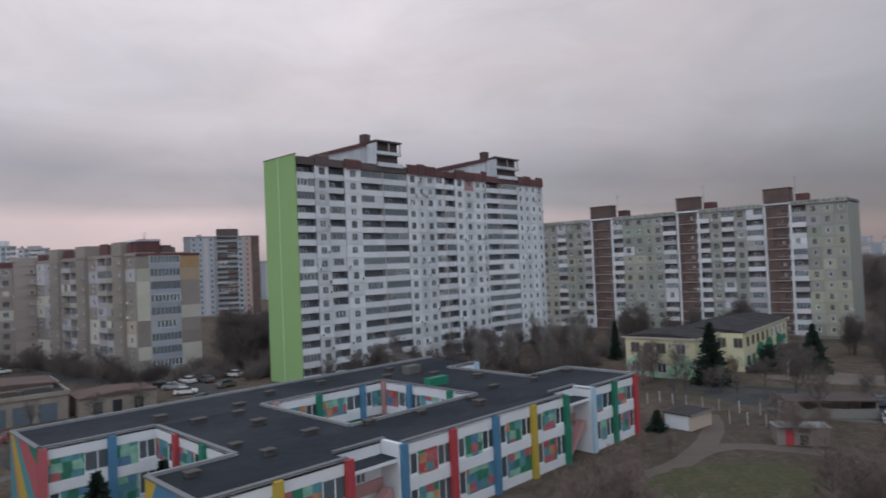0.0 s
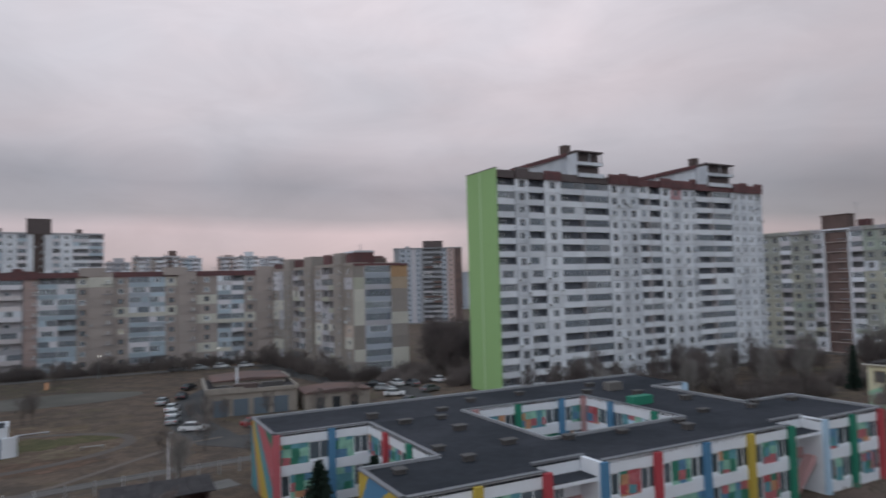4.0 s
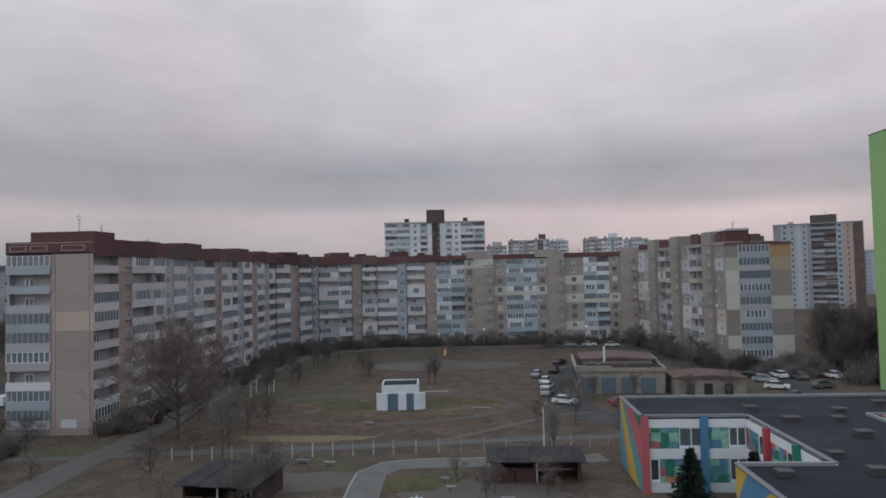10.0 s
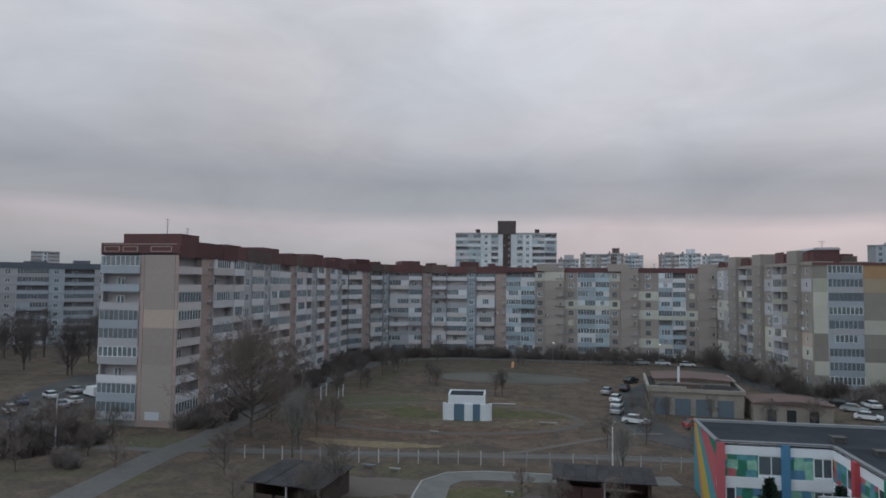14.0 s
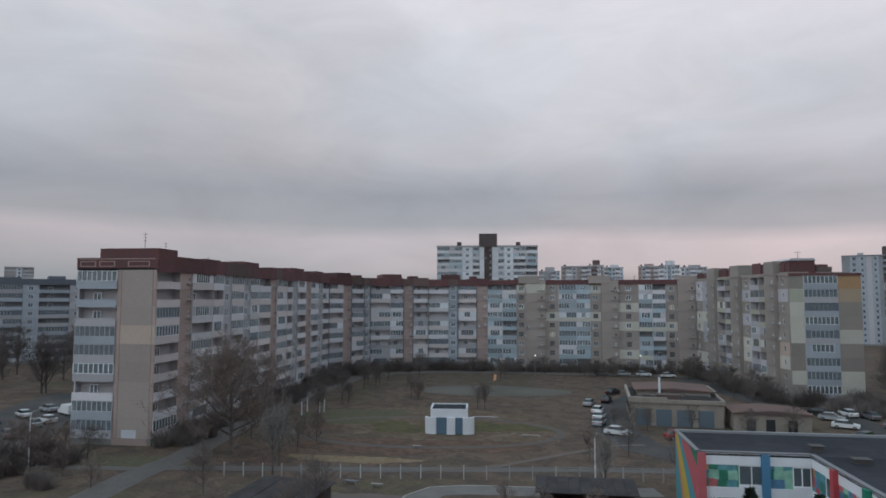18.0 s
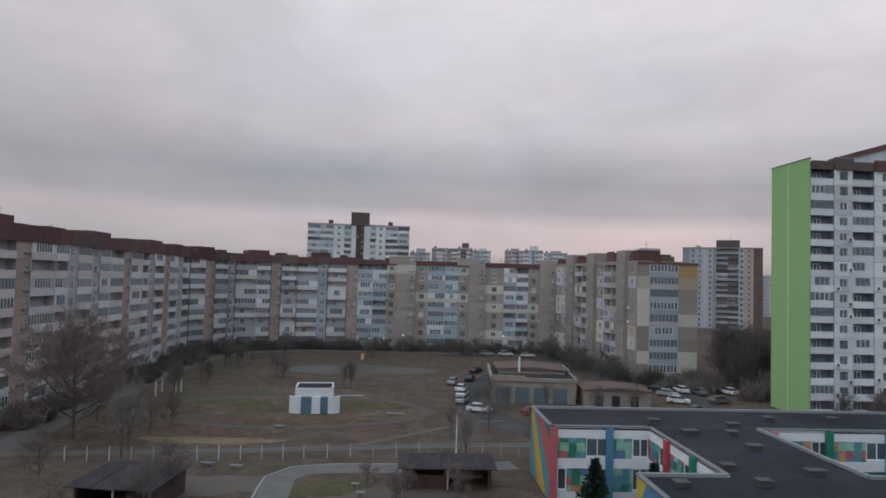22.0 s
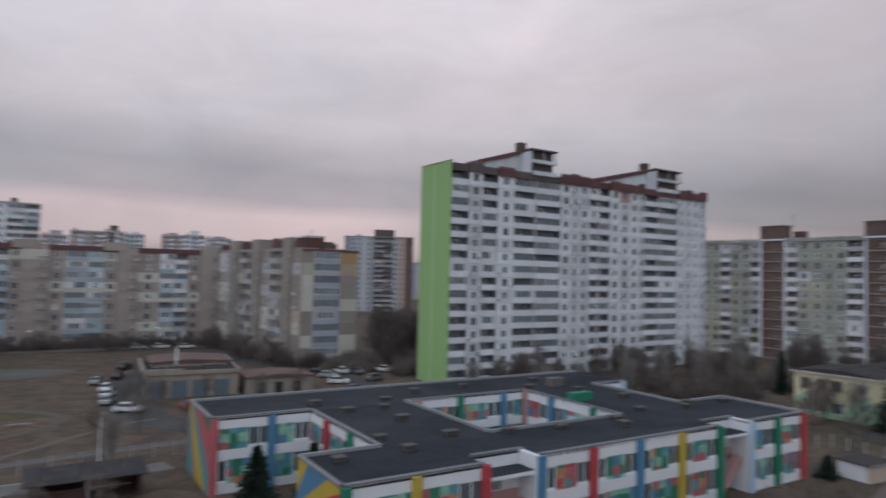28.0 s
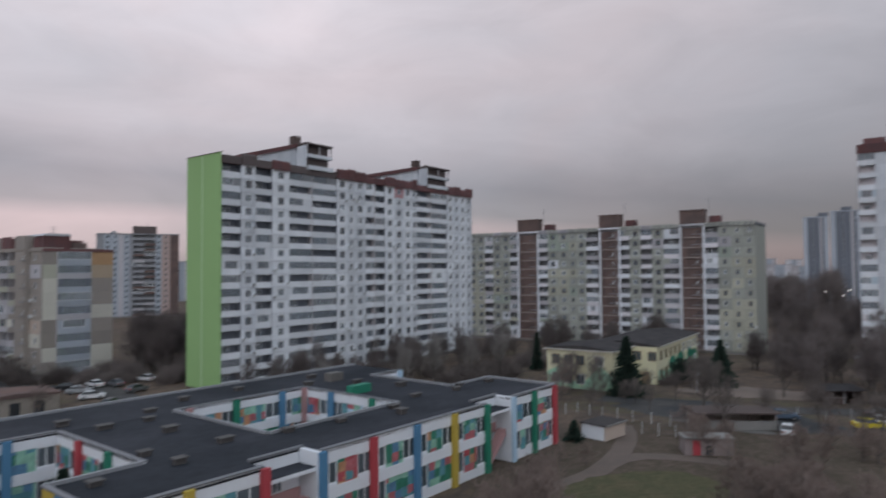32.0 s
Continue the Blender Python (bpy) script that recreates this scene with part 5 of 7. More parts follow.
strip("road_side", [(-94, 21.6), (-91.7, 24.6), (-87.2, 30.3), (-82.5, 36.1), (-75.2, 45.2), (-67.2, 56.2), (-58.8, 67.6), (-48, 80)], 2.4, M["footway"], "asphalt footway outside the white-posted fence", z=0.024)
strip("road_carpark_path", [(-94, 20.6), (-102.1, 11.3), (-107.3, 5.5), (-112, -1)], 1.8, M["footway"], "narrow asphalt footway to the car park", z=0.028)
strip("road_parking", [(-104, 160), (-96, 132), (-88, 110), (-76, 94), (-62, 84), (-48, 84)], 7.0, M["asphalt"], "asphalt access road with parked cars", z=0.03)
strip("road_block", [(-60, 84), (-46, 100), (-44, 124), (-53, 136), (-70, 139), (-88, 151), (-108, 168)], 6.0, M["asphalt"], "asphalt yard road between the blocks", z=0.026)
strip("footpath", [(-71, 50), (-68.4, 55), (-66.8, 60), (-66.4, 68), (-66.0, 76.5), (-65.4, 82), (-63, 86)], 1.1, M["sand"], "trodden light footpath across the meadow", z=0.034)
strip("road_carpark", [(-104, 4), (-128, 6), (-150, 14), (-175, 26)], 16, M["asphalt"], "asphalt car park beside the end of the block", z=0.018)
strip("kindergarten_path", [(-50.0, 32.6), (-54.6, 36.4), (-59.0, 40.4), (-61.6, 42.8), (-62.5, 46.0), (-60.9, 49.2), (-58.2, 52.2), (-54.5, 56.2), (-50.5, 61.0), (-47, 66.5)], 3.4, M["path"], "pale concrete path curving through the kindergarten yard", z=0.04)
strip("kindergarten_kerb", [(-51.1, 31.2), (-55.7, 35.0), (-60.2, 39.0), (-63.2, 41.9), (-64.3, 46.2), (-62.3, 50.2), (-59.4, 53.4), (-55.7, 57.4)], 0.25, M["kerb"], "light kerb along the concrete path", z=0.12)
yard("lawn_island", (-56.0, 44.0), 5.0, 2.6, 50, M["moss"], "green lawn island inside the curving path", z=0.03, seed=2)
yard("play_yard", (-48.5, 47.5), 7.5, 4.6, 45, M["sand"], "trodden sandy play yard", z=0.016, seed=3)
yard("play_yard", (-66.0, 35.0), 8.5, 4.0, 48, M["sand"], "trodden sandy play yard by the fence", seed=4)
yard("meadow_patch", (-97, 70), 24, 13, 48, M["dry_grass"], "dry brown grass of the meadow", seed=5, rough=0.2)
yard("meadow_patch", (-112, 62), 12, 6, 40, M["green_grass"], "dull green grass on the meadow", z=0.02, seed=6, rough=0.25)
yard("meadow_patch", (-87, 77), 8, 4.6, 48, M["moss"], "dull green grass on the meadow", z=0.02, seed=7, rough=0.25)
yard("meadow_patch", (-82, 45.5), 8, 2.2, 44, M["straw"], "straw-yellow dry grass strip", z=0.022, seed=8, rough=0.2)
yard("meadow_patch", (-84, 56.5), 17, 5.5, 47, M["rust_earth"], "rusty brown earth before the kiosk", z=0.016, seed=28, rough=0.16)
yard("meadow_patch", (-107, 52), 6, 3, 40, M["rust_earth"], "rusty brown earth on the meadow", z=0.016, seed=29, rough=0.2)
loop = [(-92 + 23 * math.cos(a) * math.cos(radians(47)) - 12.5 * math.sin(a) * math.sin(radians(47)), 65 + 23 * math.cos(a) * math.sin(radians(47)) + 12.5 * math.sin(a) * math.cos(radians(47))) for a in [2 * math.pi * k / 48 for k in range(49)]]
strip("meadow_track", loop, 1.7, M["dirt"], "trodden earth track round the kiosk", z=0.029)
yard("meadow_patch", (-97, 63), 5, 4.6, 47, M["moss"], "mossy green grass beside the kiosk", z=0.026, seed=30, rough=0.2)
yard("meadow_patch", (-99, 20), 9, 4, 40, M["green_grass"], "dull green grass by the end wall", z=0.014, seed=18, rough=0.25)
yard("sports_court", (-121, 106), 18, 9, 48, M["court"], "worn grey sports court", seed=9, rough=0.05)
yard("turning_yard", (54, 97), 17, 8, -40, M["asphalt"], "asphalt yard with puddled patches", seed=10)
M["pale_sand"] = mat("pale_sand", (0.21, 0.162, 0.138), grain=0.3, stain=0.6, stain_scale=0.2, tint=(0.155, 0.122, 0.105))
yard("sand_yard", (69, 112.5), 12, 6.0, -20, M["pale_sand"], "sandy playground strip", z=0.03, seed=11)
yard("gravel_patch", (47.5, 92.5), 3.0, 1.4, -30, M["path"], "light gravel patch", z=0.04, seed=12)
yard("gravel_patch", (52.5, 86.0), 3.0, 1.2, -30, M["path"], "light gravel patch", z=0.04, seed=13)
M["lawn"] = mottled("olive_lawn", ((0.092, 0.085, 0.050), (0.102, 0.088, 0.054), (0.080, 0.078, 0.046)), (0.12, 0.4))
yard("round_lawn", (27.4, 64.6), 9.2, 6.0, 8, M["lawn"], "round green lawn ringed by a path", z=0.03, seed=14, rough=0.06)
M["red_earth"] = mottled("brown_earth_and_leaves", ((0.104, 0.078, 0.064), (0.088, 0.070, 0.056), (0.116, 0.088, 0.072), (0.080, 0.066, 0.050)), (0.08, 0.22, 0.6))
yard("brown_yard", (36, 72), 30, 19, 40, M["red_earth"], "brown earth with fallen leaves beside the kindergarten", z=0.006, seed=16, rough=0.12)
yard("ring_path", (28.6, 66.5), 11.5, 8.5, 10, M["red_earth"], "sandy path round the lawn", seed=15, rough=0.05)
M["pale_earth"] = mat("pale_trodden_earth", (0.150, 0.114, 0.098), grain=0.4, stain=0.7, stain_scale=0.3, tint=(0.108, 0.084, 0.073))
strip("yard_path", [(13, 62.5), (17.6, 66.2), (21.0, 68.2), (23.6, 70.0), (25.8, 72.2), (28.2, 75.2), (31.0, 79.2), (33.4, 83.6), (35.2, 88.0), (36.2, 92)], 2.7, M["pale_earth"], "sandy path in front of the kindergarten", z=0.022)
strip("lawn_path", [(26.6, 73.2), (29.4, 75.6), (32.4, 76.6), (35.4, 76.0), (38.4, 74.4), (43, 71.2)], 2.6, M["pale_earth"], "trodden path along the far side of the lawn", z=0.026)
strip("road_right", [(40, 112), (52, 104), (66, 98), (84, 92), (110, 84)], 5, M["asphalt"], "asphalt lane past the sandy playground", z=0.034)

# ---- fences with white posts ----
POST = Geo().box(-0.06, 0.06, -0.06, 0.06, 0, 1.7).mesh("post", mat("white_concrete_post", (0.42, 0.42, 0.42), vary=0.5))
M["mesh"] = mat("thin_wire", (0.16, 0.16, 0.165), metal=0.4, bump=0)


def fence(pts, label):
    f = thing("fence", (pts[0][0], pts[0][1], 0), label, "fence")
    for (a, b) in zip(pts, pts[1:]):
        d = math.dist(a, b)
        n = max(1, round(d / 2.6))
        ang = math.degrees(math.atan2(b[1] - a[1], b[0] - a[0]))
        for i in range(n):
            x, y = a[0] + (b[0] - a[0]) * i / n - pts[0][0], a[1] + (b[1] - a[1]) * i / n - pts[0][1]
            put("post", POST, f, (x, y, 0), turn=ang)
        for z in (0.35, 0.9, 1.5):
            part("wire", Geo().tube((a[0] - pts[0][0], a[1] - pts[0][1], z), (b[0] - pts[0][0], b[1] - pts[0][1], z), 0.018, 0.018, 4), M["mesh"], f)


fence([(-84, 28.4), (-76, 37.8), (-66.6, 49.6), (-59.4, 58.4), (-53.8, 65.0), (-47.6, 72.4)], "wire fence on white concrete posts round the kindergarten yard")
fence([(28.1, 99.5), (32.4, 101), (35.2, 97.5), (38.6, 94), (42.8, 90.5), (46, 86.5)], "low fence of white concrete posts beside the yard")
fence([(36.9, 86.7), (40.6, 84.4), (44.0, 82.5)], "short row of white concrete posts")
fence([(64, 92.8), (67.4, 91.0), (71, 90.6), (77, 89)], "white fence posts beside parked cars")

# ---- bare trees ----


def grow(seed, height, spread, levels=4, first=0.28, limbs=7, split=4, twig=0.013, leaf="twig", reach=1.0):
    """Bare tree: trunk and main limbs, and a crown of forking twigs that end in thin spikes."""
    r = random.Random(seed)
    trunk, crown = Geo(), Geo()
    top = Vector((r.uniform(-0.3, 0.3), r.uniform(-0.3, 0.3), height * 0.62))
    r0 = height * 0.017
    trunk.tube((0, 0, -0.2), top * 0.45, r0, r0 * 0.75, 7).tube(top * 0.45, top, r0 * 0.75, r0 * 0.4, 6)

    def spike(g, p, q, rad):
        d = (q - p).normalized()
        h = d.orthogonal().normalized()
        o = d.cross(h)
        n = len(g.v)
        g.v += [tuple(p + rad * h), tuple(p - 0.5 * rad * h + 0.87 * rad * o), tuple(p - 0.5 * rad * h - 0.87 * rad * o), tuple(q)]
        g.f += [[n, n + 1, n + 3], [n + 1, n + 2, n + 3], [n + 2, n, n + 3]]
        g.m += [0, 0, 0]

    def limb(p, d, length, rad, lev):
        bend = (d + Vector((r.uniform(-0.3, 0.3), r.uniform(-0.3, 0.3), r.uniform(0.0, 0.3)))).normalized()
        mid = p + d * length * 0.5
        q = mid + bend * length * 0.5
        g = trunk if lev == 0 else crown
        if lev >= levels - 1:
            spike(g, p, q, rad * 1.25)
            return
        if lev >= levels - 2:
            spike(g, p, q, rad * 1.15)
        else:
            g.tube(p, mid, rad, rad * 0.8, 5 if lev == 0 else 3)
            g.tube(mid, q, rad * 0.8, rad * 0.5, 5 if lev == 0 else 3)
        for _ in range(split + (2 if lev == levels - 2 else 0)):
            f = r.uniform(0.25, 1.0)
            side = Vector((r.uniform(-1, 1), r.uniform(-1, 1), r.uniform(-0.35, 0.75))).normalized()
            limb(p + (q - p) * f, (bend * 0.7 + side * 0.85).normalized(), length * r.uniform(0.5, 0.74), max(rad * 0.5, twig), lev + 1)

    for i in range(limbs):
        f = first + (1 - first) * (i + r.random()) / limbs
        a = 2.4 * i + r.uniform(-0.5, 0.5)
        up = 0.5 + 0.9 * f
        d = Vector((math.cos(a) * spread, math.sin(a) * spread, up)).normalized()
        limb(top * f, d, reach * height * r.uniform(0.26, 0.38) * (1.15 - 0.45 * f), r0 * 0.45 * (1.2 - 0.6 * f), 0)
    return trunk.mesh("trunk", M["bark"]), crown.mesh("crown", M[leaf])


TREES = [grow(1, 15, 1.6, 6, first=0.16, limbs=19, split=4, twig=0.014, leaf="hedge", reach=1.3), grow(2, 10, 0.85, 5, limbs=9, split=4, twig=0.012), grow(3, 12, 0.42, 4, limbs=13, split=5, leaf="pale_twig"),
         grow(4, 8, 0.95, 5, limbs=8, split=4, twig=0.010), grow(5, 9, 0.8, 5, first=0.15, limbs=9, split=4, twig=0.012), grow(6, 7, 0.95, 5, first=0.1, limbs=9, split=4, twig=0.010, leaf="red_twig"), grow(9, 7, 0.95, 5, first=0.1, limbs=9, split=4, twig=0.010, leaf="hedge")]
WILD = [grow(7, 11, 0.55, 4, first=0.12, limbs=13, split=5, twig=0.014, reach=1.05), grow(8, 12.5, 0.42, 4, first=0.16, limbs=14, split=5, twig=0.014, reach=1.0)]
WOODS = {}
BUSH = []
for sd in (11, 12):
    rbush, gb = random.Random(sd), Geo()
    for i in range(340):
        a, sp = rbush.uniform(0, 6.28), rbush.uniform(0.1, 1.0)
        cl = rbush.choice(((-1.0, -0.2, 0.8), (0.2, 0.3, 1.1), (1.1, -0.1, 0.65), (0.5, -0.6, 0.5)))
        b0 = Vector((cl[0] + rbush.uniform(-0.6, 0.6), cl[1] + rbush.uniform(-0.5, 0.5), 0))
        tip = b0 + Vector((math.cos(a) * sp, math.sin(a) * sp, cl[2] * rbush.uniform(0.7, 2.3)))
        gb.tube(b0, tip, 0.035, 0.012, 3)
        for _ in range(2):
            m1 = b0 + (tip - b0) * rbush.uniform(0.4, 0.9)
            gb.tube(m1, m1 + Vector((rbush.uniform(-0.5, 0.5), rbush.uniform(-0.5, 0.5), rbush.uniform(0.1, 0.6))), 0.016, 0.008, 3)
    BUSH.append(gb.mesh("branches", M["dark_hedge"]))


def tree(kind, x, y, size, turn, label, group):
    t = thing("tree", (x, y, 0), label, "tree", group, turn)
    t.matrix_basis = pose(x, y, 0, 0, 0, turn) @ Matrix.Scale(size, 4)
    put("trunk", TREES[kind][0], t)
    put("crown", TREES[kind][1], t)
    return t


def wild(key, x, y, size, turn):
    """Notes one tree of a far wood, all of whose trees are drawn as one mass."""
    WOODS.setdefault(key, []).append((x, y, size, turn))


def plant(key, label):
    """One mass of bare trees out of all the places noted for it."""
    w = thing("bare_wood", (WOODS[key][0][0], WOODS[key][0][1], 0), label, "trees", kind="stuff")
    for slot, name in ((0, "trunks"), (1, "crowns")):
        cos, faces, n = [], [], 0
        src = []
        for t in WILD:
            me = t[slot]
            co = np.empty(len(me.vertices) * 3)
            me.vertices.foreach_get("co", co)
            src.append((co.reshape(-1, 3), [tuple(p.vertices) for p in me.polygons]))
        for i, (x, y, size, turn) in enumerate(WOODS[key]):
            co, fs = src[i % 2]
            c, s = math.cos(radians(turn)) * size, math.sin(radians(turn)) * size
            cos.append(np.column_stack((co[:, 0] * c - co[:, 1] * s + x - WOODS[key][0][0], co[:, 0] * s + co[:, 1] * c + y - WOODS[key][0][1], co[:, 2] * size)))
            faces += [tuple(k + n for k in f) for f in fs]
            n += len(co)
        me = bpy.data.meshes.new(name)
        me.from_pydata(np.concatenate(cos).tolist(), [], faces)
        me.materials.append(M["bark" if slot == 0 else "dark_twig"])
        put(name, me, w)["kind"] = "stuff"


def bush(x, y, size, turn, label="leafless brown shrub among bare trees", group="shrubs"):
    t = put("shrub", BUSH[int(turn) % 2])
    t.matrix_basis = pose(x, y, 0, 0, 0, turn) @ Matrix.Diagonal((size * 1.35, size * 1.35, size, 1))
    return tagged(t, label, "shrub", group)


rt = random.Random(21)
tree(0, -95.2, 33.0, 1.08, 30, "large bare spreading tree before the curved block", "meadow trees")
tree(2, -81, 33.6, 0.72, 60, "slender bare tree by the footway", "meadow trees")
tree(2, -50.0, 60.7, 0.62, 200, "slender bare birch by the yard fence", "yard trees")
tree(3, -45.5, 45.0, 0.5, 10, "young bare tree in the sandy yard", "yard trees")
tree(3, -46, 70, 0.9, 80, "bare tree beside the kindergarten", "yard trees")
for x, y, k, s in ((-63, 31, 3, 0.8), (-78, 24, 4, 0.6), (-60, 27, 3, 0.7), (-114, 56, 3, 0.9), (-124, 84, 3, 0.7), (-132, 66, 1, 0.8), (-120, 48, 4, 0.8), (-142, 82, 3, 1.0), (-108, 92, 3, 0.6), (-132, 118, 3, 0.8), (-150, 104, 1, 0.8), (-139, 126, 3, 0.8)):
    tree(k, x, y, s, rt.uniform(0, 360), "bare winter tree on the brown meadow", "meadow trees")
tree(5, -99.5, 48.6, 0.62, 20, "reddish bare shrubby tree on the meadow", "meadow trees")
for x, y, k in ((-47.6, 48.2, 0.55), (-43.6, 51.8, 0.6), (-52.6, 47.6, 0.5), (-68.5, 22.0, 0.55), (-63.0, 27.5, 0.6)):
    tree(6, x, y, k, x * 41 % 360, "low bare brown tree beside a play pavilion", "yard trees")
# belt between the kindergarten and the white block
for i in range(74):
    f = rt.random()
    off = rt.uniform(3.5, 17)
    x, y = -27 + 60 * f * 0.96 + off * 0.71, 124 + 60 * f - off * 0.70
    wild("screen", x, y, rt.uniform(0.38, 0.72), rt.uniform(0, 360))
plant("screen", "dense belt of bare trees before the white block")
for i in range(22):
    f = rt.random()
    bush(-24 + 70 * f + rt.uniform(-4, 8), 108 + 52 * f + rt.uniform(-8, 4), rt.uniform(1.0, 1.8), rt.uniform(0, 360))
for x, y, k in ((6, 120, 0.8), (12, 126, 0.9), (20, 131, 0.85), (27, 136, 0.9), (-8, 113, 0.7)):
    tree(2, x, y, k, x * 31 % 360, "slender pale birch before the white block", "birches")
# thicket between the tan end section and the green end
for i in range(48):
    x, y = rt.uniform(-56, -40), rt.uniform(150, 196)
    wild("thicket", x, y, rt.uniform(0.8, 1.2), rt.uniform(0, 360))
plant("thicket", "dark thicket of bare trees by the green end")
for i in range(14):
    bush(rt.uniform(-58, -38), rt.uniform(140, 152), rt.uniform(1.2, 2.0), rt.uniform(0, 360))
# wood before and beside the twelve-storey block
for i in range(58):
    f = rt.random()
    x = 36 + 62 * f
    y = 194 - 58 * f - rt.uniform(4, 34)
    if 33 < x < 84 and y < 0.8 * x + 104 and y > 100:
        y = 0.8 * x + 104 + rt.uniform(0, 8)
    wild("belt", x, y, rt.uniform(0.55, 0.9), rt.uniform(0, 360))
plant("belt", "wood of bare trees before the twelve-storey block")
for i in range(70):
    a, d = radians(rt.uniform(31, 47)), rt.uniform(125, 260)
    wild("wood", math.sin(a) * d, math.cos(a) * d, rt.uniform(0.7, 1.2), rt.uniform(0, 360))
for i in range(46):
    a, d = radians(rt.uniform(31.5, 37.5)), rt.uniform(260, 420)
    wild("wood", math.sin(a) * d, math.cos(a) * d, rt.uniform(1.3, 1.9), rt.uniform(0, 360))
plant("wood", "dark wood of bare trees by the high-rises")
for i in range(16):
    a, d = radians(rt.uniform(17, 40)), rt.uniform(96, 128)
    tree(rt.choice((3, 1)), math.sin(a) * d, math.cos(a) * d, rt.uniform(0.5, 0.8), rt.uniform(0, 360), "thin bare tree round the playground", "playground trees")
# near trees below the window
for i in range(80):
    a, d = radians(rt.uniform(9, 44)), rt.uniform(44, 64)
    if a < radians(13):
        d = min(d, 54)
    x, y = math.sin(a) * d, math.cos(a) * d
    if math.dist((x, y), (28.6, 66)) > 8.5 and not (radians(17) < a < radians(29.5) and d > 49):
        tree(5, x, y, rt.uniform(0.6, 1.1), rt.uniform(0, 360), "low bare reddish-brown tree below the window", "near trees")
for i in range(60):
    a, d = radians(rt.uniform(19, 46)), rt.uniform(62, 96)
    x, y = math.sin(a) * d, math.cos(a) * d
    if math.dist((x, y), (28.6, 66)) > 10 and abs(math.dist((x, y), (68, 87))) > 7 and math.dist((x, y), (34, 86)) > 7 and math.dist((x, y), (29, 78)) > 8 and math.dist((x, y), (58, 88)) > 6:
        tree(5, x, y, rt.uniform(0.4, 0.75), rt.uniform(0, 360), "low bare reddish-brown tree round the yard", "near trees")
for x, y, s in ((-103, 13, 1.2), (-106, 10, 1.4), (-109, 5, 1.3), (-100, 5.5, 1.2), (-112, 12, 1.0), (-97, -1, 1.3), (-92, 9, 1.0)):
    bush(x, y, s, x * 37 % 360, "dark leafless shrub beside the car park")
for k in range(9):
    q = 13 + 3.8 * k
    bush(44.4 + 0.643 * q + 0.766 * (6.4 + k % 3 * 0.5), 117.2 + 0.766 * q - 0.643 * (6.4 + k % 3 * 0.5), 0.8 + 0.15 * (k % 4), 40 * k, "dark shrub before the yellow building")
for x, y, k in ((24.6, 73.6, 0.42), (22.0, 75.4, 0.38), (18.6, 70.8, 0.4)):
    tree(5, x, y, k, 50 * x, "low bare reddish-brown tree round the yard", "near trees")
# shrubs at the foot of the nine-storey blocks
for (p, q, n) in ((Q[0], Q[1], 30), (Q[1], Q[2], 7), (Q[2], Q[3], 8), (Q[3], Q[4], 8), (Q[4], Q[5], 22), (Q[5], Q[6], 16), (Q[6], Q[7], 7)):
    ln, an = span(p, q)
    for i in range(n):
        f, off = (i + rt.random()) / n, rt.uniform(1.6, 4.5)
        bush(p[0] + (q[0] - p[0]) * f + math.sin(radians(an)) * off, p[1] + (q[1] - p[1]) * f - math.cos(radians(an)) * off, rt.uniform(0.7, 1.7), rt.uniform(0, 360), "leafless dark shrub at the foot of the block")
for i in range(9):
    f = rt.random()
    tree(rt.choice((3, 3, 4)), -105 - 58 * f + rt.uniform(5, 12), 38 + 62 * f + rt.uniform(-6, 4), rt.uniform(0.5, 0.8), rt.uniform(0, 360), "bare tree along the curved block", "meadow trees")
for i in range(20):
    f = rt.random()
    tree(rt.choice((3, 4, 4)), -152 + 45 * f + rt.uniform(3, 7), 134 + 43 * f - rt.uniform(3, 7), rt.uniform(0.35, 0.7), rt.uniform(0, 360), "small bare tree at the foot of the tan block", "meadow trees")
for i in range(16):
    f = rt.random()
    tree(rt.choice((3, 4)), -108 + 40 * f, 173 - 33 * f - rt.uniform(2, 8), rt.uniform(0.5, 0.9), rt.uniform(0, 360), "bare tree at the foot of the beige block", "meadow trees")


# wispy trees across the meadow and round the car park
for i in range(7):
    x, y = rt.uniform(-140, -92), rt.uniform(46, 92)
    if math.dist((x, y), (-89, 66)) > 12:
        tree(rt.choice((3, 4, 5)), x, y, rt.uniform(0.45, 0.8), rt.uniform(0, 360), "wispy bare sapling on the brown meadow", "meadow trees")
for x, y, k, s in ((-84.6, 35.9, 2, 0.75), (-94.2, 46.1, 6, 0.7), (-90, 41, 6, 0.8), (-103, 39, 6, 0.8), (-88, 27, 6, 0.6), (-112, 4, 6, 1.0), (-108, -3, 4, 0.8), (-121, -4, 4, 0.9), (-106, 11, 6, 0.9), (-110, 14, 6, 0.7)):
    tree(k, x, y, s, rt.uniform(0, 360), "bare brownish tree by the asphalt", "meadow trees")
for x, y, k, s in ((-104, 16, 4, 0.6), (-101, 9, 6, 0.9), (-108, 7.5, 6, 0.9), (-115, 9, 6, 0.8), (-96, 12, 6, 0.7), (-99, 2, 6, 0.8), (-104, -6, 6, 0.9), (-93, 4, 6, 0.7), (-88, 14, 6, 0.6), (-74, 92.6, 3, 0.5), (-69.5, 95.6, 4, 0.5), (-63.5, 99.5, 3, 0.6), (-56, 104, 4, 0.6), (-52, 110, 6, 0.8), (-62, 72, 3, 0.6), (-69, 91, 3, 0.7), (-60, 78, 3, 0.7)):
    tree(k, x, y, s, rt.uniform(0, 360), "bare brownish tree by the asphalt", "meadow trees")
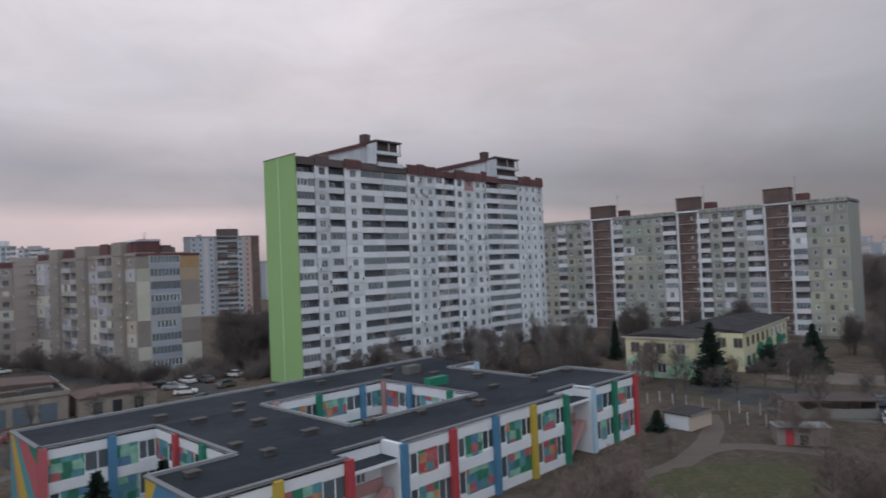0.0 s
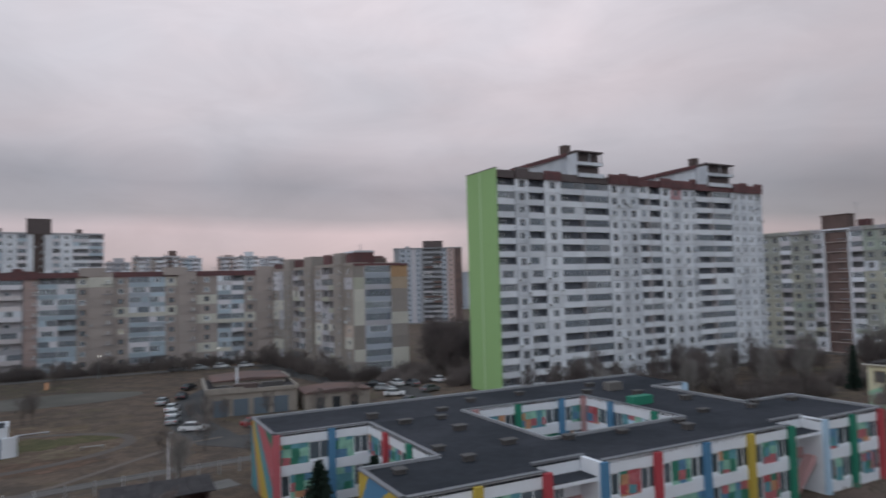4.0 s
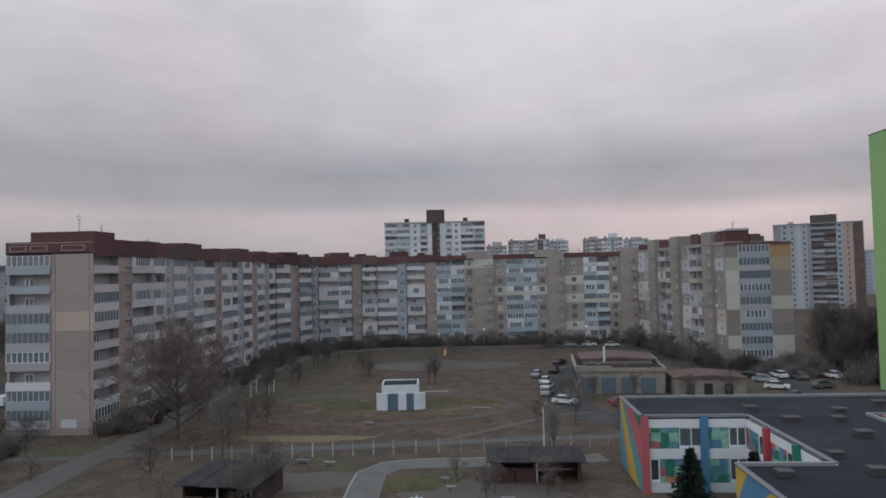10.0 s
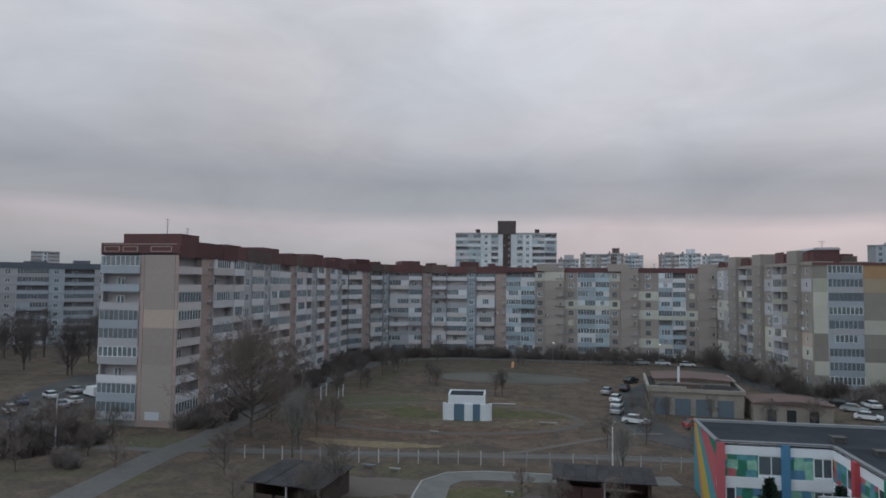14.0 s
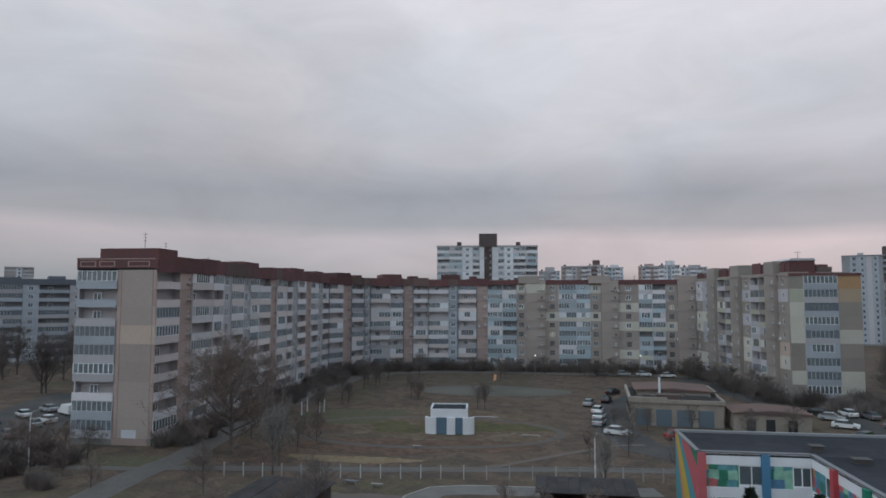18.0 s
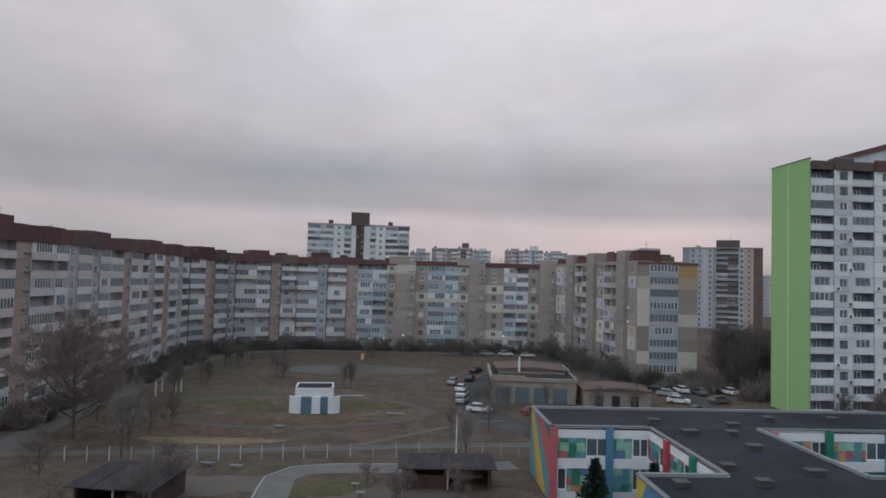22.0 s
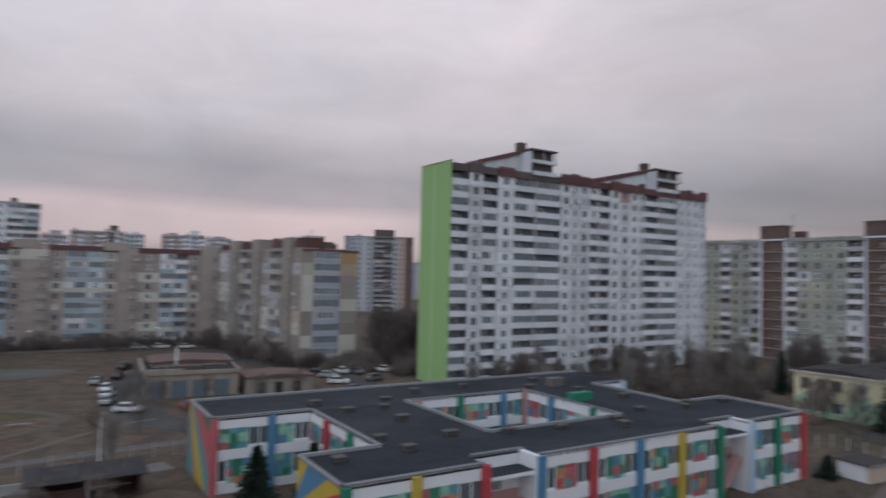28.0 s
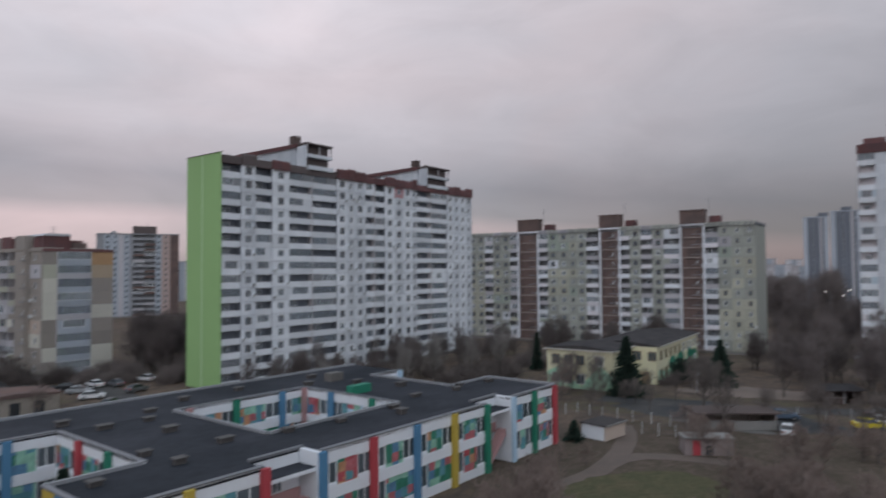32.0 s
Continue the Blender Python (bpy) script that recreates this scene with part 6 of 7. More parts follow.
for i in range(46):
    a, d = radians(rt.uniform(-99, -78)), rt.uniform(178, 245)
    wild("far", math.sin(a) * d, math.cos(a) * d, rt.uniform(0.9, 1.4), rt.uniform(0, 360))
plant("far", "row of bare trees before the blue-grey block")
for i in range(9):
    f = rt.random()
    tree(rt.choice((1, 3, 4)), 44 + 34 * f + rt.uniform(-3, 6), 112 + 32 * f - rt.uniform(2, 9), rt.uniform(0.45, 0.75), rt.uniform(0, 360), "bare tree before the yellow building", "playground trees")
for x, y, k, s in ((37.5, 120, 4, 0.9), (40, 115.5, 1, 0.8), (35, 118, 3, 0.9), (33, 112, 5, 0.9), (30, 108, 5, 0.8), (62, 113, 3, 0.8)):
    tree(k, x, y, s, x * 53 % 360, "dark bare tree before the yellow building", "playground trees")


def conifer(x, y, h, w, label, pine=False):
    """Evergreen in whorls of drooping boughs set with needle tufts; a pine has a ragged, more open crown."""
    t = thing("conifer", (x, y, 0), label, "tree", "conifers")
    part("trunk", Geo().tube((0, 0, -0.2), (0, 0, h * 0.94), 0.02 * h, 0.02, 6), M["bark"], t)
    g, r = Geo(), random.Random(int(x * 7 + y))
    tuft = 0.09 * w + 0.24
    rows = int(h * (2.6 if pine else 4.0)) + 6
    for k in range(rows):
        f = (k + r.uniform(0.1, 0.9)) / rows
        z = h * ((0.22 if pine else 0.06) + (0.76 if pine else 0.93) * f)
        reach = w * ((1 - f) ** 0.55 * (0.55 + 0.6 * min(1, 3 * f)) if pine else (1 - f) ** 0.9)
        for b in range(7 if pine else 9):
            a = r.uniform(0, 6.283)
            ln = max(reach * r.uniform(0.55, 1.1), 0.12)
            lift = r.uniform(0.0, 0.5) if pine else r.uniform(-0.45, -0.1)
            for i in range(max(3, int(ln / tuft * 2.2))):
                q = (i + r.random()) / max(3, int(ln / tuft * 2.2))
                side = r.uniform(-0.35, 0.35) * ln * q
                c = Vector((math.cos(a) * ln * q - math.sin(a) * side, math.sin(a) * ln * q + math.cos(a) * side, z + lift * ln * q + r.uniform(-0.1, 0.1) * w))
                for _ in range(2):
                    d = Vector((math.cos(a) + r.uniform(-0.9, 0.9), math.sin(a) + r.uniform(-0.9, 0.9), r.uniform(-0.5, 0.6))).normalized() * tuft * r.uniform(0.7, 1.3)
                    o = d.orthogonal().normalized() * tuft * 0.34
                    n = len(g.v)
                    g.v += [tuple(c - o), tuple(c + o), tuple(c + d)]
                    g.f.append([n, n + 1, n + 2])
                    g.m.append(0)
    part("crown", g, M["needle"], t)


conifer(67.0, 119.8, 8.8, 3.4, "dark green conifer beside the asphalt yard")
conifer(45.6, 113.6, 10.4, 4.0, "dark spruce before the yellow building")
conifer(26.6, 84.6, 2.6, 1.6, "low dark evergreen shrub beside the shed")
conifer(60.5, 123.0, 5.0, 2.6, "dark evergreen before the yellow building", True)
conifer(37.3, 145, 8.6, 1.7, "dark conifer behind the yellow building")
conifer(-31.6, 58.4, 5.4, 2.3, "small dark spruce at the kindergarten wall")
conifer(-26.7, 60.8, 5.6, 1.9, "small dark spruce at the kindergarten wall")

# ---- white utility kiosk on the meadow ----
M["steel_blue"] = mat("steel_blue_paint", (0.12, 0.19, 0.26), stain=0.3)
ks = thing("utility_kiosk", (-89.6, 63.3, 0), "small white utility kiosk with two blue doors and curved side walls", "kiosk", turn=49.5)
part("body", Geo().box(1.0, 7.1, 0.3, 5.0, 0, 4.1), C["white"], ks)
part("roof", Geo().box(1.25, 6.85, 0.55, 4.75, 4.1, 4.16), M["roof"], ks)
for x0, x1, y0, y1 in ((1.0, 7.1, 4.75, 5.0), (1.0, 1.25, 0.55, 4.75), (6.85, 7.1, 0.55, 4.75)):
    part("parapet", Geo().box(x0, x1, y0, y1, 4.1, 4.32), C["white"], ks)
part("door", Geo().box(2.0, 3.7, 0.2, 0.3, 0, 2.7), M["steel_blue"], ks, "blue metal double door")
part("door", Geo().box(5.1, 6.3, 0.2, 0.3, 0, 2.7), M["steel_blue"], ks, "blue metal door")
part("pier", Geo().box(3.7, 5.1, -0.1, 0.29, 0, 2.75), C["white"], ks)
for x0, s in ((1.95, -1), (6.35, 1)):
    arc = [(x0 + s * 1.9 * math.sin(radians(a)), 0.3 - 0.9 + 0.9 * (1 - math.cos(radians(a))) + 0.6) for a in range(0, 91, 15)]
    arc2 = [(x0 + s * 1.65 * math.sin(radians(a)), 0.65 - 0.9 + 0.9 * (1 - math.cos(radians(a))) + 0.6) for a in range(90, -1, -15)]
    out = arc + arc2
    part("curved_wall", Geo().prism(out if s > 0 else out[::-1], 0, 2.75), C["white"], ks, "white curved side wall")

# ---- boiler house with chimney ----
bh = thing("boiler_house", (-74.4, 97.6, 0), "low beige boiler house with flat brown roof and blue doors", "boiler house", turn=40)
M["drab"] = mat("drab_render", (0.36, 0.32, 0.28), stain=0.8, stain_scale=0.5, tint=(0.25, 0.225, 0.20))
part("wall", Geo().box(0, 15.5, 0, 18, 0, 4.1), M["drab"], bh)
part("roof", Geo().box(-0.1, 15.6, -0.1, 18.1, 4.1, 4.3), M["slate_roof"], bh)
for x0, x1, y0, y1, h in ((-0.3, 6.2, -0.35, 0.1, 5.0), (6.2, 15.8, -0.3, 0.1, 4.65), (-0.35, 0.1, 0.1, 18.2, 4.8), (15.5, 15.8, 0.1, 9.0, 4.7), (15.5, 15.8, 9.0, 18.2, 5.1)):
    part("parapet", Geo().box(x0, x1, y0, y1, 4.0, h), M["drab"], bh, "crumbling beige parapet")
for x, y, w, h in ((2.2, 2.0, 1.4, 0.8), (3.4, 8.5, 1.0, 1.2), (9.6, 2.2, 3.6, 0.9), (12.6, 4.0, 1.2, 0.6), (1.2, 12.5, 1.6, 0.7)):
    part("roof_clutter", Geo().box(x, x + w, y, y + 1.1, 4.3, 4.3 + h), M["vent"], bh, "dark ventilation box")
part("upper_wall", Geo().box(1.5, 14.5, 7, 17, 4.3, 5.2), M["drab"], bh)
part("upper_roof", Geo().slab([(1.0, 5.2), (15.0, 5.2), (15.0, 5.35), (8.0, 5.75), (1.0, 5.35)], 6.6, 17.4), M.setdefault("rust", mat("rusty_roof", (0.17, 0.105, 0.092), stain=0.5, tint=(0.12, 0.085, 0.08))), bh, "rust-brown shallow roof")
part("roof_light", Geo().box(4.5, 8.6, 1.0, 3.0, 4.3, 5.3), M["brown"], bh, "dark roof light")
part("chimney", Geo().tube((5.5, 6.2, 4.3), (5.5, 6.2, 7.8), 0.22, 0.2, 10), C["white"], bh, "white chimney pipe")
for x in (0.8, 4.3, 7.8, 11.3):
    part("door", Geo().box(x, x + 2.6, -0.12, -0.005, 0, 2.9), mat("blue_grey_door", (0.13, 0.165, 0.20)), bh, "blue-grey garage door")
for y in (2, 6, 10, 14):
    # flat dark box, the unlit room painted in place of a glazed window
    part("window", Geo().box(-0.08, -0.005, y, y + 2, 1.5, 2.9), M["dark"], bh)
an = thing("garage_row", (-60.3, 106.8, 0), "low beige annexe with three dark doors", "garage", turn=40)
part("wall", Geo().box(0, 12, 0, 8, 0, 3.0), M["drab"], an)
part("roof", Geo().slab([(-0.3, 3.0), (12.3, 3.0), (12.3, 3.2), (6, 3.7), (-0.3, 3.2)], -0.3, 8.3), M["rust"], an, "rust-brown low roof")
for x in (2, 5, 8.4):
    part("door", Geo().box(x, x + 1.4, -0.1, -0.005, 0, 2.2), M["dark"], an)

# ---- yellow and mint two-storey building ----
yb = thing("nursery_building", (44.4, 117.2, 0), "two-storey pale yellow building with mint-green murals on its lower walls", "nursery building", turn=50)
YEL = mat("pale_yellow_render", (0.72, 0.68, 0.47), stain=0.4, stain_scale=0.3, tint=(0.64, 0.63, 0.46))
OCH = mat("brown_window_frame", (0.36, 0.27, 0.17), vary=0.3)
SOOT = mat("sooty_sheet_roof", (0.072, 0.066, 0.066), stain=0.6, stain_scale=0.4, tint=(0.04, 0.037, 0.04), spec=0.1)
MINT = mat("mint_mural_paint", (0.34, 0.60, 0.44), grain=0.15, stain=0.4, stain_scale=0.5, tint=(0.42, 0.64, 0.46))
part("wall", Geo().box(0, 12, 0, 13.2, 0, 7.3), YEL, yb)
part("wall", Geo().box(12.02, 46, -4.8, 9.0, 0, 7.3), YEL, yb)
for x0, x1, y0, y1 in ((-0.5, 12.3, -0.5, 13.7), (12.0, 46.5, -5.3, 9.5)):
    part("roof", Geo().profile([(y0, 7.3), (y1, 7.3), (y1, 7.5), ((y0 + y1) / 2 + 1.5, 8.2), ((y0 + y1) / 2 - 1.5, 8.2), (y0, 7.5)], x0, x1), SOOT, yb, "low dark sheet roof")
    part("eaves_trim", Geo().box(x0, x1, y0 - 0.05, y0 - 0.005, 7.22, 7.48), M["cream"], yb)
part("eaves_trim", Geo().box(-0.55, -0.505, -0.5, 13.7, 7.22, 7.48), M["cream"], yb)


def nursery_window(x, y, z, turn, fm):
    wf = put("window", shared(("ywin", fm), lambda: window_geo(1.7, 1.9, 2), OCH if fm == "brown" else M["frame"]), yb, (x, y, z), turn=turn)
    put("pane", shared(("ypane",), lambda: pane_geo(1.7, 1.9), M["dimglass"]), wf)


for y in (12.1, 9.6, 7.1):
    for z in (0.9, 4.5):
        nursery_window(-0.1, y, z, -90, "brown" if z > 2 else "white")
nursery_window(-0.1, 3.4, 4.5, -90, "white")
for x, fm in ((3.0, "white"), (7.4, "white")):
    for z in (0.9, 4.5):
        nursery_window(x, -0.1, z, 0, fm)
for y in (-0.9, -3.9):
    nursery_window(11.9, y + 0.85, 4.5, -90, "brown")
part("porch_door", Geo().box(11.92, 12.0, -3.4, -1.6, 0, 2.4), OCH, yb, "brown porch door")
for i in range(9):
    for z in (0.9, 4.5):
        if z > 2 or i in (0, 1, 8):
            nursery_window(14.0 + i * 3.55, -4.9, z, 0, "brown" if i < 5 else "white")
for pts in ([(0.05, 0), (6.4, 0), (5.4, 1.4), (2.4, 4.6), (0.05, 2.6)], [(6.0, 0), (9.2, 0), (8.4, 1.8), (6.6, 1.2)], [(9.3, 0), (13.1, 0), (13.1, 2.9), (11.2, 3.8), (10.0, 4.2), (9.5, 2.2)]):
    g = Geo()
    g.v = [(x, y, z) for x in (-0.03, -0.006) for y, z in pts]
    k = len(pts)
    g.f = [list(range(k))[::-1], [k + j for j in range(k)]] + [[j, (j + 1) % k, k + (j + 1) % k, k + j] for j in range(k)]
    g.m = [0] * len(g.f)
    part("mural", g, MINT, yb, "mint-green wavy mural")
part("mural", Geo().slab([(13.0, 0.1), (45.5, 0.1), (45.5, 2.6), (40, 3.4), (33, 2.2), (27, 2.9), (20, 2.0), (13.0, 2.6)], -4.83, -4.806), MINT, yb, "mint-green wavy mural")
for cx, r, h in ((23.5, 2.6, 4.4), (30.0, 3.0, 4.6), (38.5, 2.6, 4.6), (43.0, 2.0, 4.0)):
    crown = [(cx + r * (1 + 0.1 * math.sin(5 * a)) * math.cos(a), h - r * 0.55 + r * 0.62 * (1 + 0.12 * math.sin(4 * a + cx)) * math.sin(a)) for a in [2 * math.pi * k / 18 for k in range(18)]]
    part("mural", Geo().slab([(px, max(pz, 0.15)) for px, pz in crown], -4.86, -4.835), C["green"], yb, "green painted treetop")

# ---- small shed ----
sd = thing("shed", (30.6, 83.6, 0), "small flat-roofed shed with white and tan walls", "shed", turn=38)
part("wall", Geo().box(0, 4.9, 0, 0.25, 0, 1.9), M["beige"], sd, "pale tan front wall")
part("wall", Geo().box(0, 0.25, 0.25, 3.7, 0, 1.9), C["white"], sd, "white end wall")
part("wall", Geo().box(4.65, 4.9, 0.25, 3.7, 0, 1.9), M["tan"], sd)
part("wall", Geo().box(0.25, 4.65, 3.45, 3.7, 0, 1.9), M["tan"], sd)
part("roof", Geo().box(-0.2, 5.1, -0.2, 3.9, 1.9, 2.04), SOOT, sd, "dark felt roof")
part("roof_edge", Geo().box(-0.2, 5.1, -0.26, -0.205, 1.86, 2.1), M["concrete"], sd)


# ---- play pavilions ----
def pavilion(x, y, turn, length, depth, label, inner, up=0.0):
    p = thing("play_pavilion", (x, y, 0), label, "pavilion", "play pavilions", turn)
    part("back_wall", Geo().box(0, length, depth - 0.2, depth, 0, 2.5 + up), inner, p)
    part("side_wall", Geo().box(0, 0.2, 0.4, depth - 0.2, 0, 2.3 + up), inner, p)
    part("side_wall", Geo().box(length - 0.2, length, 0.4, depth - 0.2, 0, 2.3 + up), inner, p)
    r = random.Random(int(x * 3 + y))
    for a, b in ((0.03, 0.26), (0.27, 0.5)) if up else ((0.03, 0.3), (0.34, 0.5), (0.68, 0.96)):
        part("front_rail", Geo().box(length * a, length * b, 0.1, 0.2, 0.05, 1.5 if up else 1.0), inner, p, "boarded front rail")
    n = round(length / 1.1)
    for k in range(n):
        w = (length + 1.0) / n
        x0, sag = -0.5 + k * w, r.uniform(-0.04, 0.04)
        part("roof_sheet", Geo().profile([(-0.75, 2.28 + up + sag), (depth + 0.4, 2.62 + up + sag), (depth + 0.4, 2.7 + up + sag), (-0.75, 2.36 + up + sag)], x0 + 0.01, x0 + w - 0.01), M["slate_roof"], p)
    part("roof_beam", Geo().box(-0.3, length + 0.3, 0.0, 0.14, 2.12 + up, 2.28 + up), M["brown"], p)
    for f in (0.02, 0.5, 0.96):
        part("post", Geo().box(length * f, length * f + 0.16, -0.02, 0.14, 0, 2.12 + up), M["grey" if f == 0.5 else "brown"], p)
    part("bench", Geo().box(0.6, length - 0.6, depth - 0.75, depth - 0.3, 0.38, 0.45), M["tan"], p)


DRED = mat("dark_red_boards", (0.085, 0.048, 0.045), stain=0.4)
pavilion(-50.0, 50.2, 44, 9.6, 4.0, "open play pavilion with dark sheet roof and red walls", DRED, 0.05)
pavilion(-66.8, 23.4, 37, 7.8, 6.6, "open play pavilion with dark sheet roof", M["brown"])
pavilion(75, 101.5, -10, 6, 4, "dark open hut beside the fence", M["brown"])
sh_ = thing("long_shelter", (45.4, 87.6, 0), "long low shelter with dark flat roof and pale front wall", "shelter", turn=-8)
part("front_wall", Geo().box(0, 11.0, 0, 0.2, 0, 1.3), M["concrete"], sh_, "pale stained front wall")
part("back_wall", Geo().box(0, 11.0, 4.3, 4.5, 0, 2.3), M["tan"], sh_)
for x in (0, 10.8):
    part("side_wall", Geo().box(x, x + 0.2, 0.2, 4.3, 0, 2.3), M["tan"], sh_)
for x in (3.6, 7.2):
    part("post", Geo().box(x, x + 0.16, 0.02, 0.18, 1.3, 2.3), M["brown"], sh_)
part("roof", Geo().box(-0.4, 11.4, -0.5, 4.9, 2.3, 2.5), M["brown"], sh_, "dark brown flat roof")
pk = thing("play_kiosk", (37.9, 76.3, 0), "low grey-pink play house with a red door and sheet roof", "play house", turn=-12)
part("wall", Geo().box(0, 5.6, 0, 2.6, 0, 2.0), mat("grey_pink_render", (0.30, 0.25, 0.25), stain=0.6, stain_scale=0.6, tint=(0.22, 0.19, 0.185)), pk)
part("roof", Geo().box(-0.2, 5.8, -0.2, 2.8, 2.0, 2.12), M["concrete"], pk, "grey concrete roof slab")
part("door", Geo().box(0.9, 1.8, -0.06, -0.004, 0, 1.75), C["red"], pk, "red door")
# flat dark box on the wall, shade painted for an opening
part("opening", Geo().box(2.4, 3.3, -0.06, -0.004, 0.1, 1.2), M["dark"], pk)

# ---- playground pieces ----
for x, y, w, c, nm, lb in ((-70.6, 33.6, 2.2, "teal", "play_box", "teal wooden play box"), (-64.4, 22.4, 1.2, "red", "play_table", "low red wooden play table"), (-62.8, 23.8, 1.0, "yellow", "play_table", "low yellow wooden play table"), (-60.8, 25.6, 1.4, "blue", "play_table", "low blue wooden play table")):
    t = thing(nm, (x, y, 0), lb, "play equipment", turn=44)
    part("top", Geo().box(0, w, 0, 0.9, 0.55, 0.65), C[c], t)
    part("side", Geo().box(0.05, 0.15, 0.05, 0.85, 0, 0.55), C[c], t)
    part("side", Geo().box(w - 0.15, w - 0.05, 0.05, 0.85, 0, 0.55), C[c], t)
for x, y, w in ((-71.8, 38.8, 1.7), (-68.6, 40.7, 1.4), (-54.0, 46.5, 0.9), (-51.5, 45.0, 1.0), (-45.1, 46.6, 1.3), (-58.8, 32.4, 1.2), (-82.3, 55.9, 1.4), (-78.2, 74.4, 3.0)):
    t = thing("bench", (x, y, 0), "pale weathered bench on the bare ground", "bench", "benches", turn=40)
    part("seat", Geo().box(0, w, 0, 0.45, 0.38, 0.46), M["slate" if x == -71.8 else "concrete"], t)
    part("leg", Geo().box(0.1, 0.25, 0.05, 0.4, 0, 0.38), M["concrete"], t)
    part("leg", Geo().box(w - 0.25, w - 0.1, 0.05, 0.4, 0, 0.38), M["concrete"], t)


for x0, y0, x1, y1 in ((-117.3, 54.2, -121.0, 57.1), (-115.1, 56.8, -118.2, 59.4)):
    t = thing("carpet_rack", (x0, y0, 0), "white-painted steel carpet-beating rack on the meadow", "carpet rack", "carpet racks")
    for px, py in ((0, 0), (x1 - x0, y1 - y0)):
        part("post", Geo().tube((px, py, 0), (px, py, 2.5), 0.13, 0.12, 8), C["white"], t)
    for z in (1.5, 2.35):
        part("bar", Geo().tube((0, 0, z), (x1 - x0, y1 - y0, z), 0.035, 0.035, 6), M["metal"], t)
t = thing("pipe", (-96.0, 79.1, 0), "low pale grey pipe lying on the meadow", "pipe")
part("tube", Geo().tube((0, 0, 0.25), (3.0, 3.4, 0.25), 0.10, 0.10, 8), M["grey"], t)
for f in (0.1, 0.9):
    part("support", Geo().box(3.0 * f - 0.15, 3.0 * f + 0.15, 3.4 * f - 0.15, 3.4 * f + 0.15, 0, 0.13), M["concrete"], t)
t = thing("play_slide", (-134.4, 117.7, 0), "small orange slide by the sports court", "slide", turn=45)
part("chute", Geo().profile([(0, 0.15), (2.2, 1.5), (2.2, 1.6), (0, 0.25)], 0, 0.7), C["orange"], t)
for px in (0.02, 0.58):
    part("leg", Geo().box(px, px + 0.1, 2.0, 2.12, 0, 1.38), M["metal"], t)
t = thing("play_springer", (-50.5, 40.3, 0), "white spring rocker on the lawn", "play equipment", turn=45)
part("spring", Geo().tube((0, 0, 0), (0, 0, 0.4), 0.12, 0.12, 8), M["metal"], t)
part("rocker", Geo().slab([(-0.5, 0.45), (0, 0.4), (0.5, 0.45), (0.6, 0.7), (0.15, 0.62), (0, 0.95), (-0.15, 0.62), (-0.6, 0.7)], -0.12, 0.12), C["white"], t)


# ---- lamp posts ----
def lamp_post(x, y, h, turn, lit, label):
    t = thing("street_lamp", (x, y, 0), label, "street lamp", "street lamps", turn)
    part("pole", Geo().tube((0, 0, 0), (0, 0, h), 0.1, 0.06, 8), M["metal"] if lit else M["parapet"], t)
    part("arm", Geo().tube((0, 0, h), (1.1, 0, h + 0.35), 0.05, 0.04, 6), M["metal"], t)
    part("lamp_head", Geo().box(1.05, 1.5, -0.1, 0.1, h + 0.26, h + 0.42), M["lamp"] if lit else M["metal"], t)


lamp_post(-55.0, 64.9, 5.0, 120, False, "short pale lamp post by the yard fence")
lamp_post(-137, 136, 5.6, -40, True, "lit street lamp at the foot of the block")
lamp_post(-117, 158, 5.8, -40, True, "lit street lamp at the foot of the block")
lamp_post(-92, 166, 5.0, -60, True, "lit street lamp by the tan block")
lamp_post(59.3, 114.4, 3.0, 40, False, "lamp post beside the asphalt yard")
for x, y, h in ((156.4, 207.7, 14.4), (160.4, 204.6, 13.1), (161.9, 203.5, 14.9)):
    lamp_post(x, y, h, 150, True, "tall lit street lamp beyond the dark wood")
lamp_post(-104.2, 9.0, 7.0, 100, False, "lamp post by the car park")

# ---- parked cars ----
CARP = {c: mat(c + "_car_paint", v, rough=0.25, grain=0.03, stain=0.08, bump=0, spec=0.5) for c, v in
        {"white": (0.72, 0.73, 0.75), "silver": (0.36, 0.38, 0.40), "black": (0.025, 0.026, 0.03), "blue": (0.10, 0.14, 0.20), "yellow": (0.62, 0.50, 0.04), "red": (0.32, 0.035, 0.04), "grey": (0.14, 0.145, 0.155)}.items()}


def car_meshes():
    side = [(-2.1, 0.32), (2.05, 0.32), (2.12, 0.6), (2.02, 0.82), (1.15, 0.95), (-1.75, 0.98), (-2.08, 0.9), (-2.15, 0.6)]
    body = Geo().slab(side, -0.84, 0.84)
    cab = Geo()
    low, high = [(-1.75, 0.97), (1.12, 0.95)], [(-1.25, 1.42), (0.38, 1.45)]
    cab.v = [(x, y, z) for x, z in low for y in (-0.8, 0.8)] + [(x, y, z) for x, z in high for y in (-0.62, 0.62)]
    cab.f = [[0, 2, 6, 4], [3, 1, 5, 7], [1, 0, 4, 5], [2, 3, 7, 6], [4, 6, 7, 5]]
    cab.m = [0] * 5
    roof = Geo().box(-1.22, 0.36, -0.62, 0.62, 1.425, 1.47)
    wheel = Geo().tube((0, -0.11, 0), (0, 0.11, 0), 0.31, 0.31, 14)
    wheel.f.append([13 - i for i in range(14)])
    wheel.m.append(0)
    rim = Geo().tube((0, -0.125, 0), (0, 0.125, 0), 0.18, 0.18, 10)
    rim.f.append([9 - i for i in range(10)])
    rim.m.append(0)
    return body, cab, roof, wheel, rim


CARGEO = car_meshes()
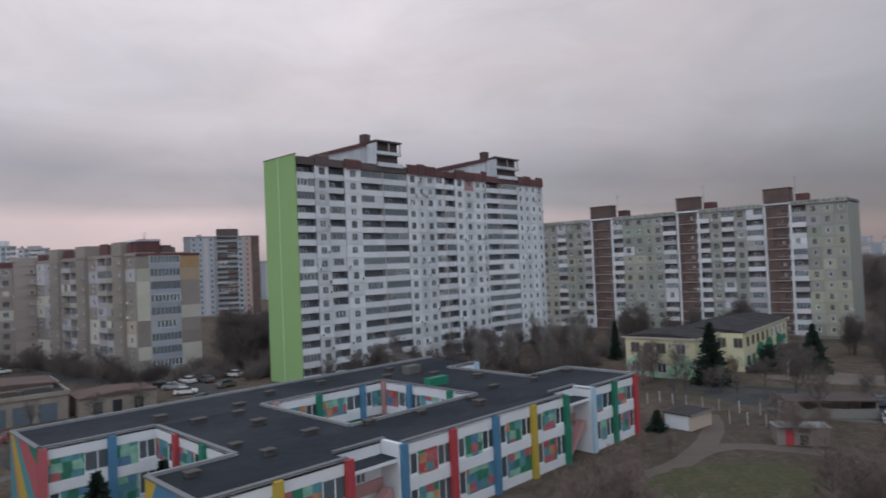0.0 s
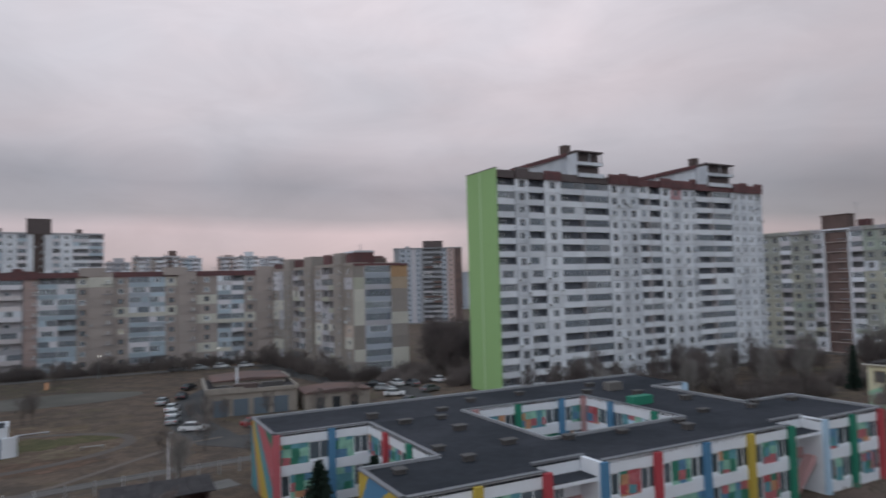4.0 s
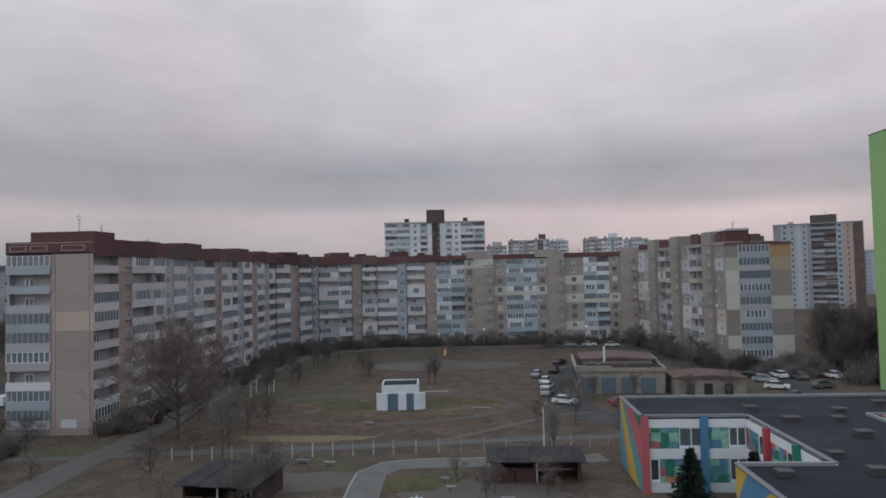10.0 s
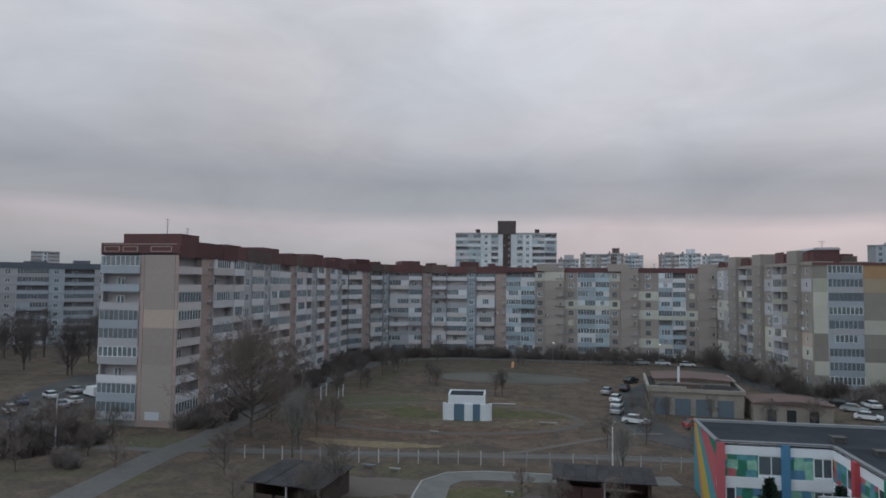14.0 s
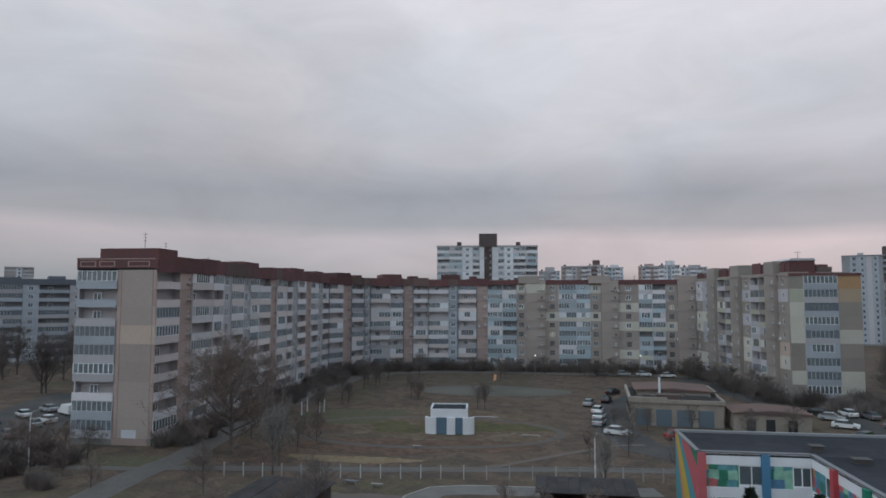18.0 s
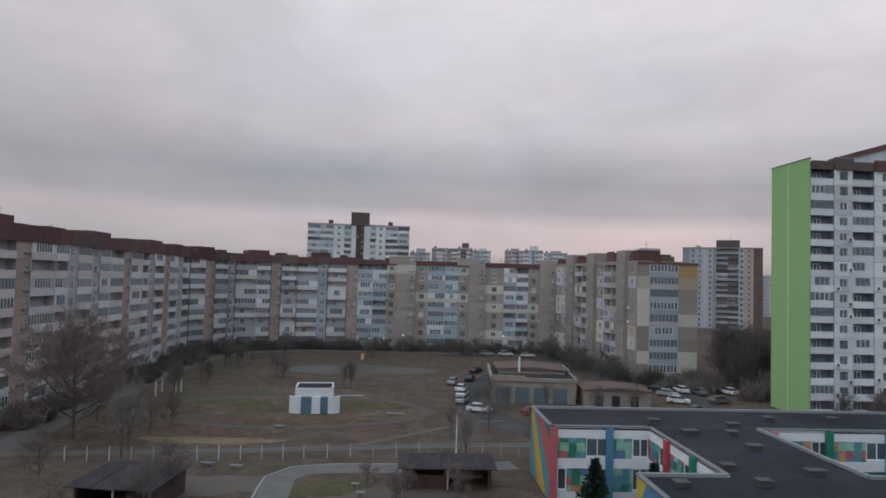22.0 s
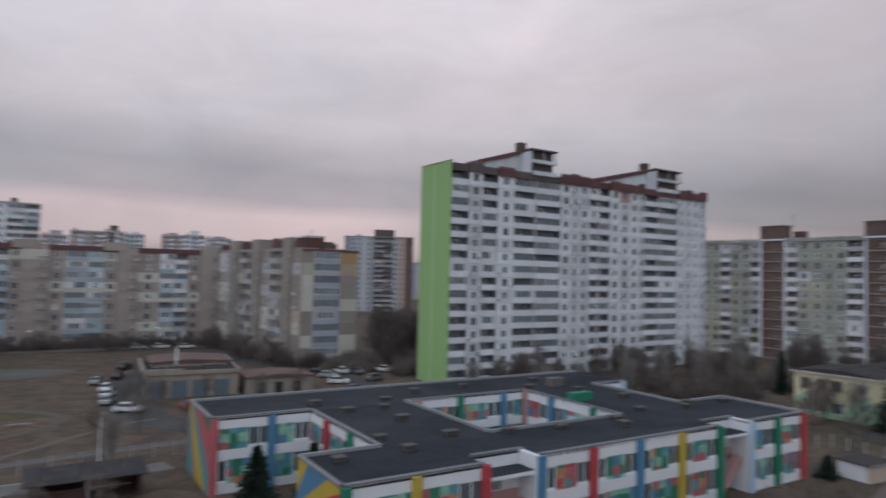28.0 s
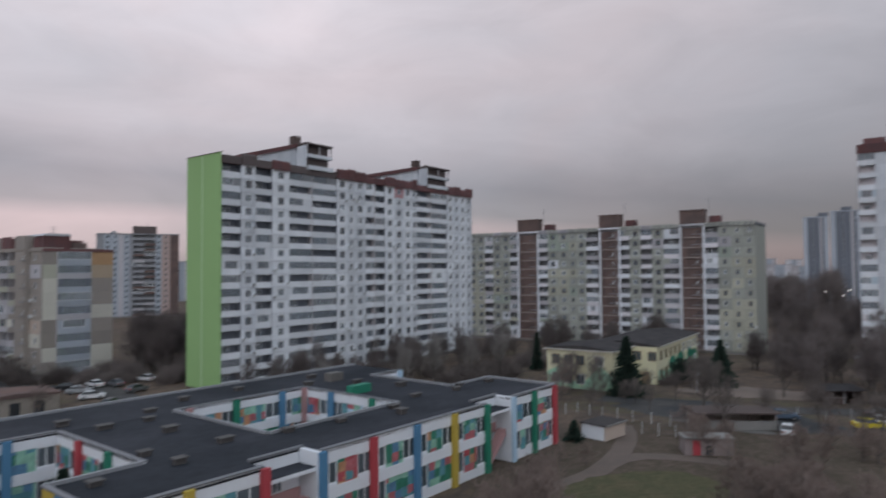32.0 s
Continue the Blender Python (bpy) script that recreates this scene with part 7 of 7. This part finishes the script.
CWIN, CWHEEL, CRIM = CARGEO[1].mesh("glasshouse", M["carglass"]), CARGEO[3].mesh("wheel", M["tyre"]), CARGEO[4].mesh("rim", M["metal"])
LAMPG = Geo().box(-0.03, 0.03, -0.2, 0.2, -0.07, 0.07)
HEAD, TAIL = LAMPG.mesh("headlight", C["white"]), LAMPG.mesh("tail_light", C["red"])
MADE = {}


def car(x, y, turn, color, van=False):
    key = (color, van)
    m = pose(x, y, 0.03, 0, 0, turn)
    if key in MADE:
        return copy_thing(MADE[key], m)
    t = thing("car" if not van else "van", (x, y, 0.03), f"parked {color} " + ("panel van" if van else "car") + " on the asphalt", "van" if van else "car", "parked cars", turn)
    if van:
        part("body", Geo().slab([(-2.4, 0.35), (2.3, 0.35), (2.4, 0.9), (1.5, 1.15), (0.9, 1.95), (-2.4, 2.0)], -0.9, 0.9), CARP[color], t)
        part("windscreen", Geo().slab([(1.45, 1.2), (1.52, 1.2), (0.95, 1.88), (0.9, 1.88)], -0.75, 0.75), M["carglass"], t)
    else:
        b = part("body", CARGEO[0], CARP[color], t)
        part("roof", CARGEO[2], CARP[color], t)
        put("glasshouse", CWIN, t)
    for wx in (-1.3, 1.32):
        for wy in (-0.78, 0.78):
            w = put("wheel", CWHEEL, t, (wx, wy, 0.31))
            put("rim", CRIM, w)
    for wy in (-0.58, 0.58):
        put("headlight", HEAD, t, (2.1 if not van else 2.36, wy, 0.7))
        put("tail_light", TAIL, t, (-2.14 if not van else -2.4, wy, 0.75))
    MADE[key] = t
    return t


for x, y, a, c in ((-92.4, 107.4, 118, "silver"), (-85.6, 102.0, 118, "white"), (-81.2, 97.2, 118, "white"), (-70.0, 88.4, 20, "white"), (-77.4, 92.6, 118, "silver"), (-100, 124.6, 100, "black"), (-93.2, 114.0, 118, "black"),
                   (-121.6, 156.2, 45, "silver"), (-117.5, 160.3, 45, "white"), (-111.5, 163.2, 45, "white"), (-126.0, 152.0, 45, "grey"), (-54.7, 137.5, 140, "white"), (-54.8, 130.6, 10, "silver"), (-51.0, 137.8, 140, "grey"), (-47.0, 143.5, 150, "white"), (-58.5, 134.5, 20, "black"),
                   (-44.5, 131.0, 60, "grey"), (-50.0, 124.5, 20, "white"), (-44.0, 117.0, 80, "grey")):
    car(x, y, a, c)
for x, y, a, c in ((-146.5, 11.5, 190, "white"), (-137.6, 14.4, 200, "white"), (-134.8, 12.2, 190, "silver"), (-134.6, 4.6, 185, "white"), (-142.4, 6.6, 190, "blue"), (-131.0, 1.0, 185, "grey"), (-150.8, 16.0, 200, "silver"), (-127, 8, 190, "grey")):
    car(x, y, a, c)
for x, y, a, c in ((61.3, 92.2, -20, "blue"), (56.2, 83.8, 60, "white"), (69.4, 85.0, -15, "yellow"), (76.3, 90.6, -15, "grey"), (73.0, 86.2, -15, "white"), (121, 150, 20, "silver"), (128, 153, 20, "white"), (118, 162, 20, "grey"), (48, 168, 20, "white"), (-62.4, 93.8, 60, "red")):
    car(x, y, a, c)
car(-145.0, 18.6, 195, "white", True)
